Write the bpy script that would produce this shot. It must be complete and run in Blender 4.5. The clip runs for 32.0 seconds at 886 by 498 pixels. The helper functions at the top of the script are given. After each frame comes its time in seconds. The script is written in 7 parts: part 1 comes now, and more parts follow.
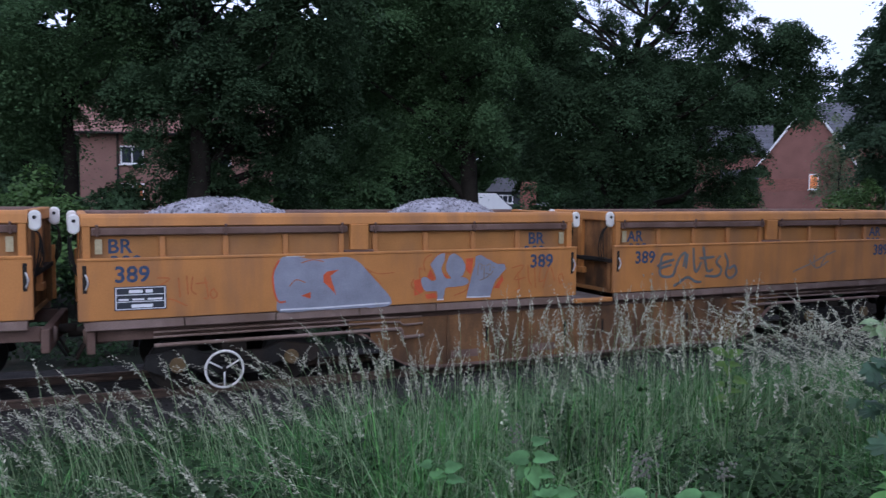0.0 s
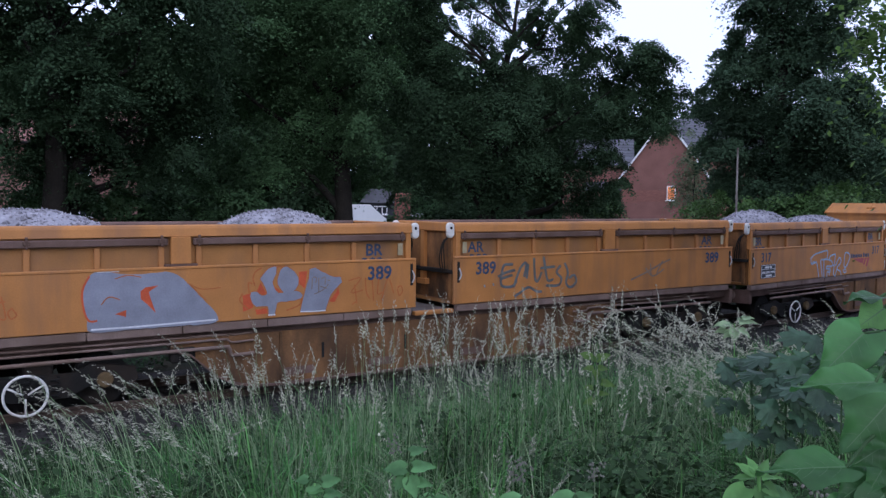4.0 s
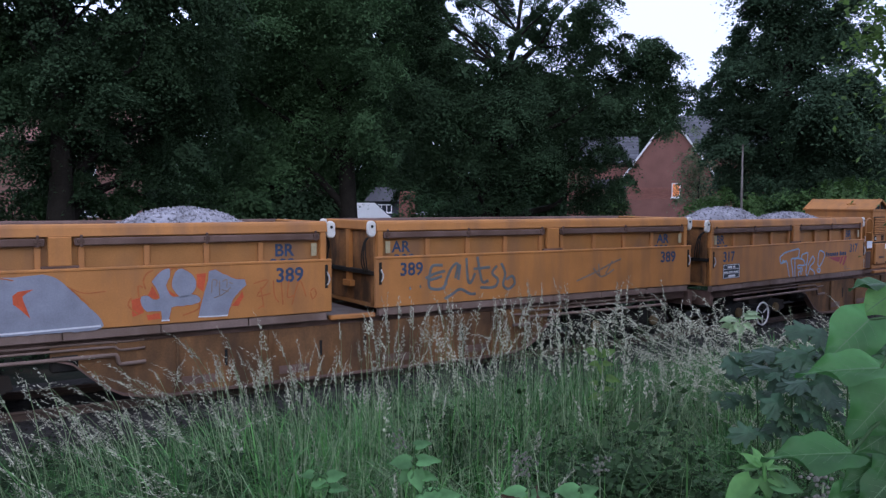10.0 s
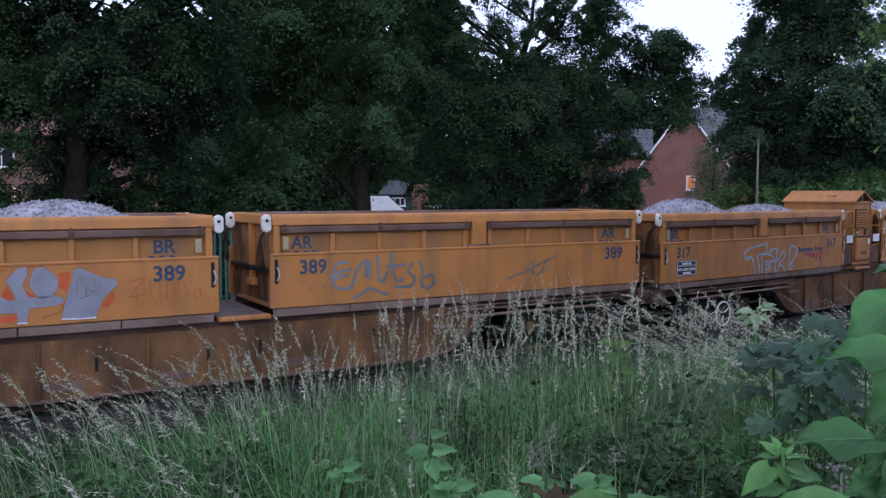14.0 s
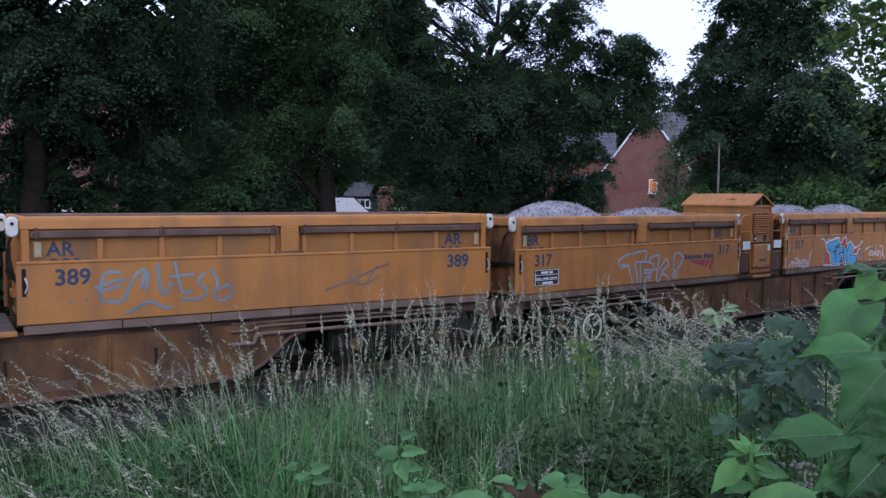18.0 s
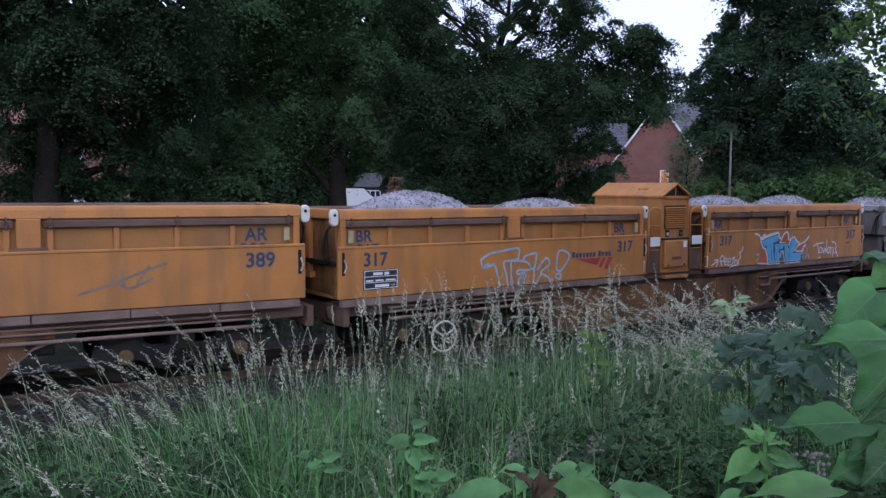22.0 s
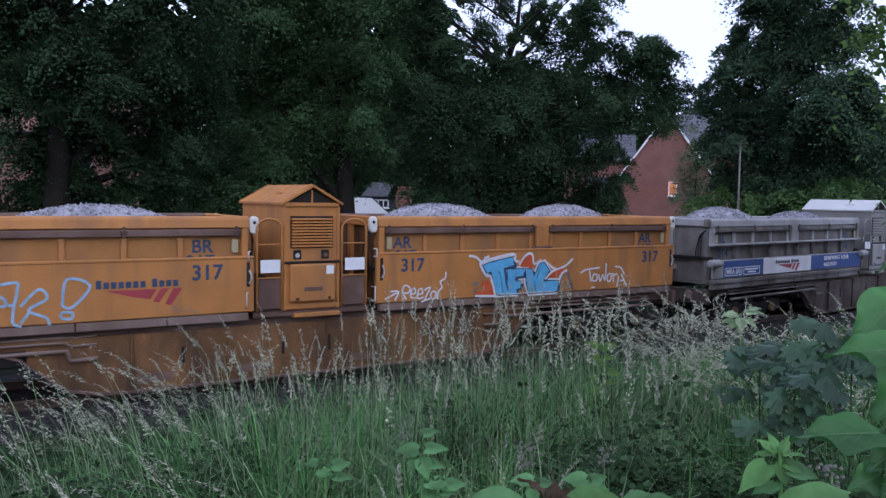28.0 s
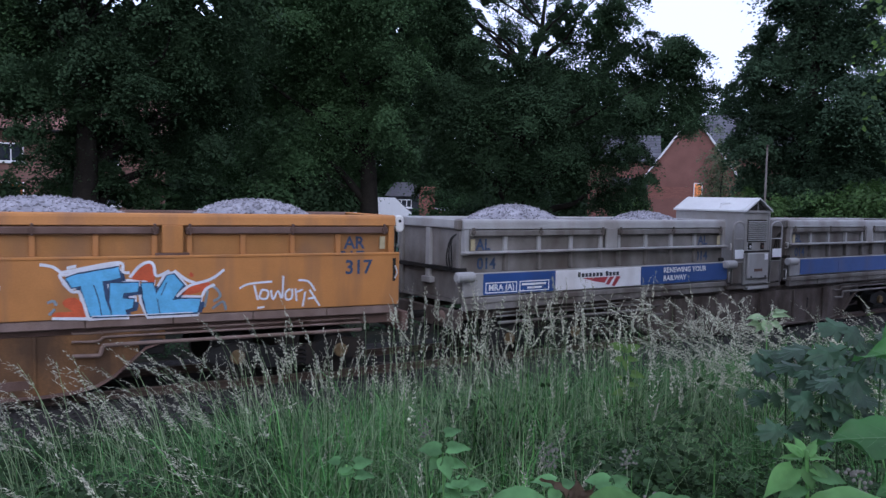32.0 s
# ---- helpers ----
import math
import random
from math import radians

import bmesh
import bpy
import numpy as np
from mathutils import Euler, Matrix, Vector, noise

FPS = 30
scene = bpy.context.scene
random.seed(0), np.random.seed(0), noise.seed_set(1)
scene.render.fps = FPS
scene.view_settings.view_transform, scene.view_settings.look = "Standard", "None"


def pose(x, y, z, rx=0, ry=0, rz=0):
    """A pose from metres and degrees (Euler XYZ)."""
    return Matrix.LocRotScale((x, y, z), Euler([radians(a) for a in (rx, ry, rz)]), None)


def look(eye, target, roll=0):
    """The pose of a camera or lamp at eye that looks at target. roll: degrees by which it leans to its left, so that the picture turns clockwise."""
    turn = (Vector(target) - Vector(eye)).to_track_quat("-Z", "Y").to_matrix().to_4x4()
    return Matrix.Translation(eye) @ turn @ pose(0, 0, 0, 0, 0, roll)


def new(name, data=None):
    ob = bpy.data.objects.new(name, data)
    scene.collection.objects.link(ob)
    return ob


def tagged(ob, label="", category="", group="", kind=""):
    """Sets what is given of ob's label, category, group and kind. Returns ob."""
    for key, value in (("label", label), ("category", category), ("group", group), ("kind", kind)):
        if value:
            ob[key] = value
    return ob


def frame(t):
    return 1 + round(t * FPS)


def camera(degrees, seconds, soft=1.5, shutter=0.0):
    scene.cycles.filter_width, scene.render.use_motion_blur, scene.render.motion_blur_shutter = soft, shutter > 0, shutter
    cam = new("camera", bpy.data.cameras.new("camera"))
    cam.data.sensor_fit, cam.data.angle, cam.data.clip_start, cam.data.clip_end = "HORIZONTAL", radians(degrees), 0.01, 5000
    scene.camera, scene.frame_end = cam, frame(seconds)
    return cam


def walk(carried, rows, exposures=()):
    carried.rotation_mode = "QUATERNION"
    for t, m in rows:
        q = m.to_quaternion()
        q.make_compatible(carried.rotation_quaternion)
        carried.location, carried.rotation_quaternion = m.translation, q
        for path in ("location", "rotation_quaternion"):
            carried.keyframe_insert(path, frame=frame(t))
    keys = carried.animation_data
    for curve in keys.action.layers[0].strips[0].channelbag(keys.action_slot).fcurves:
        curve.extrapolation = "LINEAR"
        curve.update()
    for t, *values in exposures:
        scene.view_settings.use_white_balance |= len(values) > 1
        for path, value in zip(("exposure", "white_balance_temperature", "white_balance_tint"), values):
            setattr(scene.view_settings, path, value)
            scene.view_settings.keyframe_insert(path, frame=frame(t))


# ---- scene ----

KAPPA, LEAN = 0.0063, 0.0714      # how the line bends, and its heading before the camera
TRACK_Y = 14.453        # centre line of the track at x = 0, rail tops at z = 0
EYE = 3.17
cam = camera(56.8, 32.0, soft=1.4, shutter=0.3)
ROWS = [
    (0, 85.93, -0.48, -18.14), (0.5, 86.41, -0.48, -21.35), (1, 86.56, -0.15, -23.34), (1.5, 86.39, -0.52, -26.01),
    (2, 86.39, -0.16, -27.34), (2.5, 86.56, -0.10, -27.44), (3, 86.80, -0.19, -27.27), (3.5, 86.84, -0.33, -27.08),
    (5.5, 86.50, -0.54, -26.55), (6, 86.55, -0.57, -26.71), (6.5, 86.55, -0.70, -27.05), (7, 86.57, -0.53, -27.37),
    (7.5, 86.56, -0.57, -27.53), (8, 86.63, -0.24, -27.27), (8.5, 86.74, -0.14, -27.05), (9, 86.94, -0.06, -27.00),
    (9.5, 86.86, -0.15, -26.78), (10, 86.66, -0.21, -26.58), (10.5, 86.63, -0.38, -26.48), (11, 86.63, -0.34, -26.22),
    (11.5, 86.63, -0.55, -26.10), (12, 86.69, -0.54, -26.06), (12.5, 86.37, -0.49, -25.99), (13, 86.17, -0.33, -25.73),
    (13.5, 86.17, -0.11, -25.64), (15.5, 86.24, -0.21, -25.80), (16, 86.23, -0.40, -26.07), (16.5, 86.47, -0.74, -26.82),
    (17, 86.75, -0.88, -27.99), (17.5, 86.51, -0.35, -28.06), (18, 86.35, -0.38, -28.10), (18.5, 86.40, -0.82, -27.96),
    (19, 86.47, -0.81, -27.89), (19.5, 86.53, -0.76, -27.80), (20, 86.55, -0.77, -27.74), (20.5, 86.36, -0.64, -27.69),
    (21, 86.16, -0.32, -27.68), (21.5, 85.93, -0.40, -27.61), (22, 85.71, -0.46, -27.39), (22.5, 85.74, -0.52, -27.19),
    (23, 85.84, -0.60, -27.21), (23.5, 85.94, -0.43, -27.38), (24, 85.77, -0.47, -27.33), (24.5, 85.83, -0.48, -27.45),
    (25, 86.04, -0.68, -27.46), (25.5, 86.14, -0.85, -27.35), (27.5, 86.49, -1.07, -26.91), (28, 86.40, -0.87, -26.85),
    (28.5, 86.42, -0.86, -26.38), (29, 86.42, -1.21, -25.97), (29.5, 86.41, -1.19, -25.92), (30, 86.48, -1.14, -25.90),
    (30.5, 86.37, -0.99, -25.71), (31, 86.30, -1.11, -25.47), (31.5, 86.34, -1.19, -25.25), (32, 86.38, -1.19, -25.23)]
# how far the camera drifts to the left and sinks in the hand, in metres
DRIFT = [(0.0, 0.004, -0.015), (2.0, 0.004, -0.0146), (3.5, 0.0065, -0.0135), (6.0, 0.009, -0.006), (9.0, 0.003, 0.0), (11.0, 0.008, 0.0055), (13.0, 0.0125, 0.0132), (16.0, 0.0145, 0.0175),
         (17.0, 0.0237, 0.0175), (18.5, 0.035, 0.019), (20.0, 0.036, 0.0195), (22.0, 0.038, 0.0245), (24.0, 0.039, 0.0278), (25.5, 0.0418, 0.0275), (28.0, 0.0525, 0.03), (30.0, 0.0539, 0.0305), (32.0, 0.055, 0.0325)]


def drift(t):
    """Where the camera stands at a time: metres to the right of and above its middle place."""
    times = [k[0] for k in DRIFT]
    return 0.02 - float(np.interp(t, times, [k[1] for k in DRIFT])), 0.01 - float(np.interp(t, times, [k[2] for k in DRIFT]))


def stand(t):
    a, b = drift(t)
    return 0.893 * a, -0.449 * a, EYE + b


walk(cam, [(t, pose(*stand(t), a, b, c)) for t, a, b, c in ROWS],
     [(0.0, -0.05, 5500, 7), (32.0, -0.05, 5500, 7)])

# ---- daylight: an overcast evening, the brightest sky behind the trees ----
world = bpy.data.worlds.new("evening_sky")
scene.world = world
world.use_nodes = True
wn = world.node_tree.nodes
sky = wn.new("ShaderNodeTexSky")
sky.sky_type, sky.sun_disc = "NISHITA", False
sky.sun_elevation, sky.sun_rotation = radians(30), radians(200)
sky.air_density, sky.dust_density, sky.ozone_density = 1.0, 4.0, 1.5
bg = wn["Background"]
bg.inputs["Strength"].default_value = 0.12
cloud = wn.new("ShaderNodeMix")            # a closed cloud cover over the clear sky
cloud.data_type = "RGBA"
cloud.inputs["Factor"].default_value = 0.8
cloud.inputs[7].default_value = (11.2, 11.0, 14.0, 1)
world.node_tree.links.new(sky.outputs["Color"], cloud.inputs[6])
world.node_tree.links.new(cloud.outputs[2], bg.inputs["Color"])
sun_data = bpy.data.lights.new("sun", "SUN")
sun_data.energy, sun_data.angle, sun_data.color = 0.25, radians(40), (1.0, 0.95, 0.88)
sun = new("sun", sun_data)
sun.matrix_world = look((0, 0, 60), (-60 * math.sin(radians(200)) / math.tan(radians(30)), -60 * math.cos(radians(200)) / math.tan(radians(30)), 0))


# ---- materials ----
def mat(name, base, rough=0.7, metal=0.0, vary=0.25, scale=4.0, grain=60.0, bump=0.15, dirt=None, dirt_amount=0.0, island=0.0, object_random=0.0, dirt_scale=1.3, streak=0.45):
    """Base colour with large stains, fine grain and relief, at real-world size."""
    m = bpy.data.materials.new(name)
    m.use_nodes = True
    n, l = m.node_tree.nodes, m.node_tree.links
    p = n["Principled BSDF"]
    p.inputs["Roughness"].default_value, p.inputs["Metallic"].default_value = rough, metal
    p.inputs["Specular IOR Level"].default_value = 0.15 if rough >= 0.75 else 0.4
    co = n.new("ShaderNodeTexCoord")
    big, fine = n.new("ShaderNodeTexNoise"), n.new("ShaderNodeTexNoise")
    big.inputs["Scale"].default_value, fine.inputs["Scale"].default_value = scale, grain
    big.inputs["Detail"].default_value, fine.inputs["Detail"].default_value = 5, 3
    l.new(co.outputs["Object"], big.inputs["Vector"])
    l.new(co.outputs["Object"], fine.inputs["Vector"])
    ramp = n.new("ShaderNodeMapRange")
    ramp.inputs["From Min"].default_value, ramp.inputs["From Max"].default_value = 0.3, 0.7
    ramp.inputs["To Min"].default_value, ramp.inputs["To Max"].default_value = 1 - vary, 1 + vary
    l.new(big.outputs["Fac"], ramp.inputs["Value"])
    ramp2 = n.new("ShaderNodeMapRange")
    ramp2.inputs["From Min"].default_value, ramp2.inputs["From Max"].default_value = 0.3, 0.7
    ramp2.inputs["To Min"].default_value, ramp2.inputs["To Max"].default_value = 1 - vary * 0.5, 1 + vary * 0.5
    l.new(fine.outputs["Fac"], ramp2.inputs["Value"])
    mul = n.new("ShaderNodeMath")
    mul.operation = "MULTIPLY"
    l.new(ramp.outputs[0], mul.inputs[0])
    l.new(ramp2.outputs[0], mul.inputs[1])
    value = mul.outputs[0]
    if island or object_random:
        if island:
            rnd = n.new("ShaderNodeNewGeometry").outputs["Random Per Island"]
        else:
            rnd = n.new("ShaderNodeObjectInfo").outputs["Random"]
        r3 = n.new("ShaderNodeMapRange")
        amount = island or object_random
        r3.inputs["To Min"].default_value, r3.inputs["To Max"].default_value = 1 - amount, 1 + amount
        l.new(rnd, r3.inputs["Value"])
        m2 = n.new("ShaderNodeMath")
        m2.operation = "MULTIPLY"
        l.new(value, m2.inputs[0])
        l.new(r3.outputs[0], m2.inputs[1])
        value = m2.outputs[0]
    vm = n.new("ShaderNodeVectorMath")
    vm.operation = "SCALE"
    vm.inputs[0].default_value = base
    l.new(value, vm.inputs["Scale"])
    colour = vm.outputs[0]
    if dirt:
        dn = n.new("ShaderNodeTexNoise")
        dn.inputs["Scale"].default_value, dn.inputs["Detail"].default_value = dirt_scale, 7
        mp = n.new("ShaderNodeMapping")
        mp.inputs["Scale"].default_value = (1.0, 1.0, streak)
        l.new(co.outputs["Object"], mp.inputs["Vector"])
        l.new(mp.outputs[0], dn.inputs["Vector"])
        dr = n.new("ShaderNodeMapRange")
        dr.inputs["From Min"].default_value, dr.inputs["From Max"].default_value = 0.62 - dirt_amount * 0.5, 0.78 - dirt_amount * 0.3
        dr.inputs["To Max"].default_value = min(1.0, 0.35 + dirt_amount)
        l.new(dn.outputs["Fac"], dr.inputs["Value"])
        mx = n.new("ShaderNodeMix")
        mx.data_type = "RGBA"
        l.new(dr.outputs[0], mx.inputs["Factor"])
        l.new(colour, mx.inputs[6])
        mx.inputs[7].default_value = (*dirt, 1)
        colour = mx.outputs[2]
    l.new(colour, p.inputs["Base Color"])
    if bump:
        bp = n.new("ShaderNodeBump")
        bp.inputs["Strength"].default_value, bp.inputs["Distance"].default_value = bump, 0.02
        l.new(fine.outputs["Fac"], bp.inputs["Height"])
        l.new(bp.outputs[0], p.inputs["Normal"])
    return m


def leaf_mat(name, base, back=0.35, rough=0.5, island=0.35, scale=0.25, gloss=0.18, each=0.0, vary=0.4):
    m = mat(name, base, rough=rough, vary=vary, scale=scale, grain=25, bump=0.05, island=island, object_random=each)
    n, l = m.node_tree.nodes, m.node_tree.links
    p = n["Principled BSDF"]
    p.inputs["Specular IOR Level"].default_value = gloss
    tr = n.new("ShaderNodeBsdfTranslucent")
    src = p.inputs["Base Color"].links[0].from_socket
    l.new(src, tr.inputs["Color"])
    mx = n.new("ShaderNodeMixShader")
    mx.inputs[0].default_value = back
    l.new(p.outputs[0], mx.inputs[1])
    l.new(tr.outputs[0], mx.inputs[2])
    l.new(mx.outputs[0], n["Material Output"].inputs["Surface"])
    return m


M = {
    "orange": mat("weathered_orange_paint", (0.455, 0.196, 0.053), 0.62, 0, 0.12, 1.6, 40, 0.06, (0.27, 0.13, 0.06), 0.3, dirt_scale=3.0, streak=0.16),
    "orange_dirty": mat("dusty_orange_paint", (0.37, 0.172, 0.05), 0.72, 0, 0.15, 1.8, 40, 0.1, (0.2, 0.115, 0.065), 0.35),
    "girder": mat("rust_stained_girder_paint", (0.22, 0.115, 0.05), 0.8, 0, 0.3, 1.6, 40, 0.15, (0.08, 0.05, 0.032), 0.55, dirt_scale=2.0),
    "grime": mat("oily_orange_end_paint", (0.27, 0.13, 0.05), 0.8, 0, 0.3, 2.5, 40, 0.15, (0.05, 0.035, 0.025), 0.5, dirt_scale=3.0),
    "brown": mat("rusty_brown_steel", (0.17, 0.11, 0.09), 0.8, 0, 0.22, 3, 50, 0.15, (0.1, 0.06, 0.045), 0.4),
    "dark": mat("grimy_black_steel", (0.022, 0.021, 0.02), 0.8, 0, 0.3, 3, 50, 0.2, (0.05, 0.035, 0.025), 0.3),
    "grey": mat("weathered_grey_paint", (0.36, 0.35, 0.34), 0.7, 0, 0.12, 1.5, 40, 0.08, (0.2, 0.17, 0.14), 0.35),
    "grey_dirty": mat("dirty_grey_steel", (0.235, 0.22, 0.205), 0.8, 0, 0.2, 2, 40, 0.1, (0.1, 0.08, 0.065), 0.5),
    "grey_girder": mat("brown_stained_grey_steel", (0.14, 0.115, 0.1), 0.85, 0, 0.3, 1.8, 40, 0.15, (0.06, 0.045, 0.035), 0.55, dirt_scale=2.0),
    "silver_roof": mat("pale_silver_roof_sheet", (0.64, 0.63, 0.61), 0.45, 0.1, 0.08, 2, 30, 0.04),
    "white": mat("worn_white_plastic", (0.72, 0.7, 0.66), 0.5, 0, 0.1, 8, 60, 0.04, (0.4, 0.36, 0.3), 0.2),
    "notice": mat("white_notice_sheet", (0.78, 0.78, 0.8), 0.6, 0, 0.04, 8, 60, 0.02),
    "pale_label": mat("pale_yellow_label", (0.42, 0.36, 0.22), 0.6, 0, 0.15, 15, 60, 0.03),
    "navy": mat("faded_navy_lettering", (0.035, 0.06, 0.12), 0.6, 0, 0.35, 9, 60, 0.03),
    "blue": mat("royal_blue_board", (0.03, 0.075, 0.24), 0.5, 0, 0.12, 2, 40, 0.03, (0.08, 0.08, 0.12), 0.15),
    "board_white": mat("white_board", (0.78, 0.77, 0.78), 0.5, 0, 0.06, 3, 40, 0.03, (0.5, 0.45, 0.4), 0.15),
    "red": mat("crimson_print", (0.34, 0.05, 0.06), 0.5, 0, 0.12, 5, 40, 0.03),
    "plate_black": mat("black_data_plate", (0.03, 0.035, 0.045), 0.45, 0, 0.1, 8, 60, 0.02),
    "spray_silver": mat("silver_spray_paint", (0.27, 0.28, 0.34), 0.5, 0.2, 0.15, 3, 40, 0.05),
    "spray_red": mat("red_spray_paint", (0.5, 0.09, 0.03), 0.6, 0, 0.2, 4, 40, 0.03),
    "spray_rust": mat("faint_red_spray_line", (0.4, 0.12, 0.03), 0.6, 0, 0.2, 4, 40, 0.03),
    "spray_white": mat("white_spray_paint", (0.68, 0.68, 0.72), 0.6, 0, 0.12, 4, 40, 0.03),
    "spray_sky": mat("sky_blue_spray_paint", (0.14, 0.42, 0.68), 0.6, 0, 0.15, 4, 40, 0.03),
    "spray_pale": mat("pale_blue_spray_line", (0.38, 0.44, 0.5), 0.38, 0.85, 0.15, 4, 40, 0.03),
    "spray_outline": mat("light_blue_spray_outline", (0.3, 0.43, 0.58), 0.6, 0, 0.2, 6, 40, 0.03),
    "spray_slate": mat("faded_slate_spray_paint", (0.25, 0.19, 0.15), 0.5, 0.3, 0.25, 4, 40, 0.03),
    "sill": mat("dull_taupe_sill_steel", (0.235, 0.17, 0.145), 0.75, 0, 0.18, 2.5, 50, 0.12, (0.13, 0.085, 0.06), 0.35),
    "tread": mat("worn_tread_plate", (0.2, 0.175, 0.165), 0.7, 0.2, 0.2, 4, 70, 0.2, (0.1, 0.07, 0.05), 0.4),
    "steel": mat("pale_bare_steel", (0.6, 0.6, 0.6), 0.4, 0.5, 0.12, 8, 60, 0.03),
    "rail_steel": mat("rusty_rail_steel", (0.09, 0.06, 0.045), 0.6, 0.4, 0.25, 3, 60, 0.1),
    "sleeper": mat("weathered_sleeper_concrete", (0.08, 0.07, 0.062), 0.9, 0, 0.25, 3, 50, 0.2),
    "ballast": mat("dark_track_ballast", (0.03, 0.027, 0.025), 0.95, 0, 0.4, 6, 22, 0.9, island=0.4),
    "stone": mat("grey_crushed_stone", (0.29, 0.28, 0.305), 0.9, 0, 0.3, 3, 30, 0.5, island=0.4),
    "yellow": mat("dull_yellow_axle_cap", (0.13, 0.09, 0.045), 0.85, 0, 0.2, 8, 50, 0.1),
    # soil base near black: shade between the grass tufts is in its colour
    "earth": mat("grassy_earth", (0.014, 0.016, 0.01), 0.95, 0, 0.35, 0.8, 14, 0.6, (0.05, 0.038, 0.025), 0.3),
    "bark": mat("dark_ridged_bark", (0.02, 0.017, 0.014), 0.95, 0, 0.35, 2, 18, 0.7),
    "brick": mat("red_brickwork", (0.27, 0.125, 0.098), 0.85, 0, 0.14, 0.8, 12, 0.3, object_random=0.12),
    "mortar": mat("pale_brick_wall", (0.235, 0.118, 0.096), 0.9, 0, 0.14, 0.8, 14, 0.4),
    "render": mat("pinkish_brick_wall", (0.24, 0.14, 0.115), 0.9, 0, 0.12, 0.7, 14, 0.3),
    "slate": mat("dark_slate_roof", (0.1, 0.1, 0.115), 0.6, 0, 0.2, 1.5, 14, 0.2, object_random=0.2),
    "tile": mat("terracotta_roof_tile", (0.25, 0.14, 0.115), 0.85, 0, 0.15, 1.5, 14, 0.2, object_random=0.2),
    "upvc": mat("white_window_frame", (0.8, 0.8, 0.8), 0.4, 0, 0.03, 3, 30, 0.0),
    "glass": mat("dark_window_glass", (0.03, 0.035, 0.045), 0.08, 0, 0.1, 2, 20, 0.0),
    "galv": mat("galvanised_steel", (0.42, 0.43, 0.44), 0.5, 0.6, 0.15, 5, 40, 0.05),
    "fence_green": mat("green_fence_paint", (0.05, 0.12, 0.09), 0.6, 0, 0.2, 5, 40, 0.05),
    "grass": leaf_mat("green_grass_blade", (0.053, 0.13, 0.036), 0.25, 0.6, 0.75, 1.2, 0.14, 0.0, 0.55),
    "blade": leaf_mat("bright_arching_blade", (0.092, 0.205, 0.054), 0.3, 0.5, 0.6, 1.0, 0.2),
    "straw": leaf_mat("pale_grass_seed_head", (0.45, 0.44, 0.34), 0.3, 0.8, 0.45, 2),
    "stalk": leaf_mat("pale_green_stalk", (0.19, 0.255, 0.13), 0.3, 0.65, 0.5, 2),
    "leaf_dark": leaf_mat("dark_tree_leaf", (0.046, 0.08, 0.038), 0.3, 0.7, 0.22, 0.35, 0.1),
    "leaf_mid": leaf_mat("mid_green_tree_leaf", (0.074, 0.132, 0.056), 0.35, 0.7, 0.22, 0.35, 0.1),
    "leaf_lime": leaf_mat("backlit_lime_leaf", (0.12, 0.2, 0.05), 0.5, 0.5, 0.3, 0.5),
    "leaf_blue": leaf_mat("bluish_dark_tree_leaf", (0.058, 0.098, 0.054), 0.3, 0.7, 0.22, 0.35, 0.1),
    # nettle green darkened, with the thicket's deep shade put into the colour
    "leaf_nettle": leaf_mat("dark_nettle_leaf", (0.034, 0.062, 0.024), 0.2, 0.6, 0.4, 2, 0.1),
    "leaf_bush": leaf_mat("bright_hedge_leaf", (0.1, 0.175, 0.055), 0.35, 0.5, 0.4, 0.3),
    "leaf_grey": leaf_mat("grey_green_shrub_leaf", (0.15, 0.19, 0.1), 0.35, 0.6, 0.3, 0.4),
    "leaf_big": leaf_mat("broad_green_leaf", (0.055, 0.145, 0.04), 0.35, 0.42, 0.0, 9, 0.35, 0.35),
    "leaf_fresh": leaf_mat("fresh_green_leaf", (0.14, 0.29, 0.085), 0.35, 0.45, 0.0, 5, 0.18, 0.35),
    "leaf_soft": leaf_mat("soft_green_weed_leaf", (0.105, 0.22, 0.08), 0.35, 0.5, 0.0, 5, 0.18, 0.35),
    "leaf_weed": leaf_mat("light_lobed_leaf", (0.058, 0.106, 0.052), 0.35, 0.45, 0.0, 5, 0.35, 0.4),
    "leaf_pale": leaf_mat("pale_young_leaf", (0.29, 0.39, 0.21), 0.35, 0.5, 0.0, 5, 0.18, 0.2),
    "leaf_maple": leaf_mat("deep_bluish_green_leaf", (0.048, 0.096, 0.05), 0.3, 0.45, 0.0, 5, 0.35, 0.45),
    "leaf_dead": leaf_mat("dry_brown_leaf", (0.075, 0.052, 0.032), 0.2, 0.85, 0.2, 3),
    "vein": mat("pale_leaf_vein", (0.08, 0.165, 0.06), 0.5, 0, 0.1, 20, 90, 0.02),
    "bud": mat("dusky_grey_buds", (0.15, 0.145, 0.12), 0.8, 0, 0.3, 20, 90, 0.2),
}


# ---- small builders ----
def mesh_of(name, verts, faces, material, smooth=False):
    me = bpy.data.meshes.new(name)
    me.from_pydata(verts, [], faces)
    me.materials.append(M[material])
    if smooth:
        me.shade_smooth()
    return me


def part(name, me, parent=None, label="", at=None):
    ob = new(name, me)
    if parent is not None:
        ob.parent = parent
    if at is not None:
        ob.matrix_basis = at
    if label:
        ob["label"] = label
    return ob


def thing(name, label, category, group="", kind="", at=None):
    ob = new(name)
    ob.empty_display_size = 0.2
    if at is not None:
        ob.matrix_basis = at
    return tagged(ob, label, category, group, kind)


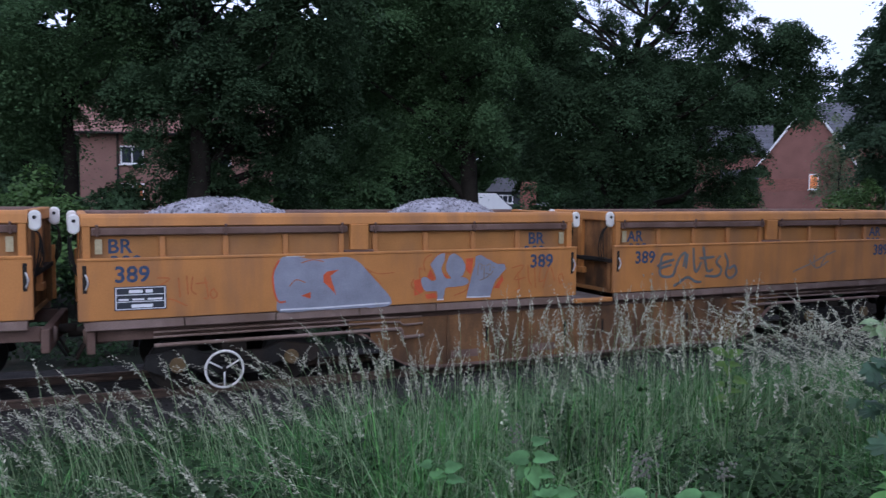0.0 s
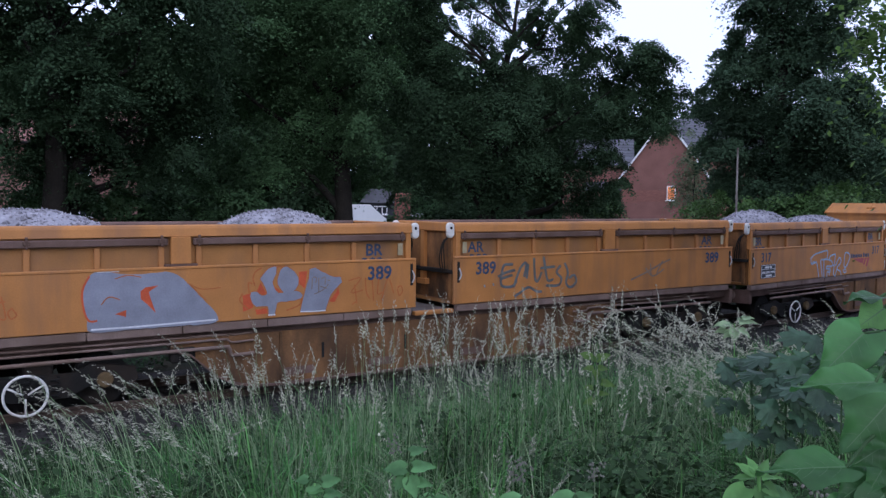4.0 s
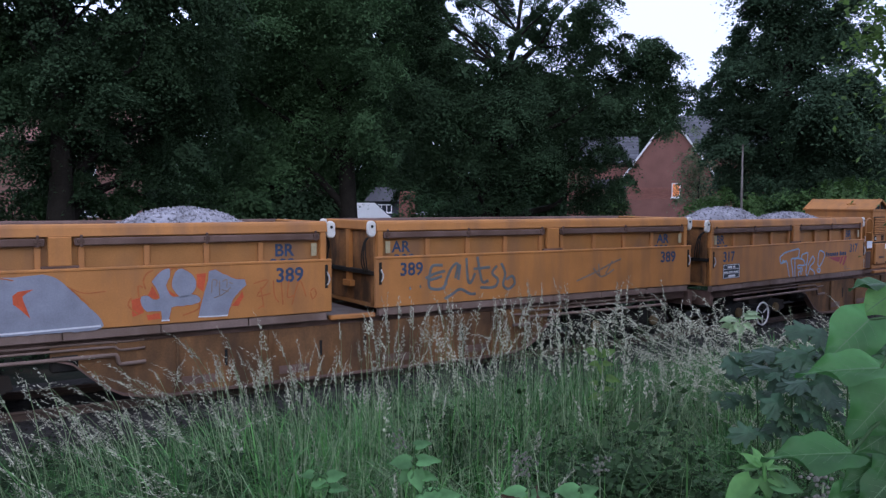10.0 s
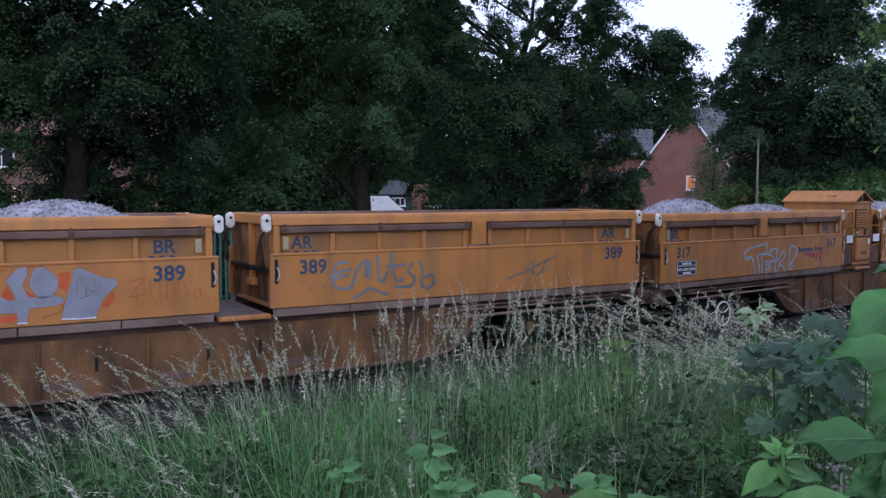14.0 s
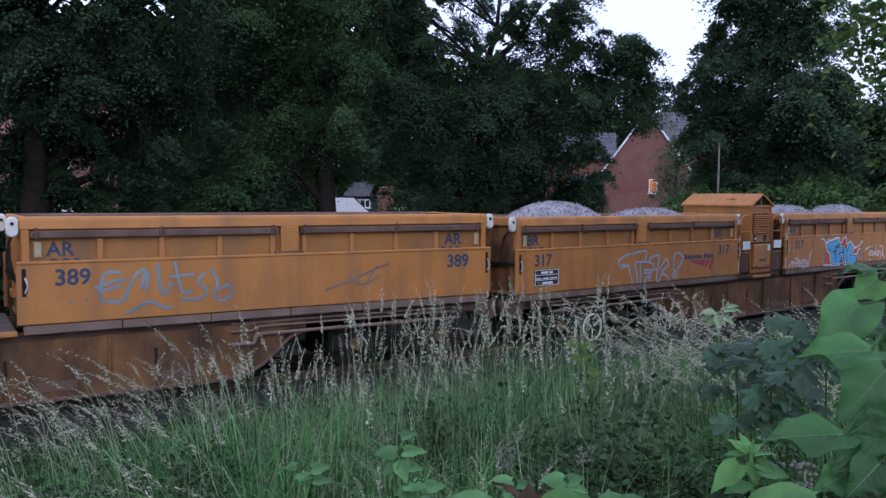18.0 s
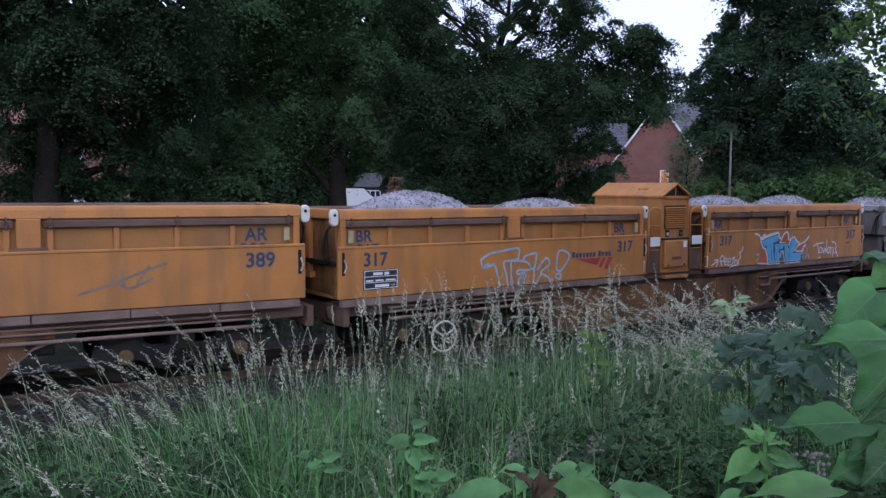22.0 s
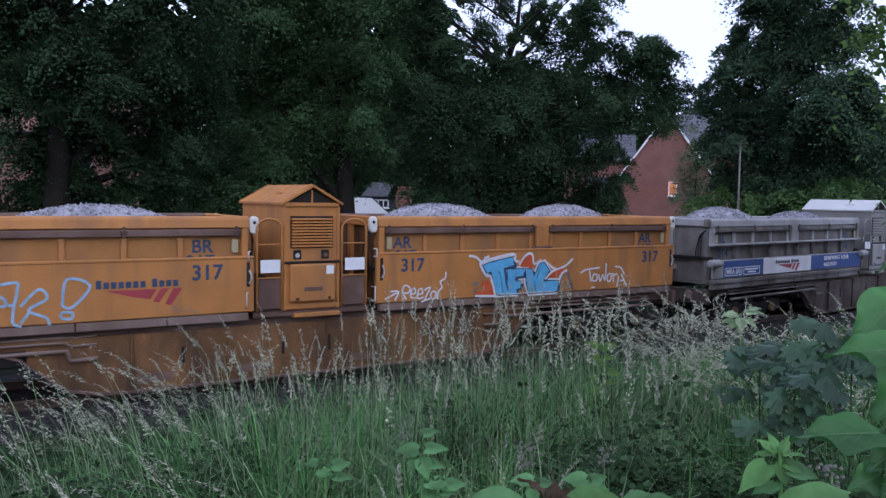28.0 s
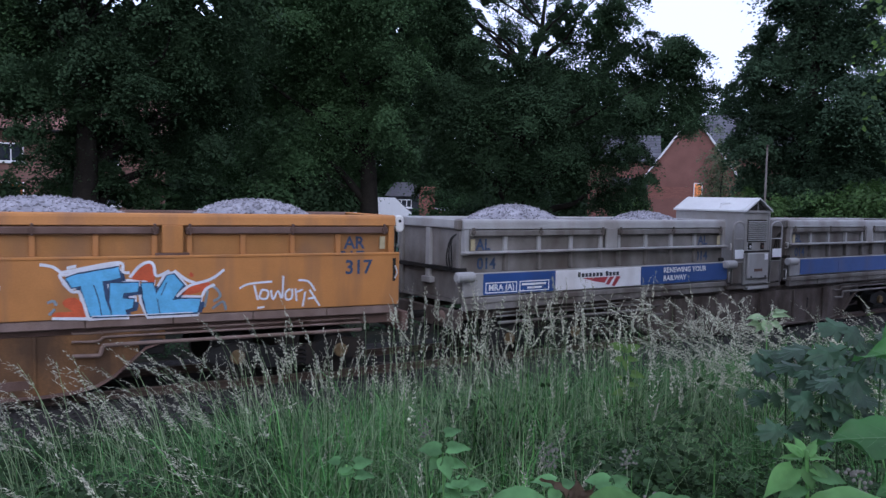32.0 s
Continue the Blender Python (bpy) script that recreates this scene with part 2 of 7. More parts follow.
def bm_mesh(name, bm, material, smooth=False):
    me = bpy.data.meshes.new(name)
    bm.to_mesh(me)
    bm.free()
    me.materials.append(M[material])
    if smooth:
        me.shade_smooth()
    return me


def block_verts(x0, x1, y0, y1, z0, z1, c):
    out = []
    for x, sx in ((x0, 1), (x1, -1)):
        for y, sy in ((y0, 1), (y1, -1)):
            for z, sz in ((z0, 1), (z1, -1)):
                out += [(x + sx * c, y + sy * c, z), (x + sx * c, y, z + sz * c), (x, y + sy * c, z + sz * c)]
    return out


def block(x0, x1, y0, y1, z0, z1, material, c=0.008, name="block"):
    """A slab with broken edges."""
    bm = bmesh.new()
    for v in block_verts(x0, x1, y0, y1, z0, z1, min(c, (x1 - x0) / 3, (y1 - y0) / 3, (z1 - z0) / 3)):
        bm.verts.new(v)
    bmesh.ops.convex_hull(bm, input=bm.verts)
    bmesh.ops.dissolve_limit(bm, angle_limit=0.02, verts=bm.verts, edges=bm.edges)
    return bm_mesh(name, bm, material)


def blocks(list_of, material, c=0.006, name="blocks"):
    """Several slabs that belong to one part."""
    verts, faces = [], []
    for b in list_of:
        bm = bmesh.new()
        x0, x1, y0, y1, z0, z1 = b
        for v in block_verts(*b, min(c, (x1 - x0) / 3, (y1 - y0) / 3, (z1 - z0) / 3)):
            bm.verts.new(v)
        bmesh.ops.convex_hull(bm, input=bm.verts)
        bm.verts.index_update()
        k = len(verts)
        verts += [tuple(v.co) for v in bm.verts]
        faces += [tuple(k + v.index for v in f.verts) for f in bm.faces]
        bm.free()
    return mesh_of(name, verts, faces, material)


def tube(points, radius, material, sides=8, name="tube", closed=False, taper=None):
    pts = [Vector(p) for p in points]
    verts, faces = [], []
    n = len(pts)
    up = None
    for i, p in enumerate(pts):
        a, b = pts[(i - 1) % n if closed else max(i - 1, 0)], pts[(i + 1) % n if closed else min(i + 1, n - 1)]
        d = (b - a).normalized()
        if up is None:
            up = d.orthogonal().normalized()
        up = (up - d * up.dot(d)).normalized()
        side = d.cross(up)
        r = radius if taper is None else taper[i]
        for k in range(sides):
            w = 2 * math.pi * k / sides
            verts.append(tuple(p + (up * math.cos(w) + side * math.sin(w)) * r))
    for i in range(n if closed else n - 1):
        j = (i + 1) % n
        for k in range(sides):
            q = (k + 1) % sides
            faces.append((i * sides + k, i * sides + q, j * sides + q, j * sides + k))
    if not closed:
        faces.append(tuple(range(sides))[::-1])
        faces.append(tuple((n - 1) * sides + k for k in range(sides)))
    return mesh_of(name, verts, faces, material, True)


def disc(radius, depth, material, sides=24, name="disc", bevel=0.02):
    """A turned disc whose axis lies along y."""
    rings = [(radius - bevel, 0), (radius, bevel), (radius, depth - bevel), (radius - bevel, depth)]
    verts = [(r * math.cos(2 * math.pi * k / sides), y, r * math.sin(2 * math.pi * k / sides)) for r, y in rings for k in range(sides)]
    faces = [(i * sides + k, i * sides + (k + 1) % sides, (i + 1) * sides + (k + 1) % sides, (i + 1) * sides + k) for i in range(3) for k in range(sides)]
    faces += [tuple(range(sides))[::-1], tuple(3 * sides + k for k in range(sides))]
    return mesh_of(name, verts, faces, material)


def prism(points, y0, y1, material, name="prism"):
    """A profile of (x, z) points carried from y0 to y1."""
    n = len(points)
    verts = [(x, y0, z) for x, z in points] + [(x, y1, z) for x, z in points]
    faces = [tuple(range(n)), tuple(range(2 * n - 1, n - 1, -1))] + [(i, i + n, (i + 1) % n + n, (i + 1) % n) for i in range(n)]
    me = mesh_of(name, verts, faces, material)
    bm = bmesh.new()
    bm.from_mesh(me)
    bmesh.ops.recalc_face_normals(bm, faces=bm.faces)
    bm.to_mesh(me)
    bm.free()
    return me


def lettering(text, size, material, name="lettering", stretch=1.0):
    """Letters in the x-z plane that face -y, 3 mm proud, from the lower left corner."""
    cu = bpy.data.curves.new(name, "FONT")
    cu.body, cu.size, cu.extrude, cu.resolution_u = text, size, 0.0015, 3
    cu.offset = size * 0.022
    ob = bpy.data.objects.new(name, cu)
    scene.collection.objects.link(ob)
    me = bpy.data.meshes.new_from_object(ob.evaluated_get(bpy.context.evaluated_depsgraph_get()))
    bpy.data.objects.remove(ob)
    bpy.data.curves.remove(cu)
    me.transform(Matrix.Diagonal((stretch, 1, 1, 1)))
    me.transform(Matrix.Rotation(radians(90), 4, "X"))
    me.materials.clear()
    me.materials.append(M[material])
    return me


def ribbon(strokes, width, material, name="stroke", lift=0.0):
    """Sprayed strokes of (x, z) points on a plane that faces -y, as bands 2 mm thick."""
    verts, faces = [], []
    for pts in strokes:
        p = [Vector((x, 0, z)) for x, z in pts]
        k = len(verts)
        for i, a in enumerate(p):
            d = (p[min(i + 1, len(p) - 1)] - p[max(i - 1, 0)]).normalized()
            n = Vector((-d.z, 0, d.x)) * width * 0.5
            for y in (-lift - 0.002, -lift):
                verts += [tuple(a + n + Vector((0, y, 0))), tuple(a - n + Vector((0, y, 0)))]
        for i in range(len(p) - 1):
            a, b = k + 4 * i, k + 4 * i + 4
            faces += [(a, a + 1, b + 1, b), (a + 1, a + 3, b + 3, b + 1), (a + 2, a, b, b + 2)]
    return mesh_of(name, verts, faces, material)


def patch(points, material, name="patch", lift=0.0):
    """A painted patch with the outline points (x, z), facing -y."""
    return prism(points, -lift - 0.002, -lift, material, name)


def smooth_line(points, steps=5, closed=False):
    """Rounded course through the points."""
    n, out = len(points), []
    for i in range(n if closed else n - 1):
        g = lambda j: points[j % n] if closed else points[min(max(j, 0), n - 1)]
        p0, p1, p2, p3 = g(i - 1), g(i), g(i + 1), g(i + 2)
        for s in range(steps):
            t = s / steps
            out.append(tuple(0.5 * (2 * b + (c - a) * t + (2 * a - 5 * b + 4 * c - d) * t * t + (3 * b - a - 3 * c + d) * t ** 3) for a, b, c, d in zip(p0, p1, p2, p3)))
    if not closed:
        out.append(points[-1])
    return out


# ---- ground and line ----
def line_y(s):
    """The centre line's y at s metres along."""
    e = max(-50.0, min(s, 50.0))
    return TRACK_Y + LEAN * e + KAPPA * e * e / 2 + (LEAN + KAPPA * e) * (s - e)


def line_turn(s):
    """The line's heading there, in degrees."""
    return math.degrees(math.atan(LEAN + KAPPA * s))


def ground_z(x, y):
    n = y - line_y(x)
    d = max(0.0, y - (4.0 + 0.25 * max(-6, min(x, 12))))
    near = 1.35 - 0.3 * d + 0.08 * noise.noise((x * 0.5, y * 0.5, 0.0))
    bed = -0.42 + 0.03 * noise.noise((x, y, 3.0))
    far = -0.42 + 1.6 * min(1.0, max(0.0, (n - 4.5) / 22.0)) + 0.1 * noise.noise((x * 0.2, y * 0.2, 7.0)) * min(1.0, max(0.0, (n - 4) / 4))
    return max(near, bed) if n < 2 else far


def build_ground():
    xs = [-3000, -1200, -500, -220, -120] + [-80 + 4 * i for i in range(16)] + [-16 + 0.5 * i for i in range(100)] + [34 + 4 * i for i in range(16)] + [110, 160, 260, 600, 1300, 3000]
    ys = [-3000, -1000, -300, -100, -40, -20, -10, -5] + [-3 + 0.4 * i for i in range(70)] + [25 + 3 * i for i in range(20)] + [100, 160, 300, 700, 1500, 3000]
    verts = [(x, y, ground_z(x, y)) for y in ys for x in xs]
    w = len(xs)
    faces = [(j * w + i, j * w + i + 1, (j + 1) * w + i + 1, (j + 1) * w + i) for j in range(len(ys) - 1) for i in range(w - 1)]
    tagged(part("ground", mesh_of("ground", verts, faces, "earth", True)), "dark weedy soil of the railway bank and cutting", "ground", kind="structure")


def build_track():
    S = [-70 + i for i in range(141)]
    # ballast bed with sloping shoulders
    prof = [(-3.0, -0.46), (-2.1, -0.16), (-1.3, -0.13), (0, -0.15), (1.3, -0.13), (2.1, -0.16), (3.0, -0.46)]
    verts, faces = [], []
    for s in S:
        for n, z in prof:
            verts.append((s, line_y(s) + n, z + 0.03 * noise.noise((s * 2.1, n * 3, 0))))
    k = len(prof)
    for i in range(len(S) - 1):
        faces += [(i * k + j, (i + 1) * k + j, (i + 1) * k + j + 1, i * k + j + 1) for j in range(k - 1)]
    bed = part("ballast_bed", mesh_of("ballast_bed", verts, faces, "ballast"))
    tagged(bed, "dark stone ballast under the running line", "track bed", kind="structure")
    rng = np.random.default_rng(4)
    sv, sf = [], []
    for _ in range(5000):
        s, n = rng.uniform(-12, 34), rng.uniform(-2.9, -0.9)
        z = np.interp(n, [-3.0, -2.1, -0.9], [-0.46, -0.16, -0.13])
        c = np.array([s, line_y(s) + n, z + 0.005])
        k0 = len(sv)
        r = rng.uniform(0.018, 0.038)
        for d in ((1, 0, 0), (-1, 0, 0), (0, 1, 0), (0, -1, 0), (0, 0, 1), (0, 0, -1)):
            sv.append(tuple(c + np.array(d) * r * rng.uniform(0.6, 1.3, 3) + rng.uniform(-0.3, 0.3, 3) * r))
        sf += [tuple(k0 + i for i in f) for f in ((0, 2, 4), (2, 1, 4), (1, 3, 4), (3, 0, 4), (2, 0, 5), (1, 2, 5), (3, 1, 5), (0, 3, 5))]
    tagged(part("loose_ballast", mesh_of("loose_ballast", sv, sf, "ballast")), "loose dark ballast stones on the shoulder of the line", "ballast", kind="stuff")
    track = thing("track", "single running line with rusty rails on sleepers", "track", kind="structure")
    head = [(-0.035, -0.02), (-0.03, 0.0), (0.03, 0.0), (0.035, -0.02), (0.033, -0.04), (0.009, -0.055), (0.009, -0.125), (0.07, -0.14), (0.07, -0.15), (-0.07, -0.15), (-0.07, -0.14), (-0.009, -0.125), (-0.009, -0.055), (-0.033, -0.04)]
    for side in (-0.7525, 0.7525):
        verts, faces = [], []
        for s in S:
            for n, z in head:
                verts.append((s, line_y(s) + side + n, z))
        k = len(head)
        for i in range(len(S) - 1):
            faces += [(i * k + j, (i + 1) * k + j, (i + 1) * k + (j + 1) % k, i * k + (j + 1) % k) for j in range(k)]
        part("rail", mesh_of("rail", verts, faces, "rail_steel"), track, "rusty flat-bottom rail")
    me = block(-0.13, 0.13, -1.25, 1.25, -0.31, -0.152, "sleeper", 0.02, "sleeper")
    for i in range(-40, 60):
        s = i * 0.65
        part("sleeper", me, track, at=pose(s, line_y(s), 0, 0, 0, line_turn(s)))


build_ground()
build_track()

# ---- the ballast train ----
ZB, ZT, ZR = 1.233, 2.163, 2.823     # bottom and top of the side door, top of the tub
HALF = 1.25                        # half the width over the doors
REC = 0.15                         # how far the upper side lies behind the door


def heap_mesh(length, width, height, seed):
    """A mound of crushed stone, with loose angular stones on it."""
    rng = np.random.default_rng(seed)
    verts, faces = [], []
    nx, ny = 30, 14
    def z_at(u, v):
        e = max(0.0, 1 - u * u - 0.8 * v * v)
        return height * (1 - (1 - e) ** 1.1) ** 1.15 + 0.02 * noise.noise((u * 5 + seed, v * 5, 1.0)) - 0.05
    for j in range(ny + 1):
        for i in range(nx + 1):
            u, v = -1.15 + 2.3 * i / nx, -1 + 2 * j / ny
            verts.append((u * length / 2, v * width / 2, z_at(u, v)))
    faces += [(j * (nx + 1) + i, j * (nx + 1) + i + 1, (j + 1) * (nx + 1) + i + 1, (j + 1) * (nx + 1) + i) for j in range(ny) for i in range(nx)]
    for _ in range(1500):
        u, v = rng.uniform(-1.1, 1.1), rng.uniform(-1, 1)
        c = np.array([u * length / 2, v * width / 2, z_at(u, v) + 0.004])
        k0, r = len(verts), rng.uniform(0.017, 0.036)
        for d in ((1, 0, 0), (-1, 0, 0), (0, 1, 0), (0, -1, 0), (0, 0, 1), (0, 0, -1)):
            verts.append(tuple(c + np.array(d) * r * rng.uniform(0.5, 1.3, 3) + rng.uniform(-0.35, 0.35, 3) * r))
        faces += [tuple(k0 + i for i in f) for f in ((0, 2, 4), (2, 1, 4), (1, 3, 4), (3, 0, 4), (2, 0, 5), (1, 2, 5), (3, 1, 5), (0, 3, 5))]
    return mesh_of("stone_mound", verts, faces, "stone")


def load_mesh(x0, x1, z):
    nx, ny = 40, 10
    verts, faces = [], []
    for j in range(ny + 1):
        for i in range(nx + 1):
            x, y = x0 + (x1 - x0) * i / nx, -1.0 + 2.0 * j / ny
            verts.append((x, y, z + 0.03 * noise.noise((x * 3, y * 3, 2.0))))
    faces += [(j * (nx + 1) + i, j * (nx + 1) + i + 1, (j + 1) * (nx + 1) + i + 1, (j + 1) * (nx + 1) + i) for j in range(ny) for i in range(nx)]
    return mesh_of("ballast_load", verts, faces, "stone")


def cap_mesh():
    """A rounded pad with a dark eye, facing along x."""
    prof = [(0.085 * math.cos(a) , 0.065 * (1 if math.sin(a) > 0 else -1) + 0.085 * math.sin(a)) for a in [2 * math.pi * k / 20 for k in range(20)]]
    verts, faces = [], []
    for x, f in ((0, 1.0), (0.05, 1.0), (0.065, 0.86)):
        verts += [(x, y * f, z * f) for y, z in prof]
    for i in range(2):
        faces += [(i * 20 + k, i * 20 + (k + 1) % 20, (i + 1) * 20 + (k + 1) % 20, (i + 1) * 20 + k) for k in range(20)]
    faces += [tuple(range(20))[::-1], tuple(40 + k for k in range(20))]
    return mesh_of("end_pad", verts, faces, "white")


def eye_mesh():
    verts = [(0.072, 0.028 * math.cos(a), 0.045 + 0.028 * math.sin(a)) for a in [2 * math.pi * k / 12 for k in range(12)]]
    verts += [(0.05, y, z) for _, y, z in verts]
    faces = [tuple(range(12)), tuple(range(23, 11, -1))] + [(k, k + 12, (k + 1) % 12 + 12, (k + 1) % 12) for k in range(12)]
    return mesh_of("pad_eye", verts, faces, "dark")


def rail_mesh(x0, x1, sgn, material):
    """The pressed top rail, whose outer face leans back towards its rounded crest."""
    prof = [(0.062, -0.19), (0.055, -0.182), (0.075, -0.06), (0.092, -0.022), (0.12, -0.003), (0.19, 0.0), (0.225, -0.012), (0.24, -0.04), (0.24, -0.19)]
    n = len(prof)
    verts = [(x, sgn * (HALF - d), ZR + z) for x in (x0, x1) for d, z in prof]
    faces = [(i, (i + 1) % n, n + (i + 1) % n, n + i) for i in range(n)] + [tuple(range(n))[::-1], tuple(range(n, 2 * n))]
    if sgn > 0:
        faces = [f[::-1] for f in faces]
    return mesh_of("top_rail", verts, faces, material)


CAP, EYELET = cap_mesh(), eye_mesh()


def tub(w, x0, L, grey=False, seed=0, heaps=(), left_text="", right_text="", number="", plate=False):
    """One side-tipping tub on the wagon w, from x0 to x0 + L."""
    paint, dirty = ("grey", "grey_dirty") if grey else ("orange", "orange_dirty")
    x1, yf = x0 + L, -HALF + REC
    # shell: two sides, two ends and a floor
    shell = [(x0 + 0.1, x1 - 0.1, yf, yf + 0.05, ZB, ZR - 0.17), (x0 + 0.1, x1 - 0.1, -yf - 0.05, -yf, ZB, ZR - 0.17),
             (x0 + 0.12, x0 + 0.17, yf + 0.05, -yf - 0.05, ZB + 0.05, ZR - 0.02), (x1 - 0.17, x1 - 0.12, yf + 0.05, -yf - 0.05, ZB + 0.05, ZR - 0.02),
             (x0 + 0.1, x1 - 0.1, yf, -yf, ZB - 0.03, ZB + 0.04)]
    for nm, b in zip(("side_wall", "side_wall", "end_wall", "end_wall", "tub_floor"), shell):
        part(nm, block(*b, "grime" if nm == "end_wall" and not grey else dirty, 0.005, nm), w)
    for sgn in (-1, 1):
        a, b = sorted((sgn * (HALF - 0.06), sgn * (HALF - 0.24)))
        part("top_rail", rail_mesh(x0 + 0.06, x1 - 0.06, sgn, paint if sgn < 0 or grey else "brown"), w)
        a, b = sorted((sgn * (HALF - 0.06), sgn * (HALF - 0.19)))
        for x in (x0 + 0.08, x1 - 0.19):
            part("corner_post", block(x, x + 0.11, a, b, ZT - 0.02, ZR - 0.19, paint, 0.01, "corner_post"), w)
    for xa, xb in ((x0 + 0.04, x0 + 0.17), (x1 - 0.17, x1 - 0.04)):
        part("end_rail", block(xa, xb, -HALF + 0.24, HALF - 0.24, ZR - 0.19, ZR - 0.003, paint, 0.02, "end_rail"), w)
        part("end_rib", blocks([(xa, xb, -0.07, 0.07, ZB + 0.35, ZR - 0.19), (xa - 0.03, xb + 0.03, -0.16, 0.16, ZB + 0.3, ZB + 0.42)], paint, 0.01, "end_rib"), w)
        part("end_shelf", block(xa - 0.02, xb + 0.02, -HALF + 0.1, HALF - 0.1, ZB + 0.58, ZB + 0.66, "dark", 0.01, "end_shelf"), w)
        for y in (-HALF + 0.17, HALF - 0.28):
            part("end_post", block(xa, xb, y, y + 0.11, ZB, ZR - 0.19, "grime" if not grey else dirty, 0.01, "end_post"), w)
    # white pads at the four upper corners and hoses under them
    for x, turn in ((x0 + 0.03, 180), (x1 - 0.03, 0)):
        for y in (-HALF + 0.2, HALF - 0.2):
            if grey:
                part("end_bracket", block(-0.06, 0.06, -0.08, 0.08, -0.12, 0.1, "grey_dirty", 0.03, "end_bracket"), w, at=pose(x, y, ZR - 0.1))
            else:
                pad = part("end_pad", CAP, w, "worn white plastic pad", at=pose(x + (-0.06 if turn else 0.06), y - 0.06, ZR - 0.15, 0, 0, -90))
                part("pad_eye", EYELET, pad)
            s = -1 if turn else 1
            for k in range(3):
                pts = smooth_line([(x + s * 0.03, y, ZR - 0.28), (x + s * 0.1, y + 0.06 + 0.03 * k, ZR - 0.4), (x + s * (0.08 + 0.02 * k), y + 0.1 + 0.05 * k, ZR - 0.62 - 0.06 * k), (x + s * 0.01, y + 0.16 + 0.06 * k, ZB + 0.62)], 4)
                part("hose", tube(pts, 0.013, "dark", 6, "hose"), w, "black rubber brake hose")
    # ribs, bars and the middle plate on the near and far upper side
    mid = (x0 + x1) / 2
    ribs = [x0 + L * u for u in (0.138, 0.247, 0.357, 0.466, 0.534, 0.643, 0.75, 0.855)]
    for sgn in (-1, 1):
        a, b = sorted((sgn * (HALF - 0.085), sgn * (HALF - REC)))
        rib = block(-0.045, 0.045, a, b, 0, 0.355 if not grey else 0.42, paint, 0.01, "rib")
        z_low = ZT - 0.03 if not grey else ZT + 0.02
        for x in ribs:
            part("rib", rib, w, at=pose(x, 0, z_low if not grey else ZT - 0.02))
        a, b = sorted((sgn * (HALF - 0.03), sgn * (HALF - 0.11)))
        part("middle_plate", block(mid - 0.16, mid + 0.16, a, b, ZT + 0.04, ZR - 0.19, paint, 0.01, "middle_plate"), w)
        part("middle_foot", block(mid - 0.26, mid + 0.26, a, b, ZT + 0.003, ZT + 0.04, "brown" if not grey else paint, 0.006, "middle_foot"), w)
        a, b = sorted((sgn * (HALF - 0.05), sgn * (HALF - 0.12)))
        for xa, xb in ((x0 + 0.2, mid - 0.2), (mid + 0.2, x1 - 0.2)):
            part("locking_bar", block(xa, xb, a, b, ZR - 0.325, ZR - 0.21, "brown" if not grey else "grey_dirty", 0.015, "locking_bar"), w, "dull brown locking bar" if not grey else "")
        a, b = sorted((sgn * (HALF - 0.03), sgn * (HALF - 0.07)))
        br = blocks([(-0.02, 0.02, a, b, ZR - 0.34, ZR - 0.16), (-0.05, 0.05, a, b, ZR - 0.28, ZR - 0.22)], "brown" if not grey else "grey_dirty", 0.006, "hinge_bracket")
        for x in (x0 + 0.28, ribs[1], ribs[3], ribs[4], ribs[6], x1 - 0.28):
            part("hinge_bracket", br, w, at=pose(x, 0, 0))
    for x in (x0 + 0.3, x1 - 0.3):
        part("instruction_label", block(x - 0.05, x + 0.05, -HALF + 0.08, -HALF + 0.1, ZT + 0.06, ZT + 0.28, "pale_label", 0.003, "instruction_label"), w, "pale yellow instruction label")
    # doors
    for sgn in (-1, 1):
        a, b = sorted((sgn * HALF, sgn * (HALF - 0.07)))
        if not grey:
            door = part("side_door", blocks([(x0, x1, a, b, ZB, ZT), (x0, x1, min(a, b) - (0.012 if sgn < 0 else 0), max(a, b) + (0.012 if sgn > 0 else 0), ZT - 0.045, ZT + 0.003)], paint, 0.012, "side_door"), w, "large plain orange drop door")
            for x in (x0 + 0.07, x1 - 0.13):
                part("latch_slot", block(x, x + 0.06, a - 0.004 if sgn < 0 else b - 0.02, a + 0.02 if sgn < 0 else b + 0.004, ZB + 0.42, ZT - 0.1, "dark", 0.004, "latch_slot"), w)
                part("latch", tube(smooth_line([(x + 0.04, sgn * (HALF + 0.012), ZB + 0.7), (x + 0.075, sgn * (HALF + 0.03), ZB + 0.58), (x + 0.04, sgn * (HALF + 0.012), ZB + 0.47)], 4), 0.013, "steel", 6, "latch"), w, "pale steel latch handle")
        else:
            part("side_panel", block(x0 + 0.05, x1 - 0.05, a, b, ZB + 0.12, ZT - 0.36, paint, 0.012, "side_panel"), w)
            a2, b2 = sorted((sgn * (HALF + 0.02), sgn * (HALF - 0.12)))
            part("ledge", block(x0 + 0.05, x1 - 0.05, a2, b2, ZT + 0.0, ZT + 0.05, paint, 0.012, "ledge"), w)
            part("lower_rail", block(x0 + 0.05, x1 - 0.05, a2, b2, ZB - 0.02, ZB + 0.1, dirty, 0.02, "lower_rail"), w)
            a3, b3 = sorted((sgn * (HALF - 0.05), sgn * (HALF - REC)))
            rib2 = block(-0.04, 0.04, a3, b3, ZT - 0.34, ZT, dirty, 0.01, "lower_rib")
            for x in ribs:
                part("lower_rib", rib2, w, at=pose(x, 0, 0))
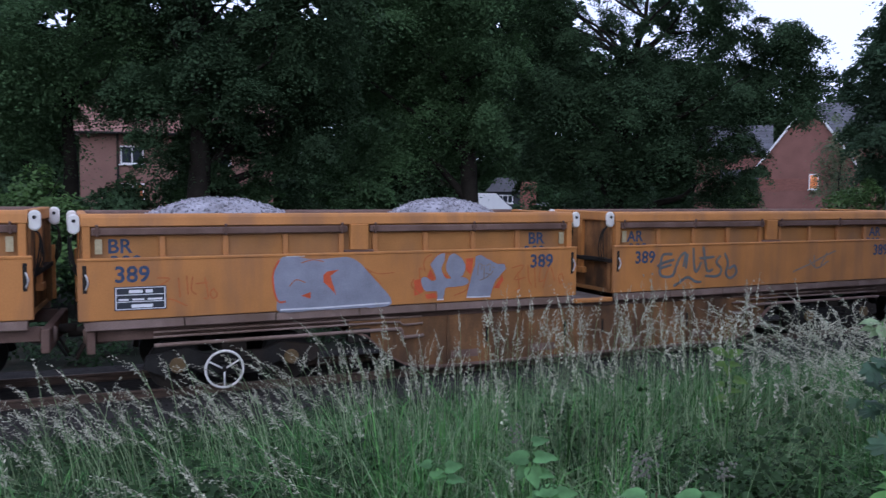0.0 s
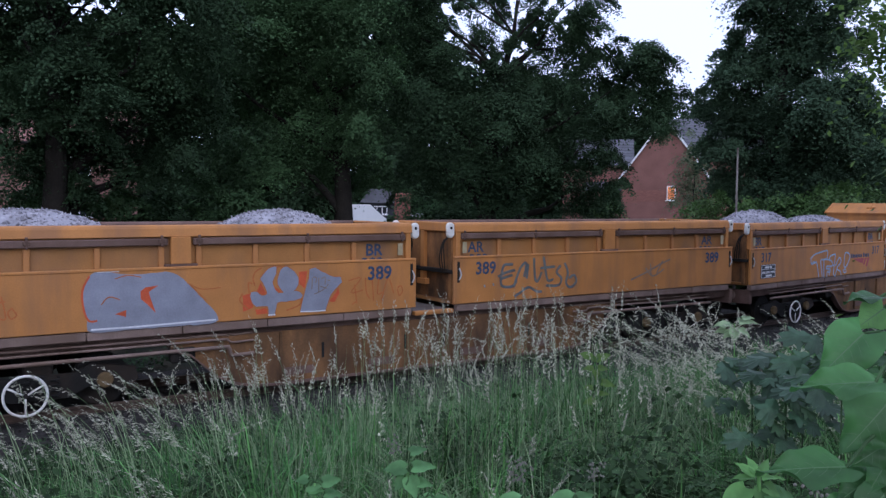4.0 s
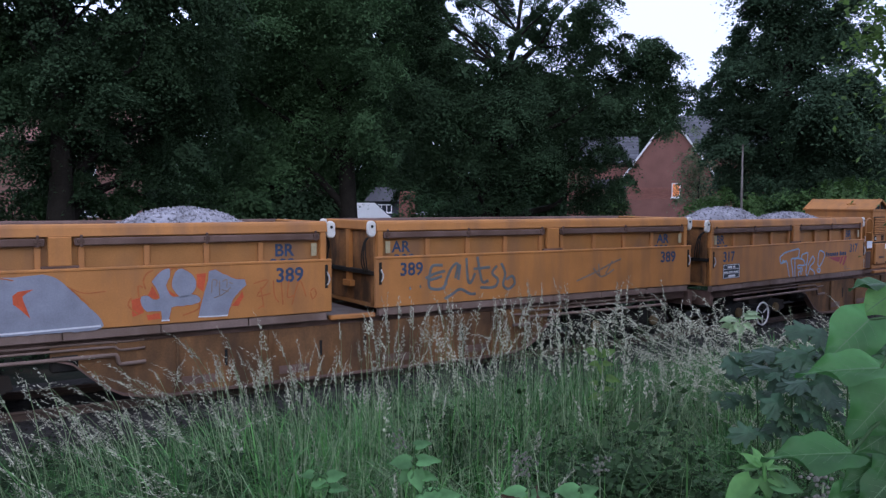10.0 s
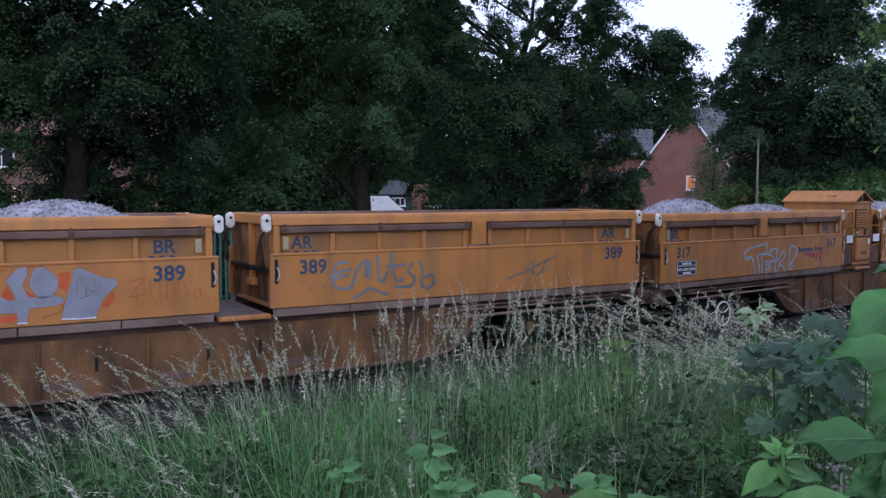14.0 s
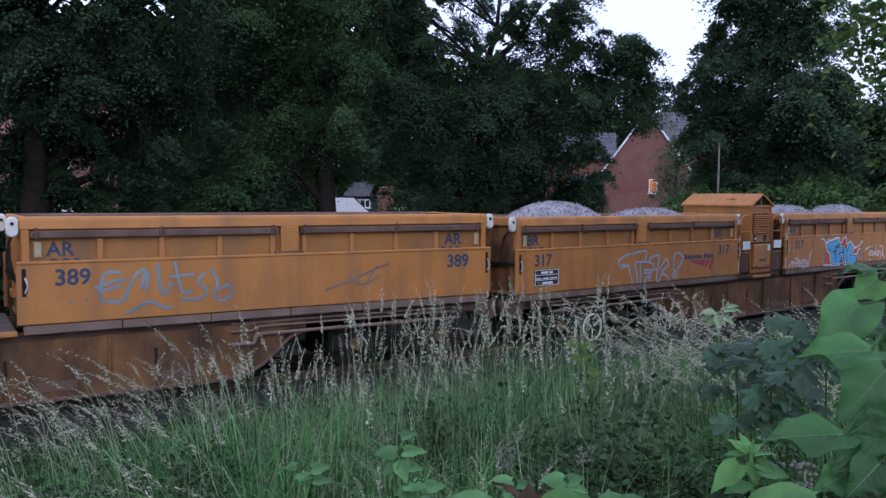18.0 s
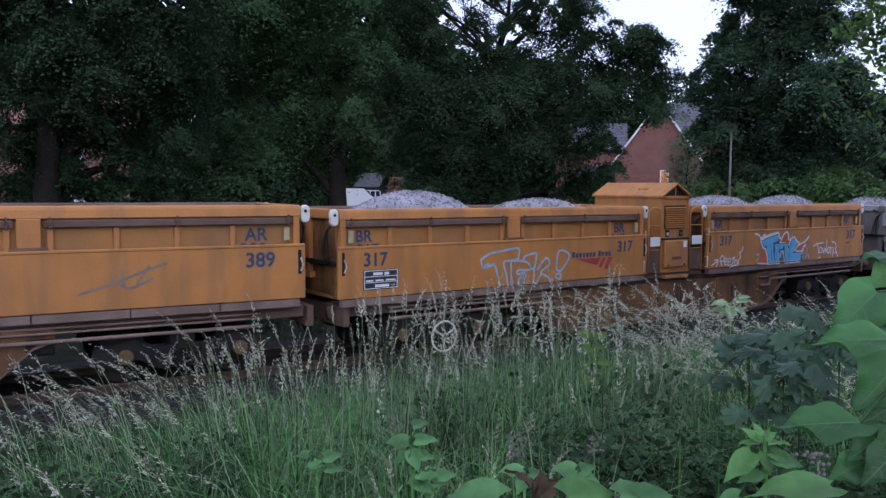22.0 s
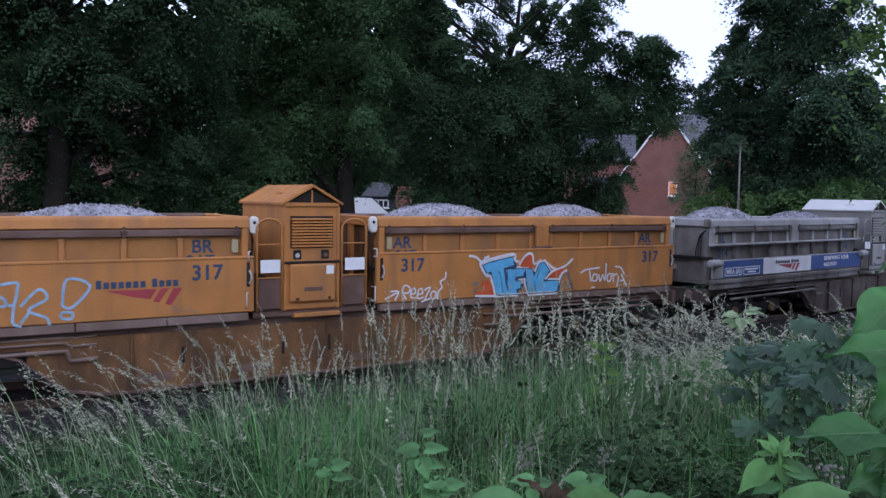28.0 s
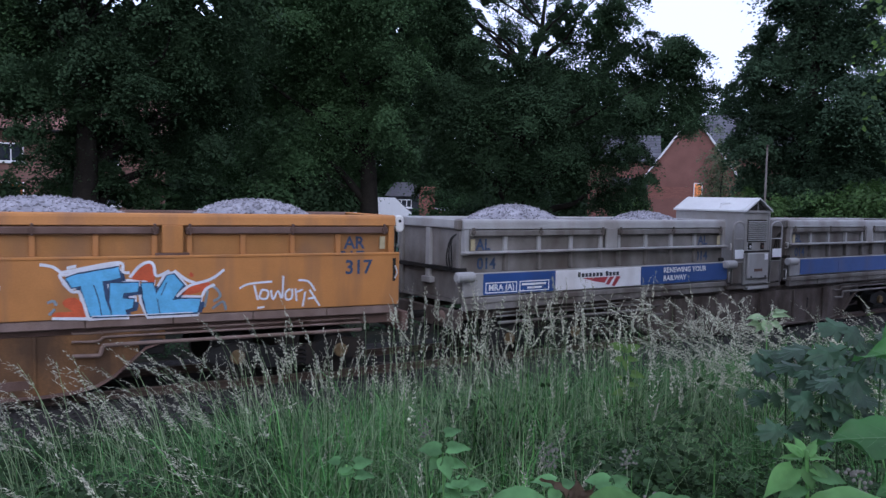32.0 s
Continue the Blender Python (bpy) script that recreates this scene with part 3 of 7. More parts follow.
            for x in (x0 + 0.02, x1 - 0.02):
                part("corner_roller", disc(0.1, 0.42, "grey", 16, "corner_roller", 0.03), w, "rounded pale grey corner roller", at=pose(x, sgn * HALF - (0.06 if sgn < 0 else 0.02), ZT - 0.42, 0, 0, 90 if x > mid else 90) @ Matrix.Translation((0, -0.21, 0)))
    # sill in lengths under the door
    n = 6
    for sgn in (-1, 1):
        a, b = sorted((sgn * (HALF - 0.015), sgn * (HALF - 0.14)))
        for i in range(n):
            xa, xb = x0 + 0.08 + (L - 0.16) * i / n, x0 + 0.08 + (L - 0.16) * (i + 1) / n
            part("sill", block(xa + 0.006, xb - 0.006, a, b, ZB - 0.15, ZB - 0.012, "sill" if not grey else "grey_dirty", 0.012, "sill"), w)
    # load
    part("ballast_load", load_mesh(x0 + 0.18, x1 - 0.18, ZR - 0.16), w, "levelled grey crushed stone")
    for i, (u, length, height) in enumerate(heaps):
        tagged(part("stone_mound", heap_mesh(length, 1.9, height + 0.17, seed * 7 + i), w, "heaped grey crushed stone", at=pose(x0 + L * u, 0.05, ZR - 0.14)), kind="stuff")
    # lettering
    yr, yd = yf - 0.004, -HALF - 0.004
    if left_text:
        part("lettering", lettering(left_text, 0.3, "navy"), w, at=pose(x0 + 0.42, yr, ZT + 0.07))
        part("lettering", lettering(right_text or left_text, 0.3, "navy"), w, at=pose(x1 - 1.0, yr, ZT + 0.07))
        for x in (x0 + 0.5, x1 - 1.04):
            part("lettering", lettering(number, 0.31, "navy"), w, at=pose(x - 0.05, yr, ZT - (0.19 if not grey else 0.3)))
            if not grey:
                part("lettering", lettering(number, 0.34, "navy"), w, at=pose(x, yd, ZT - 0.36))
    if plate:
        board = part("data_plate", block(x0 + 0.5, x0 + 1.24, yd - 0.008, yd + 0.002, ZB + 0.14, ZB + 0.5, "plate_black", 0.003, "data_plate"), w, "black data plate with white rules")
        rows = []
        for z, h, cells in ((0.38, 0.05, ((0.2, 0.4), (0.44, 0.54))), (0.27, 0.028, ((0.06, 0.2), (0.25, 0.42), (0.47, 0.68))), (0.16, 0.05, ((0.24, 0.54),))):
            for a, b in cells:
                rows.append((x0 + 0.5 + a, x0 + 0.5 + b, yd - 0.012, yd - 0.006, ZB + 0.14 + z - 0.12, ZB + 0.14 + z - 0.12 + h))
        rows += [(x0 + 0.52, x0 + 1.22, yd - 0.012, yd - 0.006, ZB + 0.14 + z, ZB + 0.152 + z) for z in (0.015, 0.125, 0.23, 0.335)]
        rows += [(x0 + 0.515 + q, x0 + 0.53 + q, yd - 0.012, yd - 0.006, ZB + 0.155, ZB + 0.487) for q in (0.0, 0.695)]
        part("plate_rule", blocks(rows, "notice", 0.001, "plate_rule"), board)


def wheelset(w, x):
    for y, s in ((-0.8, -1), (0.67, 1)):
        part("wheel", disc(0.42, 0.13, "dark", 28, "wheel"), w, at=pose(x, y, 0.42))
    part("axle", disc(0.08, 2.1, "dark", 12, "axle"), w, at=pose(x, -1.05, 0.42))


def bogie(w, xc, handwheel=False, brake=0.0):
    for y in (-1.1, 1.0):
        prof = [(-1.4, 0.42), (-1.35, 0.62), (-0.75, 0.72), (-0.45, 0.6), (0.45, 0.6), (0.75, 0.72), (1.35, 0.62), (1.4, 0.42), (1.1, 0.3), (0.7, 0.4), (0.4, 0.24), (-0.4, 0.24), (-0.7, 0.4), (-1.1, 0.3)]
        part("bogie_side", prism(prof, y, y + 0.1, "dark", "bogie_side"), w, at=pose(xc, 0, 0))
        for dx in (-0.9, 0.9):
            part("axle_box", disc(0.12, 0.09, "yellow" if y < 0 else "dark", 16, "axle_box"), w, "dull yellow axle cap", at=pose(xc + dx, y - 0.08 if y < 0 else y + 0.1, 0.46))
        for dx in (-0.2, 0.0, 0.2):
            pts = [(0.06 * math.cos(k * 0.9), 0.06 * math.sin(k * 0.9), 0.26 + 0.011 * k) for k in range(30)]
            part("spring", tube(pts, 0.013, "dark", 5, "spring"), w, at=pose(xc + dx, y + 0.05 - 0.1 * (y < 0), 0))
    for dx in (-0.9, 0.9):
        wheelset(w, xc + dx)
    part("bolster", block(xc - 0.2, xc + 0.2, -1.0, 1.0, 0.5, 0.8, "dark", 0.02, "bolster"), w)
    if handwheel:
        ring = [(0.29 * math.cos(k * math.pi / 16), 0, 0.29 * math.sin(k * math.pi / 16)) for k in range(32)]
        hw = part("handwheel", tube(ring, 0.02, "white", 8, "handwheel", True), w, "white three-spoked handbrake wheel", at=pose(xc - 0.22 + brake, -1.33, 0.38))
        for a in (90 + 180, 90 + 60, 90 - 60):
            d = Vector((math.cos(radians(a)), 0, math.sin(radians(a))))
            part("spoke", tube([d * 0.02, d * 0.29], 0.015, "white", 6, "spoke"), hw)
        part("hub", disc(0.05, 0.2, "dark", 12, "hub"), hw, at=pose(0, -0.02, 0))


def underframe(w, half, grey=False, brake=0.0):
    """Side sills, the deep fish-bellied girder between the bogies, pipes and couplings."""
    paint = "grey_girder" if grey else "girder"
    # brown solebar darkens the recess over the girder: its shadow as colour
    for y in (-1.02, 0.92):
        part("solebar", block(-half + 0.1, half - 0.1, y, y + 0.1, 0.88, 1.09, "brown" if not grey else paint, 0.01, "solebar"), w)
    side = [(3.2, 0.1), (3.6, 0.125), (3.95, 0.2), (4.2, 0.34), (4.42, 0.53), (4.65, 0.74), (4.95, 0.84)]
    prof = [(0, 0)] + [(-x, z) for x, z in side[::-1]] + side + [(0, 0)]
    for y in (-1.14, 1.1):
        part("fishbelly_girder", prism(prof[1:-1] + [(4.95, 0.98), (-4.95, 0.98)], y, y + 0.04, paint, "fishbelly_girder"), w, "dusty fish-bellied side girder")
        flange = [(x, z) for x, z in prof[1:-1]] + [(x, z - 0.035) for x, z in prof[-2:0:-1]]
        part("girder_flange", prism(flange, y - 0.09, y + 0.07, "brown" if not grey else paint, "girder_flange"), w)
    for x in (-3.1, -1.55, 0.2, 1.7, 3.1):
        part("girder_stiffener", block(x - 0.02, x + 0.02, -1.19, -1.14, 0.14, 0.975, paint, 0.008, "girder_stiffener"), w)
    for x in (-2.3, -0.6, 0.27, 2.4):
        part("drain_slot", block(x - 0.025, x + 0.025, -1.146, -1.138, 0.45, 0.72, "dark", 0.003, "drain_slot"), w, "dark slot in the girder")
    for x in (-2.75, -1.1, 0.95, 2.75):
        part("girder_patch", block(x - 0.28, x + 0.28, -1.148, -1.139, 0.2, 0.34, "brown" if not grey else paint, 0.004, "girder_patch"), w)
    for z, r, y, drop in ((0.81, 0.032, -1.22, 0.14), (0.93, 0.02, -1.18, 0.05), (1.0, 0.018, -1.14, 0.0)):
        for s in (-1, 1):
            pts = smooth_line([(s * (half - 0.9), y, z), (s * 6.4, y, z), (s * 5.2, y, z), (s * 4.15, y, z), (s * 4.03, y, z - 0.02), (s * 3.99, y, z - drop), (s * 3.9, y, z - drop - 0.01), (s * 3.6, y, z - drop)], 4)
            part("air_pipe", tube(pts, r, "sill" if not grey else "grey_dirty", 7, "air_pipe"), w, "dusty air pipe")
    for s in (-1, 1):
        part("valve_box", block(s * 4.75 - 0.2, s * 4.75 + 0.2, -1.16, -0.95, 0.6, 0.86, "dark", 0.03, "valve_box"), w)
        part("air_tank", tube([(s * 3.9 - 0.5, -0.7, 0.62), (s * 3.9 - 0.45, -0.7, 0.62), (s * 3.9 + 0.45, -0.7, 0.62), (s * 3.9 + 0.5, -0.7, 0.62)], 0.2, "dark", 14, "air_tank", taper=[0.14, 0.2, 0.2, 0.14]), w)
        part("head_stock", block(s * (half - 0.02) - 0.06, s * (half - 0.02) + 0.06, -1.15, 1.15, 0.72, 1.08, "brown" if not grey else paint, 0.015, "head_stock"), w)
        part("draw_gear", tube([(s * (half - 0.3), -0.62, 0.92), (s * (half - 0.26), -0.62, 0.92), (s * (half + 0.04), -0.62, 0.92), (s * (half + 0.08), -0.62, 0.92)], 0.13, "sill", 14, "draw_gear", taper=[0.09, 0.13, 0.13, 0.1]), w, "rusty draw gear cylinder")
        for k in range(2):
            y = -0.35 + 0.3 * k
            part("coupling_hose", tube(smooth_line([(s * (half - 0.02), y, 0.85), (s * (half + 0.1), y - 0.03, 0.66), (s * (half + 0.17), y, 0.52)], 4), 0.025, "dark", 7, "coupling_hose"), w, "black coupling hose")
        part("drawbar", tube([(s * (half - 0.1), 0, 0.9), (s * (half + 0.29), 0, 0.9)], 0.08, "dark", 10, "drawbar"), w)
    part("walkway", block(-0.43, 0.43, -1.1, 1.1, 1.1, 1.14, "tread" if not grey else "grey_dirty", 0.01, "walkway"), w, "worn grey tread plate")
    part("walkway_edge", block(-0.44, 0.44, -1.24, -1.102, 1.07, 1.15, "orange" if not grey else "grey", 0.015, "walkway_edge"), w)
    bogie(w, -half + 2.15, not grey, brake)
    bogie(w, half - 2.15)


def gen_module(w, grey=False):
    """The power unit between the two tubs, with hooped gates and notices."""
    paint, roof = ("grey", "silver_roof") if grey else ("orange", "orange")
    c, h, yf = -0.095, 0.515, -HALF + 0.06
    z0, ze, za = 1.2, 3.05, 3.33
    def piece(name, me, label="", at=None, to=None):
        return part(name, me, to or w, label, at if to else pose(c, 0, 0) @ (at or Matrix()))
    piece("housing", blocks([(-h, h, yf, HALF - 0.3, z0, ze)], paint, 0.02, "housing"))
    prof = [(-h - 0.05, ze - 0.03), (0, za), (h + 0.05, ze - 0.03), (h + 0.05, ze + 0.01), (0, za + 0.045), (-h - 0.05, ze + 0.01)]
    piece("roof", prism(prof, yf - 0.07, HALF - 0.26, roof, "roof"), "pitched sheet-metal roof")
    for y in (yf + 0.02, yf + 0.78, HALF - 0.34):
        piece("roof_seam", prism([(x, z + 0.012) for x, z in prof[3:]] + [(x, z) for x, z in prof[5:2:-1]], y, y + 0.035, roof, "roof_seam"))
    piece("lifting_eye", block(-0.32, -0.24, yf + 0.6, yf + 0.9, 3.19, 3.25, roof, 0.02, "lifting_eye"))
    piece("gable_opening", prism([(-h + 0.06, ze + 0.002), (h - 0.06, ze + 0.002), (0, za - 0.04)], yf + 0.005, yf + 0.1, "dark", "gable_opening"), "dark open gable")
    piece("gable_strut", block(-0.015, 0.015, yf - 0.012, yf + 0.004, ze, za - 0.05, paint, 0.003, "gable_strut"))
    piece("gable_rail", block(-h, h, yf - 0.03, yf - 0.001, ze - 0.06, ze + 0.01, paint, 0.008, "gable_rail"))
    for x in (-h + 0.02, h - 0.02):
        piece("housing_post", block(x - 0.03, x + 0.03, yf - 0.025, yf - 0.001, z0, ze - 0.06, paint, 0.008, "housing_post"))
    for i in range(10):
        piece("louvre", block(-0.38, 0.38, -0.035, 0.012, -0.011, 0.011, paint, 0.004, "louvre"), at=pose(0, yf - 0.016, 2.315 + i * 0.0515, 32))
    piece("louvre_backing", block(-0.4, 0.4, yf - 0.006, yf + 0.004, 2.27, 2.83, "dark", 0.002, "louvre_backing"))
    piece("cross_rail", block(-h, h, yf - 0.05, yf - 0.001, 2.01, 2.05, "dark", 0.006, "cross_rail"))
    for x in (-0.27, 0.25):
        piece("recess", block(x - 0.075, x + 0.075, yf - 0.008, yf + 0.01, 2.08, 2.24, "dark", 0.01, "recess"))
        piece("lamp", disc(0.04, 0.03, "steel" if x < 0 else "brown", 10, "lamp", 0.008), at=pose(x, yf - 0.03, 2.15))
    cab = piece("cabinet", block(-0.42, 0.42, yf - 0.09, yf - 0.002, 1.34, 2.0, "orange" if not grey else "grey", 0.03, "cabinet"), "protruding control cabinet with a blank nameplate")
    for nm, b, m in (("nameplate", (-0.17, 0.17, yf - 0.094, yf - 0.088, 1.53, 1.6), "brown"), ("cabinet_label", (0.24, 0.38, yf - 0.094, yf - 0.088, 1.82, 1.97), "notice"),
                     ("cabinet_catch", (-0.33, -0.27, yf - 0.1, yf - 0.088, 1.38, 1.42), "dark"), ("cabinet_catch", (0.27, 0.33, yf - 0.1, yf - 0.088, 1.38, 1.42), "dark")):
        part(nm, block(*b, m, 0.002, nm), cab)
    piece("kick_plate", block(-h + 0.02, h - 0.02, yf - 0.03, yf - 0.001, z0 + 0.02, 1.3, paint, 0.008, "kick_plate"))
    for s, xa, xb in ((-1, -1.0, -0.56), (1, 0.56, 1.04)):
        pts = [(xa, yf - 0.03, z0 + 0.02), (xa, yf - 0.03, 2.6)] + [((xa + xb) / 2 - (xb - xa) / 2 * math.cos(a), yf - 0.03, 2.62 + 0.16 * math.sin(a)) for a in [math.pi * k / 10 for k in range(1, 10)]] + [(xb, yf - 0.03, 2.6), (xb, yf - 0.03, z0 + 0.02)]
        gate = piece("hoop_gate", tube(pts, 0.022, paint, 8, "hoop_gate"), "arched tubular safety gate")
        for z in (2.35, 1.78):
            part("gate_bar", tube([(xa, yf - 0.03, z), (xb, yf - 0.03, z)], 0.013, paint, 6, "gate_bar"), gate)
        part("notice", block(xa + 0.05, xb - 0.04, yf - 0.065, yf - 0.055, 1.87, 2.09, "notice", 0.002, "notice"), gate, "plain white notice sheet")
        part("gate_panel", block(xa + 0.02, xb - 0.02, yf - 0.02, yf - 0.01, z0 + 0.05, 1.78, "brown" if not grey else "grey_dirty", 0.003, "gate_panel"), gate)
        piece("equipment_panel", block(xa - 0.02, xb + 0.04, 0.1, 0.2, z0, 2.75, "orange_dirty" if not grey else "grey_dirty", 0.02, "equipment_panel"))
        piece("equipment_box", block(xa + 0.05, xb - 0.02, -0.6, 0.08, z0, 1.75, "dark", 0.02, "equipment_box"))
    for x, z0h, z1h in ((-1.17, 2.1, 2.24), (-1.2, 1.3, 1.55), (1.23, 2.1, 2.24), (1.2, 1.3, 1.55)):
        e = 0.05 if x < 0 else -0.05
        piece("grab_handle", tube([(x + e, yf - 0.05, z0h), (x, yf - 0.1, z0h), (x, yf - 0.1, z1h), (x + e, yf - 0.05, z1h)], 0.012, "white", 6, "grab_handle"), "white painted grab handle")
    piece("walkway", block(-1.05, 1.15, -1.16, 1.16, 1.1, 1.195, "brown" if not grey else "grey_dirty", 0.012, "walkway"))


def wagon(kind_of, label, seed, boxes, half, gen):
    w = thing("ballast_wagon", label, "rail wagon", "wagons of the ballast train")
    grey = kind_of == "grey"
    for i, b in enumerate(boxes):
        tub(w, *b[:2], grey=grey, seed=seed * 2 + i, **b[2])
    underframe(w, half, grey, 0.12 if seed == 3 else 0.0)
    if gen:
        gen_module(w, grey)
    return w


G1, G3, G5 = 0.867, 2.307, 2.58       # gaps between the two tubs of a wagon
L1, L2, L3, L4, L5 = 8.71, 8.41, 8.2, 7.8, 8.04
HA, HB, HC = 8.99, 9.15, 9.3
w0 = wagon("plain", "worn orange side-tipping ballast wagon coupled ahead", 1,
           [(-HA, L2, dict(left_text="BR", number="309", heaps=((0.3, 2.6, 0.25),))), (G1 / 2, L2, dict(left_text="AR", number="309", heaps=((0.3, 2.6, 0.2),)))], HA, False)
w1 = wagon("plain", "orange side-tipping ballast wagon sprayed with big silver graffiti", 2,
           [(-G1 / 2 - L1, L1, dict(left_text="BR", number="389", plate=True, heaps=((0.26, 2.9, 0.25), (0.744, 2.65, 0.25)))), (G1 / 2, L2, dict(left_text="AR", number="389"))], HA, False)
w2 = wagon("gen", "orange side-tipping ballast wagon with a power unit and sky-blue graffiti", 3,
           [(-G3 / 2 - L3, L3, dict(left_text="BR", number="317", plate=True, heaps=((0.3, 3.2, 0.33), (0.725, 3.0, 0.17)))), (G3 / 2, L4, dict(left_text="AR", number="317", heaps=((0.27, 3.1, 0.24), (0.705, 2.6, 0.25))))], HB, True)
w3 = wagon("grey", "weathered grey side-tipping ballast wagon with blue and white boards", 4,
           [(-G5 / 2 - L5, L5, dict(left_text="AL", number="014", heaps=((0.285, 2.7, 0.29), (0.8, 2.0, 0.17)))), (G5 / 2, L5, dict(left_text="BL", number="014"))], HC, True)
TRAIN = ((w0, -18.362, 0.02), (w1, 0.0, 0.008), (w2, 18.536, -0.024), (w3, 37.854, -0.042))


# ---- painted signs and graffiti on the train ----
def spray(w, x0, shapes):
    """shapes: (kind, material, points or strokes, width, lift in millimetres), x from the tub's left end, z over the rails."""
    for kind, material, pts, width, lift in shapes:
        if kind == "patch":
            me = patch(ragged(pts), material, "graffiti_fill", lift * 0.001)
        elif kind == "edge":
            me = ribbon([smooth_line(pts + pts[:1], 2)] if width > 0 else [pts + pts[:1]], abs(width), material, "graffiti_outline", lift * 0.001)
        else:
            for i, s in enumerate(pts):
                part("graffiti_stroke", ribbon([smooth_line(s, 4) if len(s) > 2 else s], width, material, "graffiti_stroke", lift * 0.001 + 0.00025 * i), w, at=pose(x0, -HALF - 0.002, 0))
            continue
        part(me.name.split(".")[0], me, w, at=pose(x0, -HALF - 0.002, 0))


def ragged(pts):
    """The uneven edge that a spray can leaves."""
    out, n = [], len(pts)
    for i, (x, z) in enumerate(pts):
        qx, qz = pts[(i + 1) % n]
        m = max(1, int(math.hypot(qx - x, qz - z) / 0.07))
        out += [(x + (qx - x) * k / m, z + (qz - z) * k / m) for k in range(m)]
    return [(x + 0.012 * noise.noise((x * 14, z * 14, 0)), z + 0.012 * noise.noise((x * 14, z * 14, 5))) for x, z in out]


def rounded(pts, steps=3):
    return smooth_line(pts, steps, True)


# the first tub: a silver bubble and a second piece in three silver letters
BLOB = [(2.95, 2.05), (3.04, 2.11), (3.12, 2.14), (3.46, 2.08), (3.74, 2.07), (4.11, 2.09), (4.3, 2.02), (4.43, 1.9), (4.57, 1.75), (4.73, 1.57), (4.89, 1.39), (4.88, 1.23), (4.31, 1.22), (3.56, 1.22), (2.99, 1.22), (2.94, 1.38), (2.89, 1.59), (2.89, 1.84)]
BLOB_RED = [[(3.71, 1.8), (3.78, 1.86), (3.98, 1.88), (3.83, 1.79), (3.93, 1.46), (3.81, 1.6), (3.72, 1.68)],
       [(3.34, 1.47), (3.5, 1.53), (3.49, 1.42)]]
BLOB_LINES = [[(2.98, 2.07), (2.88, 1.86), (2.89, 1.59), (2.96, 1.4), (3.08, 1.39)],
       [(3.34, 2.01), (3.53, 2.06), (3.73, 2.02)],
       [(3.14, 1.63), (3.25, 1.74), (3.41, 1.69)],
       [(4.49, 1.85), (4.73, 1.61)],
       [(4.43, 1.9), (4.66, 1.79), (4.97, 1.8)]]
BLOB_WHITE = [[(2.99, 1.26), (3.72, 1.26), (4.89, 1.28)],
       [(3.09, 2.13), (3.4, 2.13)]]
CROSS = [(5.65, 1.92), (5.75, 2.04), (5.86, 2.11), (5.93, 2.1), (5.92, 1.98), (5.86, 1.84), (5.92, 1.7), (6.03, 1.65), (6.27, 1.68), (6.38, 1.63), (6.38, 1.54), (6.11, 1.5), (5.94, 1.49), (5.9, 1.29), (5.79, 1.3), (5.78, 1.44), (5.57, 1.45), (5.49, 1.55), (5.48, 1.69), (5.59, 1.69), (5.67, 1.63), (5.76, 1.65), (5.73, 1.76), (5.67, 1.87)]
LOBE = [(6.04, 2.08), (6.12, 2.1), (6.25, 2.01), (6.33, 1.89), (6.32, 1.76), (6.22, 1.66), (6.08, 1.64), (5.96, 1.8), (5.96, 1.91), (5.99, 2.01)]
SLAB = [(6.54, 2.04), (6.64, 2.06), (6.83, 1.96), (6.98, 1.89), (7.13, 1.88), (7.16, 1.78), (7.04, 1.68), (6.93, 1.55), (6.84, 1.3), (6.36, 1.31), (6.4, 1.49), (6.47, 1.71), (6.52, 1.88)]
SILVER_RED = [[(5.34, 1.64), (5.48, 1.68), (5.52, 1.44), (5.35, 1.38)],
       [(5.55, 1.4), (5.76, 1.41), (5.77, 1.32), (5.58, 1.31)],
       [(6.91, 1.45), (7.09, 1.68), (7.11, 1.59), (7.02, 1.44)],
       [(5.65, 1.85), (5.75, 1.66), (5.67, 1.63), (5.59, 1.7)],
       [(5.84, 1.79), (5.97, 1.72), (6.05, 1.64), (5.91, 1.62)],
       [(6.34, 2), (6.5, 2.01), (6.45, 1.71), (6.35, 1.79)]]
SILVER_LINES = [[(5.55, 1.8), (5.52, 1.93), (5.57, 2.04), (5.67, 2.09)],
       [(5.45, 1.68), (5.44, 1.85), (5.51, 1.83)],
       [(5.93, 2.08), (5.98, 2.11), (6.03, 2.1)],
       [(6.11, 1.35), (6.35, 1.43), (6.38, 1.54)],
       [(5.43, 1.42), (5.29, 1.56), (5.34, 1.68)]]
SLAB_LINES = [[(6.59, 1.88), (6.58, 1.69)],
       [(6.59, 1.9), (6.67, 1.88), (6.65, 1.79)],
       [(6.71, 1.88), (6.71, 1.63)],
       [(6.76, 1.86), (6.83, 1.89), (6.83, 1.76)],
       [(6.87, 1.84), (6.93, 1.82)],
       [(6.62, 1.6), (6.78, 1.66), (6.9, 1.76)],
       [(6.74, 1.73), (6.86, 1.69)]]
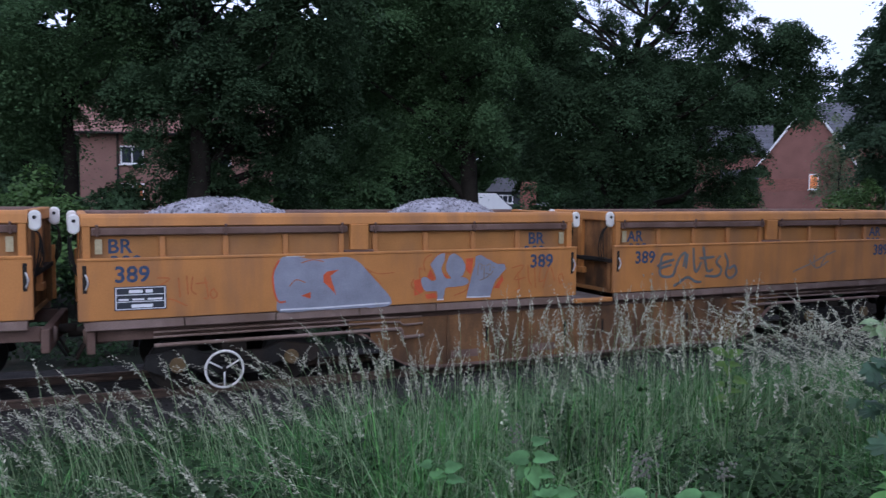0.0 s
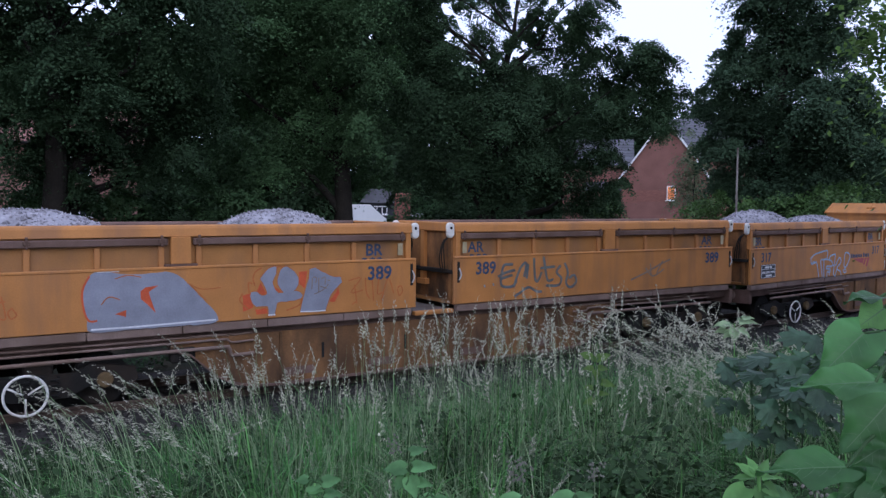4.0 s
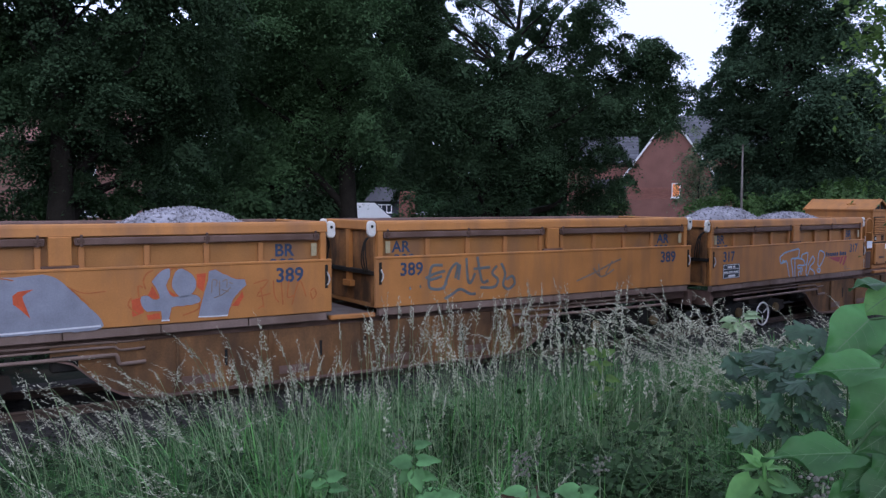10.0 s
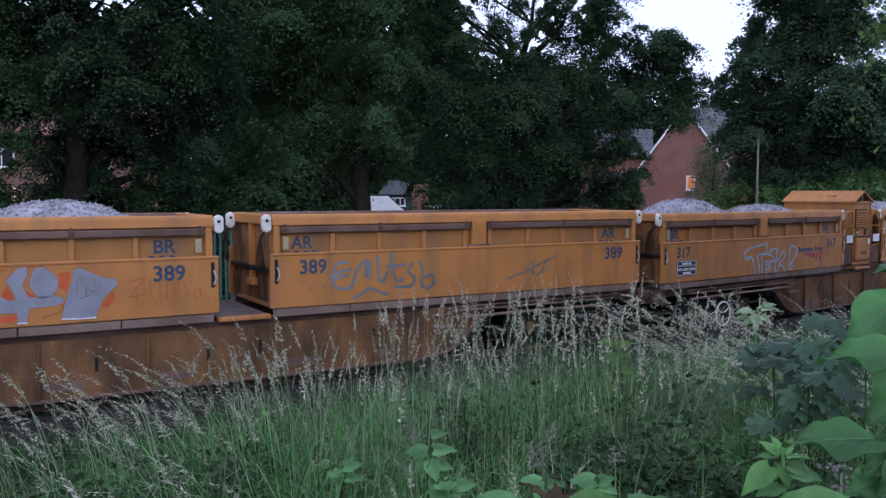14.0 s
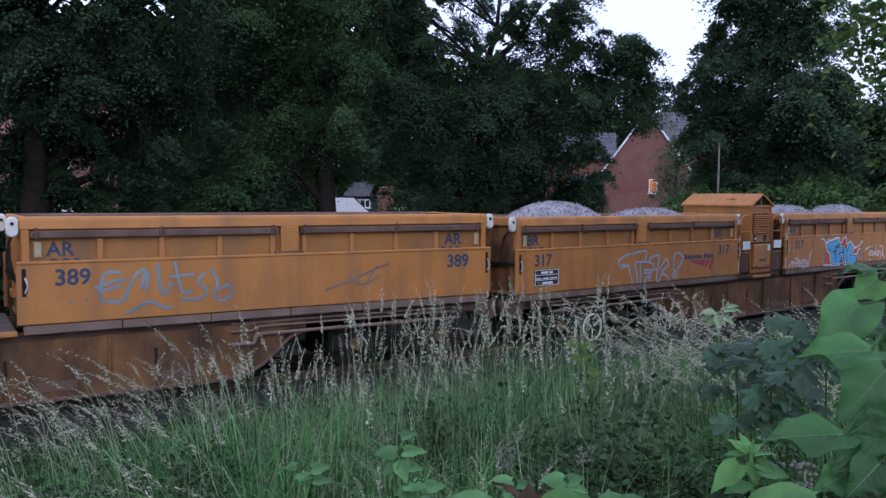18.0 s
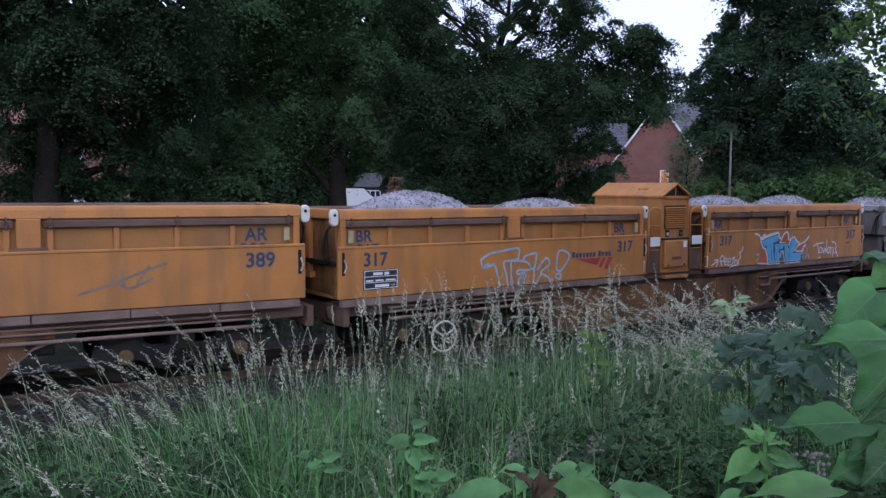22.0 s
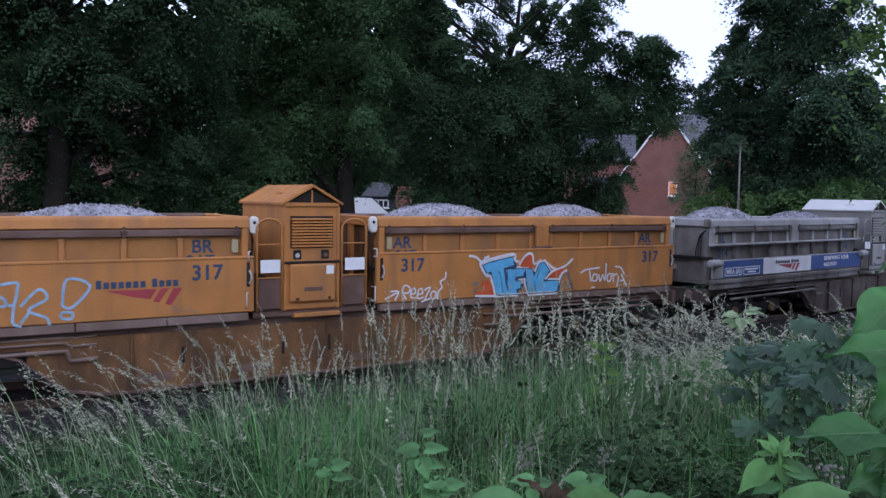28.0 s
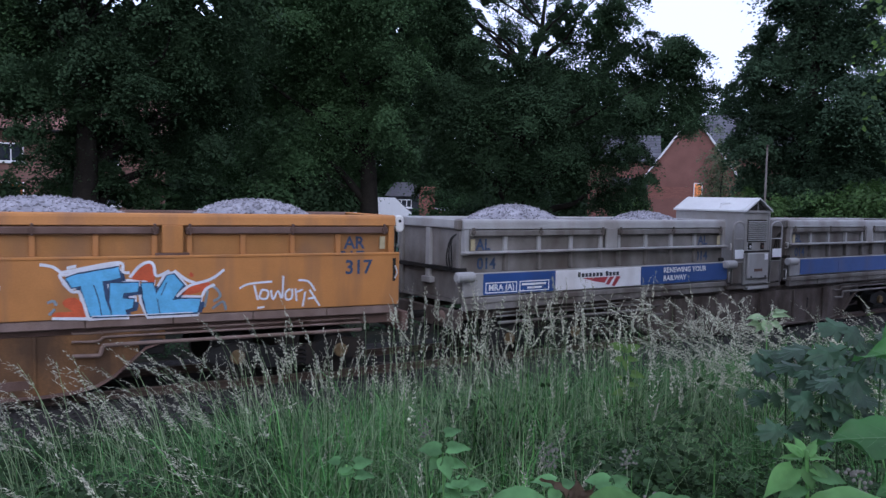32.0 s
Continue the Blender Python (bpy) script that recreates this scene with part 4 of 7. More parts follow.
SCRAWL = [[(7.29, 1.8), (7.54, 1.84), (7.34, 1.59), (7.58, 1.62)],
       [(7.41, 1.73), (7.46, 1.38)],
       [(7.63, 1.84), (7.65, 1.58), (7.72, 1.46)],
       [(7.77, 1.8), (7.8, 1.41)],
       [(7.91, 1.82), (7.88, 1.54), (7.99, 1.56)],
       [(7.96, 1.4), (8.1, 1.81), (8.22, 1.53)],
       [(8.3, 1.62), (8.37, 1.66), (8.41, 1.56), (8.34, 1.48), (8.3, 1.6)],
       [(7.36, 1.37), (7.46, 1.43)]]
SCRAWL_LEFT = [[(1.11, 1.85), (1.29, 1.83), (1.14, 1.72), (1.26, 1.7)],
       [(1.42, 1.84), (1.44, 1.54)],
       [(1.54, 1.87), (1.56, 1.57)],
       [(1.63, 1.85), (1.61, 1.64), (1.69, 1.57)],
       [(1.81, 1.83), (1.86, 1.52), (1.79, 1.51)],
       [(1.95, 1.64), (2, 1.55), (1.93, 1.5), (1.89, 1.59), (1.95, 1.66)],
       [(1.12, 1.46), (1.29, 1.52), (1.54, 1.4)],
       [(1.67, 1.74), (1.86, 1.75)]]
LEFT_TUB = -G1 / 2 - L1
spray(w1, LEFT_TUB, [("patch", "spray_silver", rounded(BLOB), 0, 1), ("patch", "spray_silver", rounded(CROSS, 2), 0, 3), ("patch", "spray_silver", rounded(LOBE, 2), 0, 3), ("patch", "spray_silver", SLAB, 0, 3),
                     ("edge", "spray_rust", rounded(CROSS, 2), -0.02, 2), ("edge", "spray_rust", rounded(LOBE, 2), -0.02, 2), ("edge", "spray_rust", SLAB, -0.02, 2)]
      + [("patch", "spray_red", q, 0, 5) for q in BLOB_RED] + [("patch", "spray_red", q, 0, 1) for q in SILVER_RED]
      + [("stroke", "spray_red", BLOB_LINES[:1], 0.03, 3), ("stroke", "spray_rust", BLOB_LINES[1:], 0.016, 5), ("stroke", "spray_white", BLOB_WHITE, 0.026, 5), ("stroke", "spray_rust", SILVER_LINES, 0.024, 5),
         ("stroke", "spray_slate", SLAB_LINES, 0.016, 6), ("stroke", "spray_rust", SCRAWL, 0.022, 1), ("stroke", "spray_rust", SCRAWL_LEFT, 0.022, 1), ("stroke", "spray_white", [[(6.36, 1.31), (6.6, 1.3), (6.84, 1.3)], [(5.78, 1.29), (5.91, 1.29)]], 0.022, 6)])
# the second tub: a long tag and a scribble in thin pale paint
TAG = [[(1.44, 1.96), (1.22, 1.96), (1.16, 1.83), (1.13, 1.64), (1.18, 1.53), (1.41, 1.51), (1.54, 1.62)],
       [(1.06, 1.73), (1.28, 1.81), (1.5, 1.85)],
       [(1.12, 1.68), (1.43, 1.75)],
       [(1.46, 1.5), (1.63, 1.88), (1.79, 1.98), (1.73, 1.7)],
       [(1.84, 1.96), (1.8, 1.66)],
       [(1.99, 2.08), (2.02, 1.68), (2.09, 1.59), (2.2, 1.78)],
       [(2.25, 2.1), (2.31, 1.79), (2.38, 1.59), (2.52, 1.62)],
       [(2.16, 1.86), (2.56, 1.88)],
       [(2.72, 1.9), (2.61, 1.76), (2.75, 1.62), (2.66, 1.48), (2.32, 1.49)],
       [(2.83, 1.95), (2.93, 1.74), (2.88, 1.52), (3.01, 1.42), (3.17, 1.53), (3.11, 1.68), (2.96, 1.61)],
       [(1.49, 1.31), (1.64, 1.38), (1.85, 1.48), (2.07, 1.38), (2.21, 1.37)],
       [(0.71, 1.55), (0.74, 1.56)],
       [(0.93, 1.57), (0.96, 1.58)]]
TAG_TWO = [[(5.06, 1.56), (5.38, 1.66), (5.78, 1.81), (6.13, 1.92)],
       [(5.31, 1.75), (5.55, 1.55), (5.92, 1.7)],
       [(5.46, 1.84), (5.49, 1.56)],
       [(4.83, 1.49), (5.22, 1.61)],
       [(5.67, 1.61), (5.87, 1.89)]]
spray(w1, G1 / 2, [("stroke", "spray_pale", TAG, 0.052, 1), ("stroke", "spray_slate", TAG_TWO, 0.04, 1)])
# the third tub: hollow letters in light blue line
OUTLINE = [[(3.2, 1.78), (3.23, 1.82), (3.44, 1.91), (3.73, 1.95), (4.17, 1.99), (4.19, 1.84), (4.16, 1.77), (3.98, 1.74), (3.79, 1.72), (3.86, 1.47), (3.91, 1.24)],
       [(3.2, 1.78), (3.26, 1.63), (3.53, 1.68), (3.63, 1.47), (3.71, 1.25)],
       [(3.28, 1.65), (3.36, 1.71), (3.44, 1.66), (3.53, 1.71)],
       [(3.98, 1.73), (4.01, 1.23)],
       [(3.99, 1.74), (4.23, 1.73), (4.44, 1.68), (4.52, 1.6), (4.48, 1.53), (4.18, 1.54), (4.17, 1.46), (4.36, 1.47), (4.38, 1.36), (4.21, 1.37), (4.2, 1.23)],
       [(4.34, 1.74), (4.36, 1.82), (4.65, 1.87), (4.68, 1.8), (4.63, 1.56), (4.55, 1.55)],
       [(4.29, 1.5), (4.34, 1.27)],
       [(4.63, 1.56), (4.61, 1.29), (4.72, 1.23)],
       [(4.71, 1.52), (4.95, 1.76), (5.06, 1.62), (4.81, 1.46), (5.04, 1.34), (5.09, 1.22)],
       [(4.83, 1.44), (4.71, 1.27)],
       [(5.26, 1.5), (5.33, 1.89), (5.65, 1.78), (5.4, 1.47), (5.26, 1.5)],
       [(5.25, 1.4), (5.4, 1.39), (5.38, 1.3), (5.25, 1.32), (5.25, 1.4)]]
spray(w2, -G3 / 2 - L3, [("stroke", "spray_outline", OUTLINE, 0.042, 2), ("stroke", "spray_slate", [[(6.85, 1.3), (6.89, 1.4), (6.95, 1.3)], [(7.0, 1.4), (7.01, 1.3), (7.1, 1.32)], [(7.15, 1.4), (7.17, 1.3), (7.27, 1.29)]], 0.018, 1)])
# the fourth tub: filled sky-blue letters with navy depth, a white halo and red flames
FILL_T = [(2.37, 1.85), (2.54, 1.91), (3.1, 2), (3.13, 1.84), (2.87, 1.79), (2.92, 1.48), (3, 1.18), (2.71, 1.19), (2.63, 1.5), (2.57, 1.73), (2.45, 1.71)]
FILL_E = [(2.98, 1.76), (3.39, 1.75), (3.37, 1.62), (3.17, 1.6), (3.16, 1.52), (3.32, 1.5), (3.3, 1.38), (3.19, 1.35), (3.22, 1.2), (3.01, 1.19), (2.97, 1.48)]
FILL_K = [(3.43, 1.74), (3.6, 1.74), (3.64, 1.57), (3.81, 1.85), (3.91, 1.87), (4.05, 1.7), (3.88, 1.47), (4.01, 1.48), (4.32, 1.47), (4.27, 1.18), (3.52, 1.19), (3.46, 1.46)]
FLAMES = [[(3.28, 1.81), (3.42, 1.98), (3.54, 2.05), (3.6, 1.96), (3.63, 1.78), (3.59, 1.71), (3.49, 1.79)],
       [(3.97, 1.55), (4.14, 1.69), (4.4, 1.74), (4.47, 1.69), (4.38, 1.6), (4.18, 1.55)],
       [(2.33, 1.51), (2.43, 1.56), (2.54, 1.53), (2.62, 1.41), (2.68, 1.26), (2.2, 1.28), (2.23, 1.35), (2.46, 1.35), (2.34, 1.43)],
       [(4.14, 1.86), (4.18, 1.9), (4.21, 1.84), (4.16, 1.82)]]
HALO = [[(2.02, 2.06), (2.2, 2.02), (2.35, 1.89)],
       [(2.33, 1.8), (2.3, 1.92), (2.54, 1.98), (3.11, 2.07), (3.16, 1.93), (3.26, 1.91)],
       [(3.26, 1.84), (3.4, 2.01), (3.54, 2.07), (3.61, 2.01), (3.65, 1.85), (3.84, 1.93)],
       [(3.91, 1.93), (4.1, 1.78), (4.23, 1.73)],
       [(3.95, 1.52), (4.14, 1.68), (4.43, 1.76), (4.58, 1.84), (4.69, 1.93)],
       [(2.33, 1.79), (2.45, 1.65), (2.54, 1.64), (2.6, 1.5), (2.68, 1.21)],
       [(4.34, 1.51), (4.41, 1.63), (4.54, 1.69)],
       [(2.18, 1.26), (2.73, 1.23)],
       [(2.38, 2), (2.51, 2.03)]]
SWIRL = [[(4.47, 1.69), (4.57, 1.62), (4.63, 1.5), (4.52, 1.42)],
       [(4.43, 1.6), (4.38, 1.33)],
       [(2.12, 1.49), (2.2, 1.52), (2.24, 1.45)],
       [(4.5, 1.3), (4.67, 1.41), (4.72, 1.27)],
       [(2.14, 1.31), (2.22, 1.4)]]
TOP_TAG = [[(4.94, 1.61), (5.09, 1.68), (5.48, 1.71)],
       [(5.18, 1.66), (5.24, 1.41)],
       [(5.31, 1.58), (5.27, 1.45), (5.39, 1.43), (5.41, 1.55), (5.31, 1.58)],
       [(5.46, 1.57), (5.5, 1.41), (5.58, 1.55), (5.65, 1.43), (5.67, 1.8)],
       [(5.79, 1.58), (5.71, 1.51), (5.73, 1.4), (5.82, 1.43), (5.82, 1.58)],
       [(5.88, 1.58), (5.9, 1.37)],
       [(5.9, 1.52), (6.01, 1.56)],
       [(5.93, 1.72), (6.11, 1.69), (6.23, 1.53)],
       [(6.05, 1.52), (6.01, 1.27)],
       [(6.13, 1.55), (6.31, 1.27)],
       [(5.23, 1.28), (5.35, 1.29)],
       [(6.1, 1.4), (6.23, 1.41)]]
LOW_TAG = [[(0.17, 1.3), (0.46, 1.43)],
       [(0.29, 1.44), (0.46, 1.43), (0.38, 1.27)],
       [(0.62, 1.28), (0.54, 1.43), (0.59, 1.54), (0.7, 1.49), (0.67, 1.4), (0.56, 1.4)],
       [(0.73, 1.37), (0.82, 1.39), (0.8, 1.48), (0.73, 1.43), (0.73, 1.31), (0.85, 1.3)],
       [(0.88, 1.36), (0.98, 1.38), (0.95, 1.47), (0.88, 1.42), (0.88, 1.28), (1, 1.3)],
       [(1.02, 1.43), (1.15, 1.48), (1.03, 1.25), (1.19, 1.28)],
       [(1.21, 1.41), (1.16, 1.34), (1.19, 1.26), (1.26, 1.28), (1.27, 1.37), (1.21, 1.41)],
       [(1.31, 1.24), (1.33, 1.39), (1.41, 1.47), (1.37, 1.58), (1.48, 1.64), (1.5, 1.76)],
       [(0.95, 1.21), (1.08, 1.25)]]
FILLS = []
for k, shape in enumerate((FILL_T, FILL_E, FILL_K)):
    shape = [(x, max(z, ZB + 0.02)) for x, z in shape]
    FILLS += [("edge", "spray_white", shape, -0.13, 1), ("patch", "navy", [(x + 0.07, max(ZB + 0.015, z - 0.05)) for x, z in shape], 0, 4 + k), ("edge", "navy", shape, -0.045, 8), ("patch", "spray_sky", shape, 0, 10 + k)]
spray(w2, G3 / 2, FILLS + [("patch", "spray_red", rounded(q, 2), 0, 6) for q in FLAMES] + [
    ("stroke", "spray_white", HALO, 0.045, 7), ("stroke", "spray_pale", SWIRL, 0.04, 3), ("stroke", "spray_white", TOP_TAG, 0.034, 1), ("stroke", "spray_white", LOW_TAG, 0.03, 1),
    ("stroke", "navy", [[(2.75, 1.74), (2.82, 1.5), (2.86, 1.25)], [(3.66, 1.5), (3.7, 1.25)], [(3.8, 1.75), (3.72, 1.55)]], 0.014, 14), ("stroke", "spray_white", [[(2.72, 1.27), (3.3, 1.26), (4.2, 1.26)]], 0.014, 15)])


def rail_sign(w, x, z, k, words, y=0.0, v=1.0):
    """A company mark as plain shapes: a row of bars over a pointed red stripe that splits in two."""
    row, q = [], x
    for i, n in enumerate((7, 4)):
        for j in range(n):
            row.append((q, q + 0.068 * k, -HALF - y - 0.008, -HALF - y - 0.004, z + 0.2 * v, z + (0.3 if j else 0.33) * v))
            q += 0.096 * k
        q += 0.06 * k
    for b in row:
        part("sign_bar", block(*b, words, 0.001, "sign_bar"), w, "dark bar of the company sign")
    L = q - x
    for pts in ([(0.1, 0.17), (0.68, 0.17), (0.6, 0.01), (0.4, 0.06)], [(0.72, 0.17), (0.82, 0.17), (0.7, -0.05), (0.63, -0.03)], [(0.87, 0.17), (0.98, 0.17), (0.84, -0.1), (0.77, -0.08)]):
        part("sign_stripe", patch([(x + L * a, z + b * v) for a, b in pts], "red", "sign_stripe", 0.004), w, "red slanting stripe", at=pose(0, -HALF - y, 0))


rail_sign(w2, -G3 / 2 - L3 + 5.73, 1.52, 1.12, "navy", v=1.0)
for x0 in (-G5 / 2 - L5, G5 / 2):
    L = L5
    z0, z1 = ZB + 0.14, ZT - 0.38
    part("blue_board", block(x0 + 0.5, x0 + 2.36, -HALF - 0.012, -HALF - 0.001, z0, z1, "blue", 0.003, "blue_board"), w3, "royal blue sign board")
    part("blue_board", block(x0 + 4.92, x0 + L - 0.04, -HALF - 0.012, -HALF - 0.001, z0, z1, "blue", 0.003, "blue_board"), w3, "royal blue sign board")
    if x0 < 0:
        part("white_board", block(x0 + 2.364, x0 + 4.916, -HALF - 0.011, -HALF - 0.001, z0, z1, "board_white", 0.003, "white_board"), w3, "white sign board")
    else:
        part("blue_board", block(x0 + 2.364, x0 + 4.916, -HALF - 0.012, -HALF - 0.001, z0, z1, "blue", 0.003, "blue_board"), w3, "royal blue sign board")
rail_sign(w3, -G5 / 2 - L5 + 2.98, ZB + 0.235, 1.12, "plate_black", 0.012, 0.78)
for line, z in (("RENEWING YOUR", 0.39), ("RAILWAY", 0.21)):
    part("lettering", lettering(line, 0.165, "notice", stretch=1.12), w3, at=pose(-G5 / 2 - L5 + 5.66, -HALF - 0.016, ZB + z))
for x, k in ((0.55, 0), (1.4, 1)):
    xa = -G5 / 2 - L5 + x
    part("label_frame", blocks([(xa, xa + 0.78, -HALF - 0.018, -HALF - 0.013, ZB + 0.17, ZB + 0.19), (xa, xa + 0.78, -HALF - 0.018, -HALF - 0.013, ZB + 0.36, ZB + 0.38), (xa, xa + 0.02, -HALF - 0.018, -HALF - 0.013, ZB + 0.19, ZB + 0.36), (xa + 0.76, xa + 0.78, -HALF - 0.018, -HALF - 0.013, ZB + 0.19, ZB + 0.36)], "notice", 0.001, "label_frame"), w3, "thin white label frame")
    if k == 0:
        part("lettering", lettering("MRA (A)", 0.17, "notice", stretch=1.05), w3, at=pose(xa + 0.07, -HALF - 0.016, ZB + 0.22))
    else:
        part("label_bar", blocks([(xa + 0.06, xa + 0.7, -HALF - 0.018, -HALF - 0.013, ZB + 0.29, ZB + 0.33), (xa + 0.2, xa + 0.58, -HALF - 0.018, -HALF - 0.013, ZB + 0.22, ZB + 0.26)], "notice", 0.001, "label_bar"), w3)


# ---- things placed to fit the camera's view: h right and v up, in metres at 10 m ahead of the resting view ----
VIEW = pose(0, 0, 0, 86.63, -0.45, -26.7).to_3x3()


def at(h, v, d):
    """The place at d metres over the ground along that bearing."""
    r = VIEW @ Vector((h / 10, v / 10, -1))
    r /= math.hypot(r.x, r.y)
    return Vector(stand(9.0)) + r * d


def leaf_cloud(name, blobs, material, per, size, seed, droop=0.3, flat=1.0, sub=12, view_cuts=(), at_foot=(0, 0, 0)):
    """Leaves in layered, drooping sprays on rounded masses (centre, radius). One mesh of folded leaves.
    Bearings (h, v, r) from the eye along which leaves are cut, to fit the camera's view."""
    rng = np.random.default_rng(seed)
    centres, sizes, ups = [], [], []
    for c, r in blobs:
        n = int(per * r * r)
        k = max(5, int(sub * r * r))
        d = rng.normal(size=(k, 3))
        d /= np.linalg.norm(d, axis=1)[:, None]
        cl = d * (r * rng.uniform(0.25, 1.08, (k, 1))) * np.array([1, 1, 0.82 * flat])
        up = d * 0.55 + np.array([0, 0, 0.85]) + rng.normal(size=(k, 3)) * 0.22
        up /= np.linalg.norm(up, axis=1)[:, None]
        own = rng.integers(0, k, n)
        spread = (0.13 * r + 0.13) * rng.uniform(0.7, 1.3, k)[own][:, None]
        q = rng.normal(size=(n, 3)) * spread
        lay = (q * up[own]).sum(1)[:, None]
        q -= up[own] * lay * 0.72                                    # flattened across the spray's own plane
        q[:, 2] -= 0.35 * (q[:, 0] ** 2 + q[:, 1] ** 2) / spread[:, 0]   # its rim hangs
        centres.append(cl[own] + q + np.array(c))
        ups.append(up[own])
        sizes.append(rng.uniform(0.6, 1.25, n) * size)
    p, s, up = np.concatenate(centres), np.concatenate(sizes), np.concatenate(ups)
    if len(view_cuts):
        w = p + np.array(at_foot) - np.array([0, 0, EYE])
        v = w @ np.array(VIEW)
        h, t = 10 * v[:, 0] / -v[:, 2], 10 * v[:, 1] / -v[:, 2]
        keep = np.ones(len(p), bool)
        for a, b, r in view_cuts:
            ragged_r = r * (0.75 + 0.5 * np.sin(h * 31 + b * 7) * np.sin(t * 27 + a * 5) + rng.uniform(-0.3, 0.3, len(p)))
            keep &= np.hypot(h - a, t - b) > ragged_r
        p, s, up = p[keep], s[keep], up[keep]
    n = len(p)
    nrm = up + rng.normal(size=(n, 3)) * 0.38
    nrm /= np.linalg.norm(nrm, axis=1)[:, None]
    a = rng.normal(size=(n, 3))
    a[:, 2] -= droop * 1.5
    a -= nrm * (a * nrm).sum(1)[:, None]
    a /= np.linalg.norm(a, axis=1)[:, None] + 1e-9
    b = np.cross(nrm, a)
    L, W = s[:, None], s[:, None] * 0.34
    v = np.empty((n, 4, 3))
    v[:, 0], v[:, 2] = p, p + a * L
    v[:, 1], v[:, 3] = p + a * L * 0.45 + b * W + nrm * W * 0.3, p + a * L * 0.45 - b * W + nrm * W * 0.3
    me = bpy.data.meshes.new(name)
    me.vertices.add(4 * n)
    me.vertices.foreach_set("co", v.ravel())
    i = np.arange(n)[:, None] * 4
    tri = np.concatenate([i + np.array([0, 1, 2]), i + np.array([0, 2, 3])], 1).reshape(-1)
    me.loops.add(6 * n)
    me.loops.foreach_set("vertex_index", tri.astype(np.int32))
    me.polygons.add(2 * n)
    me.polygons.foreach_set("loop_start", (np.arange(2 * n) * 3).astype(np.int32))
    me.polygons.foreach_set("loop_total", np.full(2 * n, 3, np.int32))
    me.update()
    me.validate()
    me.materials.append(M[material])
    return me


def tree(name, label, base, girth, blobs, material, per=4600, size=0.098, seed=1, category="tree", limbs=14, group="", sub=12, fork=0.3, view_cuts=()):
    """A tapered trunk, limbs that reach into the masses of the crown, and the leaves."""
    rng = random.Random(seed)
    foot = Vector((base[0], base[1], ground_z(base[0], base[1]) - 0.05))
    t = thing(name, label, category, group, at=Matrix.Translation(foot))
    local = [(tuple(Vector(c) - foot), r) for c, r in blobs]
    top = max(c[2] for c, r in local)
    mx = sum(c[0] for c, r in local) / len(local)
    my = sum(c[1] for c, r in local) / len(local)
    spine = [Vector((mx * f * f * 0.5 + rng.uniform(-0.15, 0.15) * f, my * f * f * 0.5 + rng.uniform(-0.15, 0.15) * f, top * 0.92 * f)) for f in (0, 0.04, 0.12, 0.25, 0.4, 0.55, 0.7, 0.85, 1.0)]
    radii = [girth * k for k in (1.5, 1.12, 1.0, 0.88, 0.72, 0.55, 0.38, 0.22, 0.08)]
    part("trunk", tube(spine, girth, "bark", 12, "trunk", taper=radii), t, "dark ridged trunk")
    for c, r in sorted(local, key=lambda q: -q[1])[:limbs]:
        c = Vector(c)
        z = max(top * fork * 0.6, min(top * 0.8, c.z - 0.45 * math.hypot(c.x, c.y)))
        f = min(0.9, z / (top * 0.92))
        i = min(7, int(np.searchsorted([0, 0.04, 0.12, 0.25, 0.4, 0.55, 0.7, 0.85, 1.0], f)) - 1)
        s = spine[max(1, i)]
        g = radii[max(1, i)] * 0.55
        m1 = s.lerp(c, 0.35) + Vector((rng.uniform(-0.3, 0.3), rng.uniform(-0.3, 0.3), 0.25 + rng.uniform(0, 0.3)))
        m2 = s.lerp(c, 0.7) + Vector((rng.uniform(-0.3, 0.3), rng.uniform(-0.3, 0.3), 0.2))
        end = c + Vector((rng.uniform(-0.5, 0.5) * r, rng.uniform(-0.5, 0.5) * r, rng.uniform(0, 0.6) * r))
        pts = smooth_line([tuple(s), tuple(m1), tuple(m2), tuple(end)], 3)
        part("limb", tube(pts, g, "bark", 7, "limb", taper=[max(0.012, g * (1 - 0.93 * k / (len(pts) - 1))) for k in range(len(pts))]), t)
    part("crown", leaf_cloud("crown", local, material, per, size, seed, sub=sub, view_cuts=view_cuts, at_foot=foot), t)
    return t


def masses(rows, d, seed, deep=1.5):
    rng = random.Random(seed)
    return [(tuple(at(h, v, d + rng.uniform(-deep, deep))), r) for h, v, r in rows]


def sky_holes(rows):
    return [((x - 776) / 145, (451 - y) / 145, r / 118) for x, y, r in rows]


# sky gaps cut through the crowns along sight lines, to fit the camera's view
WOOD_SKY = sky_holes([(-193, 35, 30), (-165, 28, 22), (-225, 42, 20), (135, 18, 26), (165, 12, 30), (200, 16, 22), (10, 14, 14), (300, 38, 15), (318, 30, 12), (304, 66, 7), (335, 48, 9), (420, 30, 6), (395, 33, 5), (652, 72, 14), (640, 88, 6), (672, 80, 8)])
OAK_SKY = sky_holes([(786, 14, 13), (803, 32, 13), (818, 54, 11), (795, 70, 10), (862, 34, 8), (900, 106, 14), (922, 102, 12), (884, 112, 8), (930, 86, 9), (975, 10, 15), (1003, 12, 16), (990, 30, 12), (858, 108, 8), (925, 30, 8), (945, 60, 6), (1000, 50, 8)])
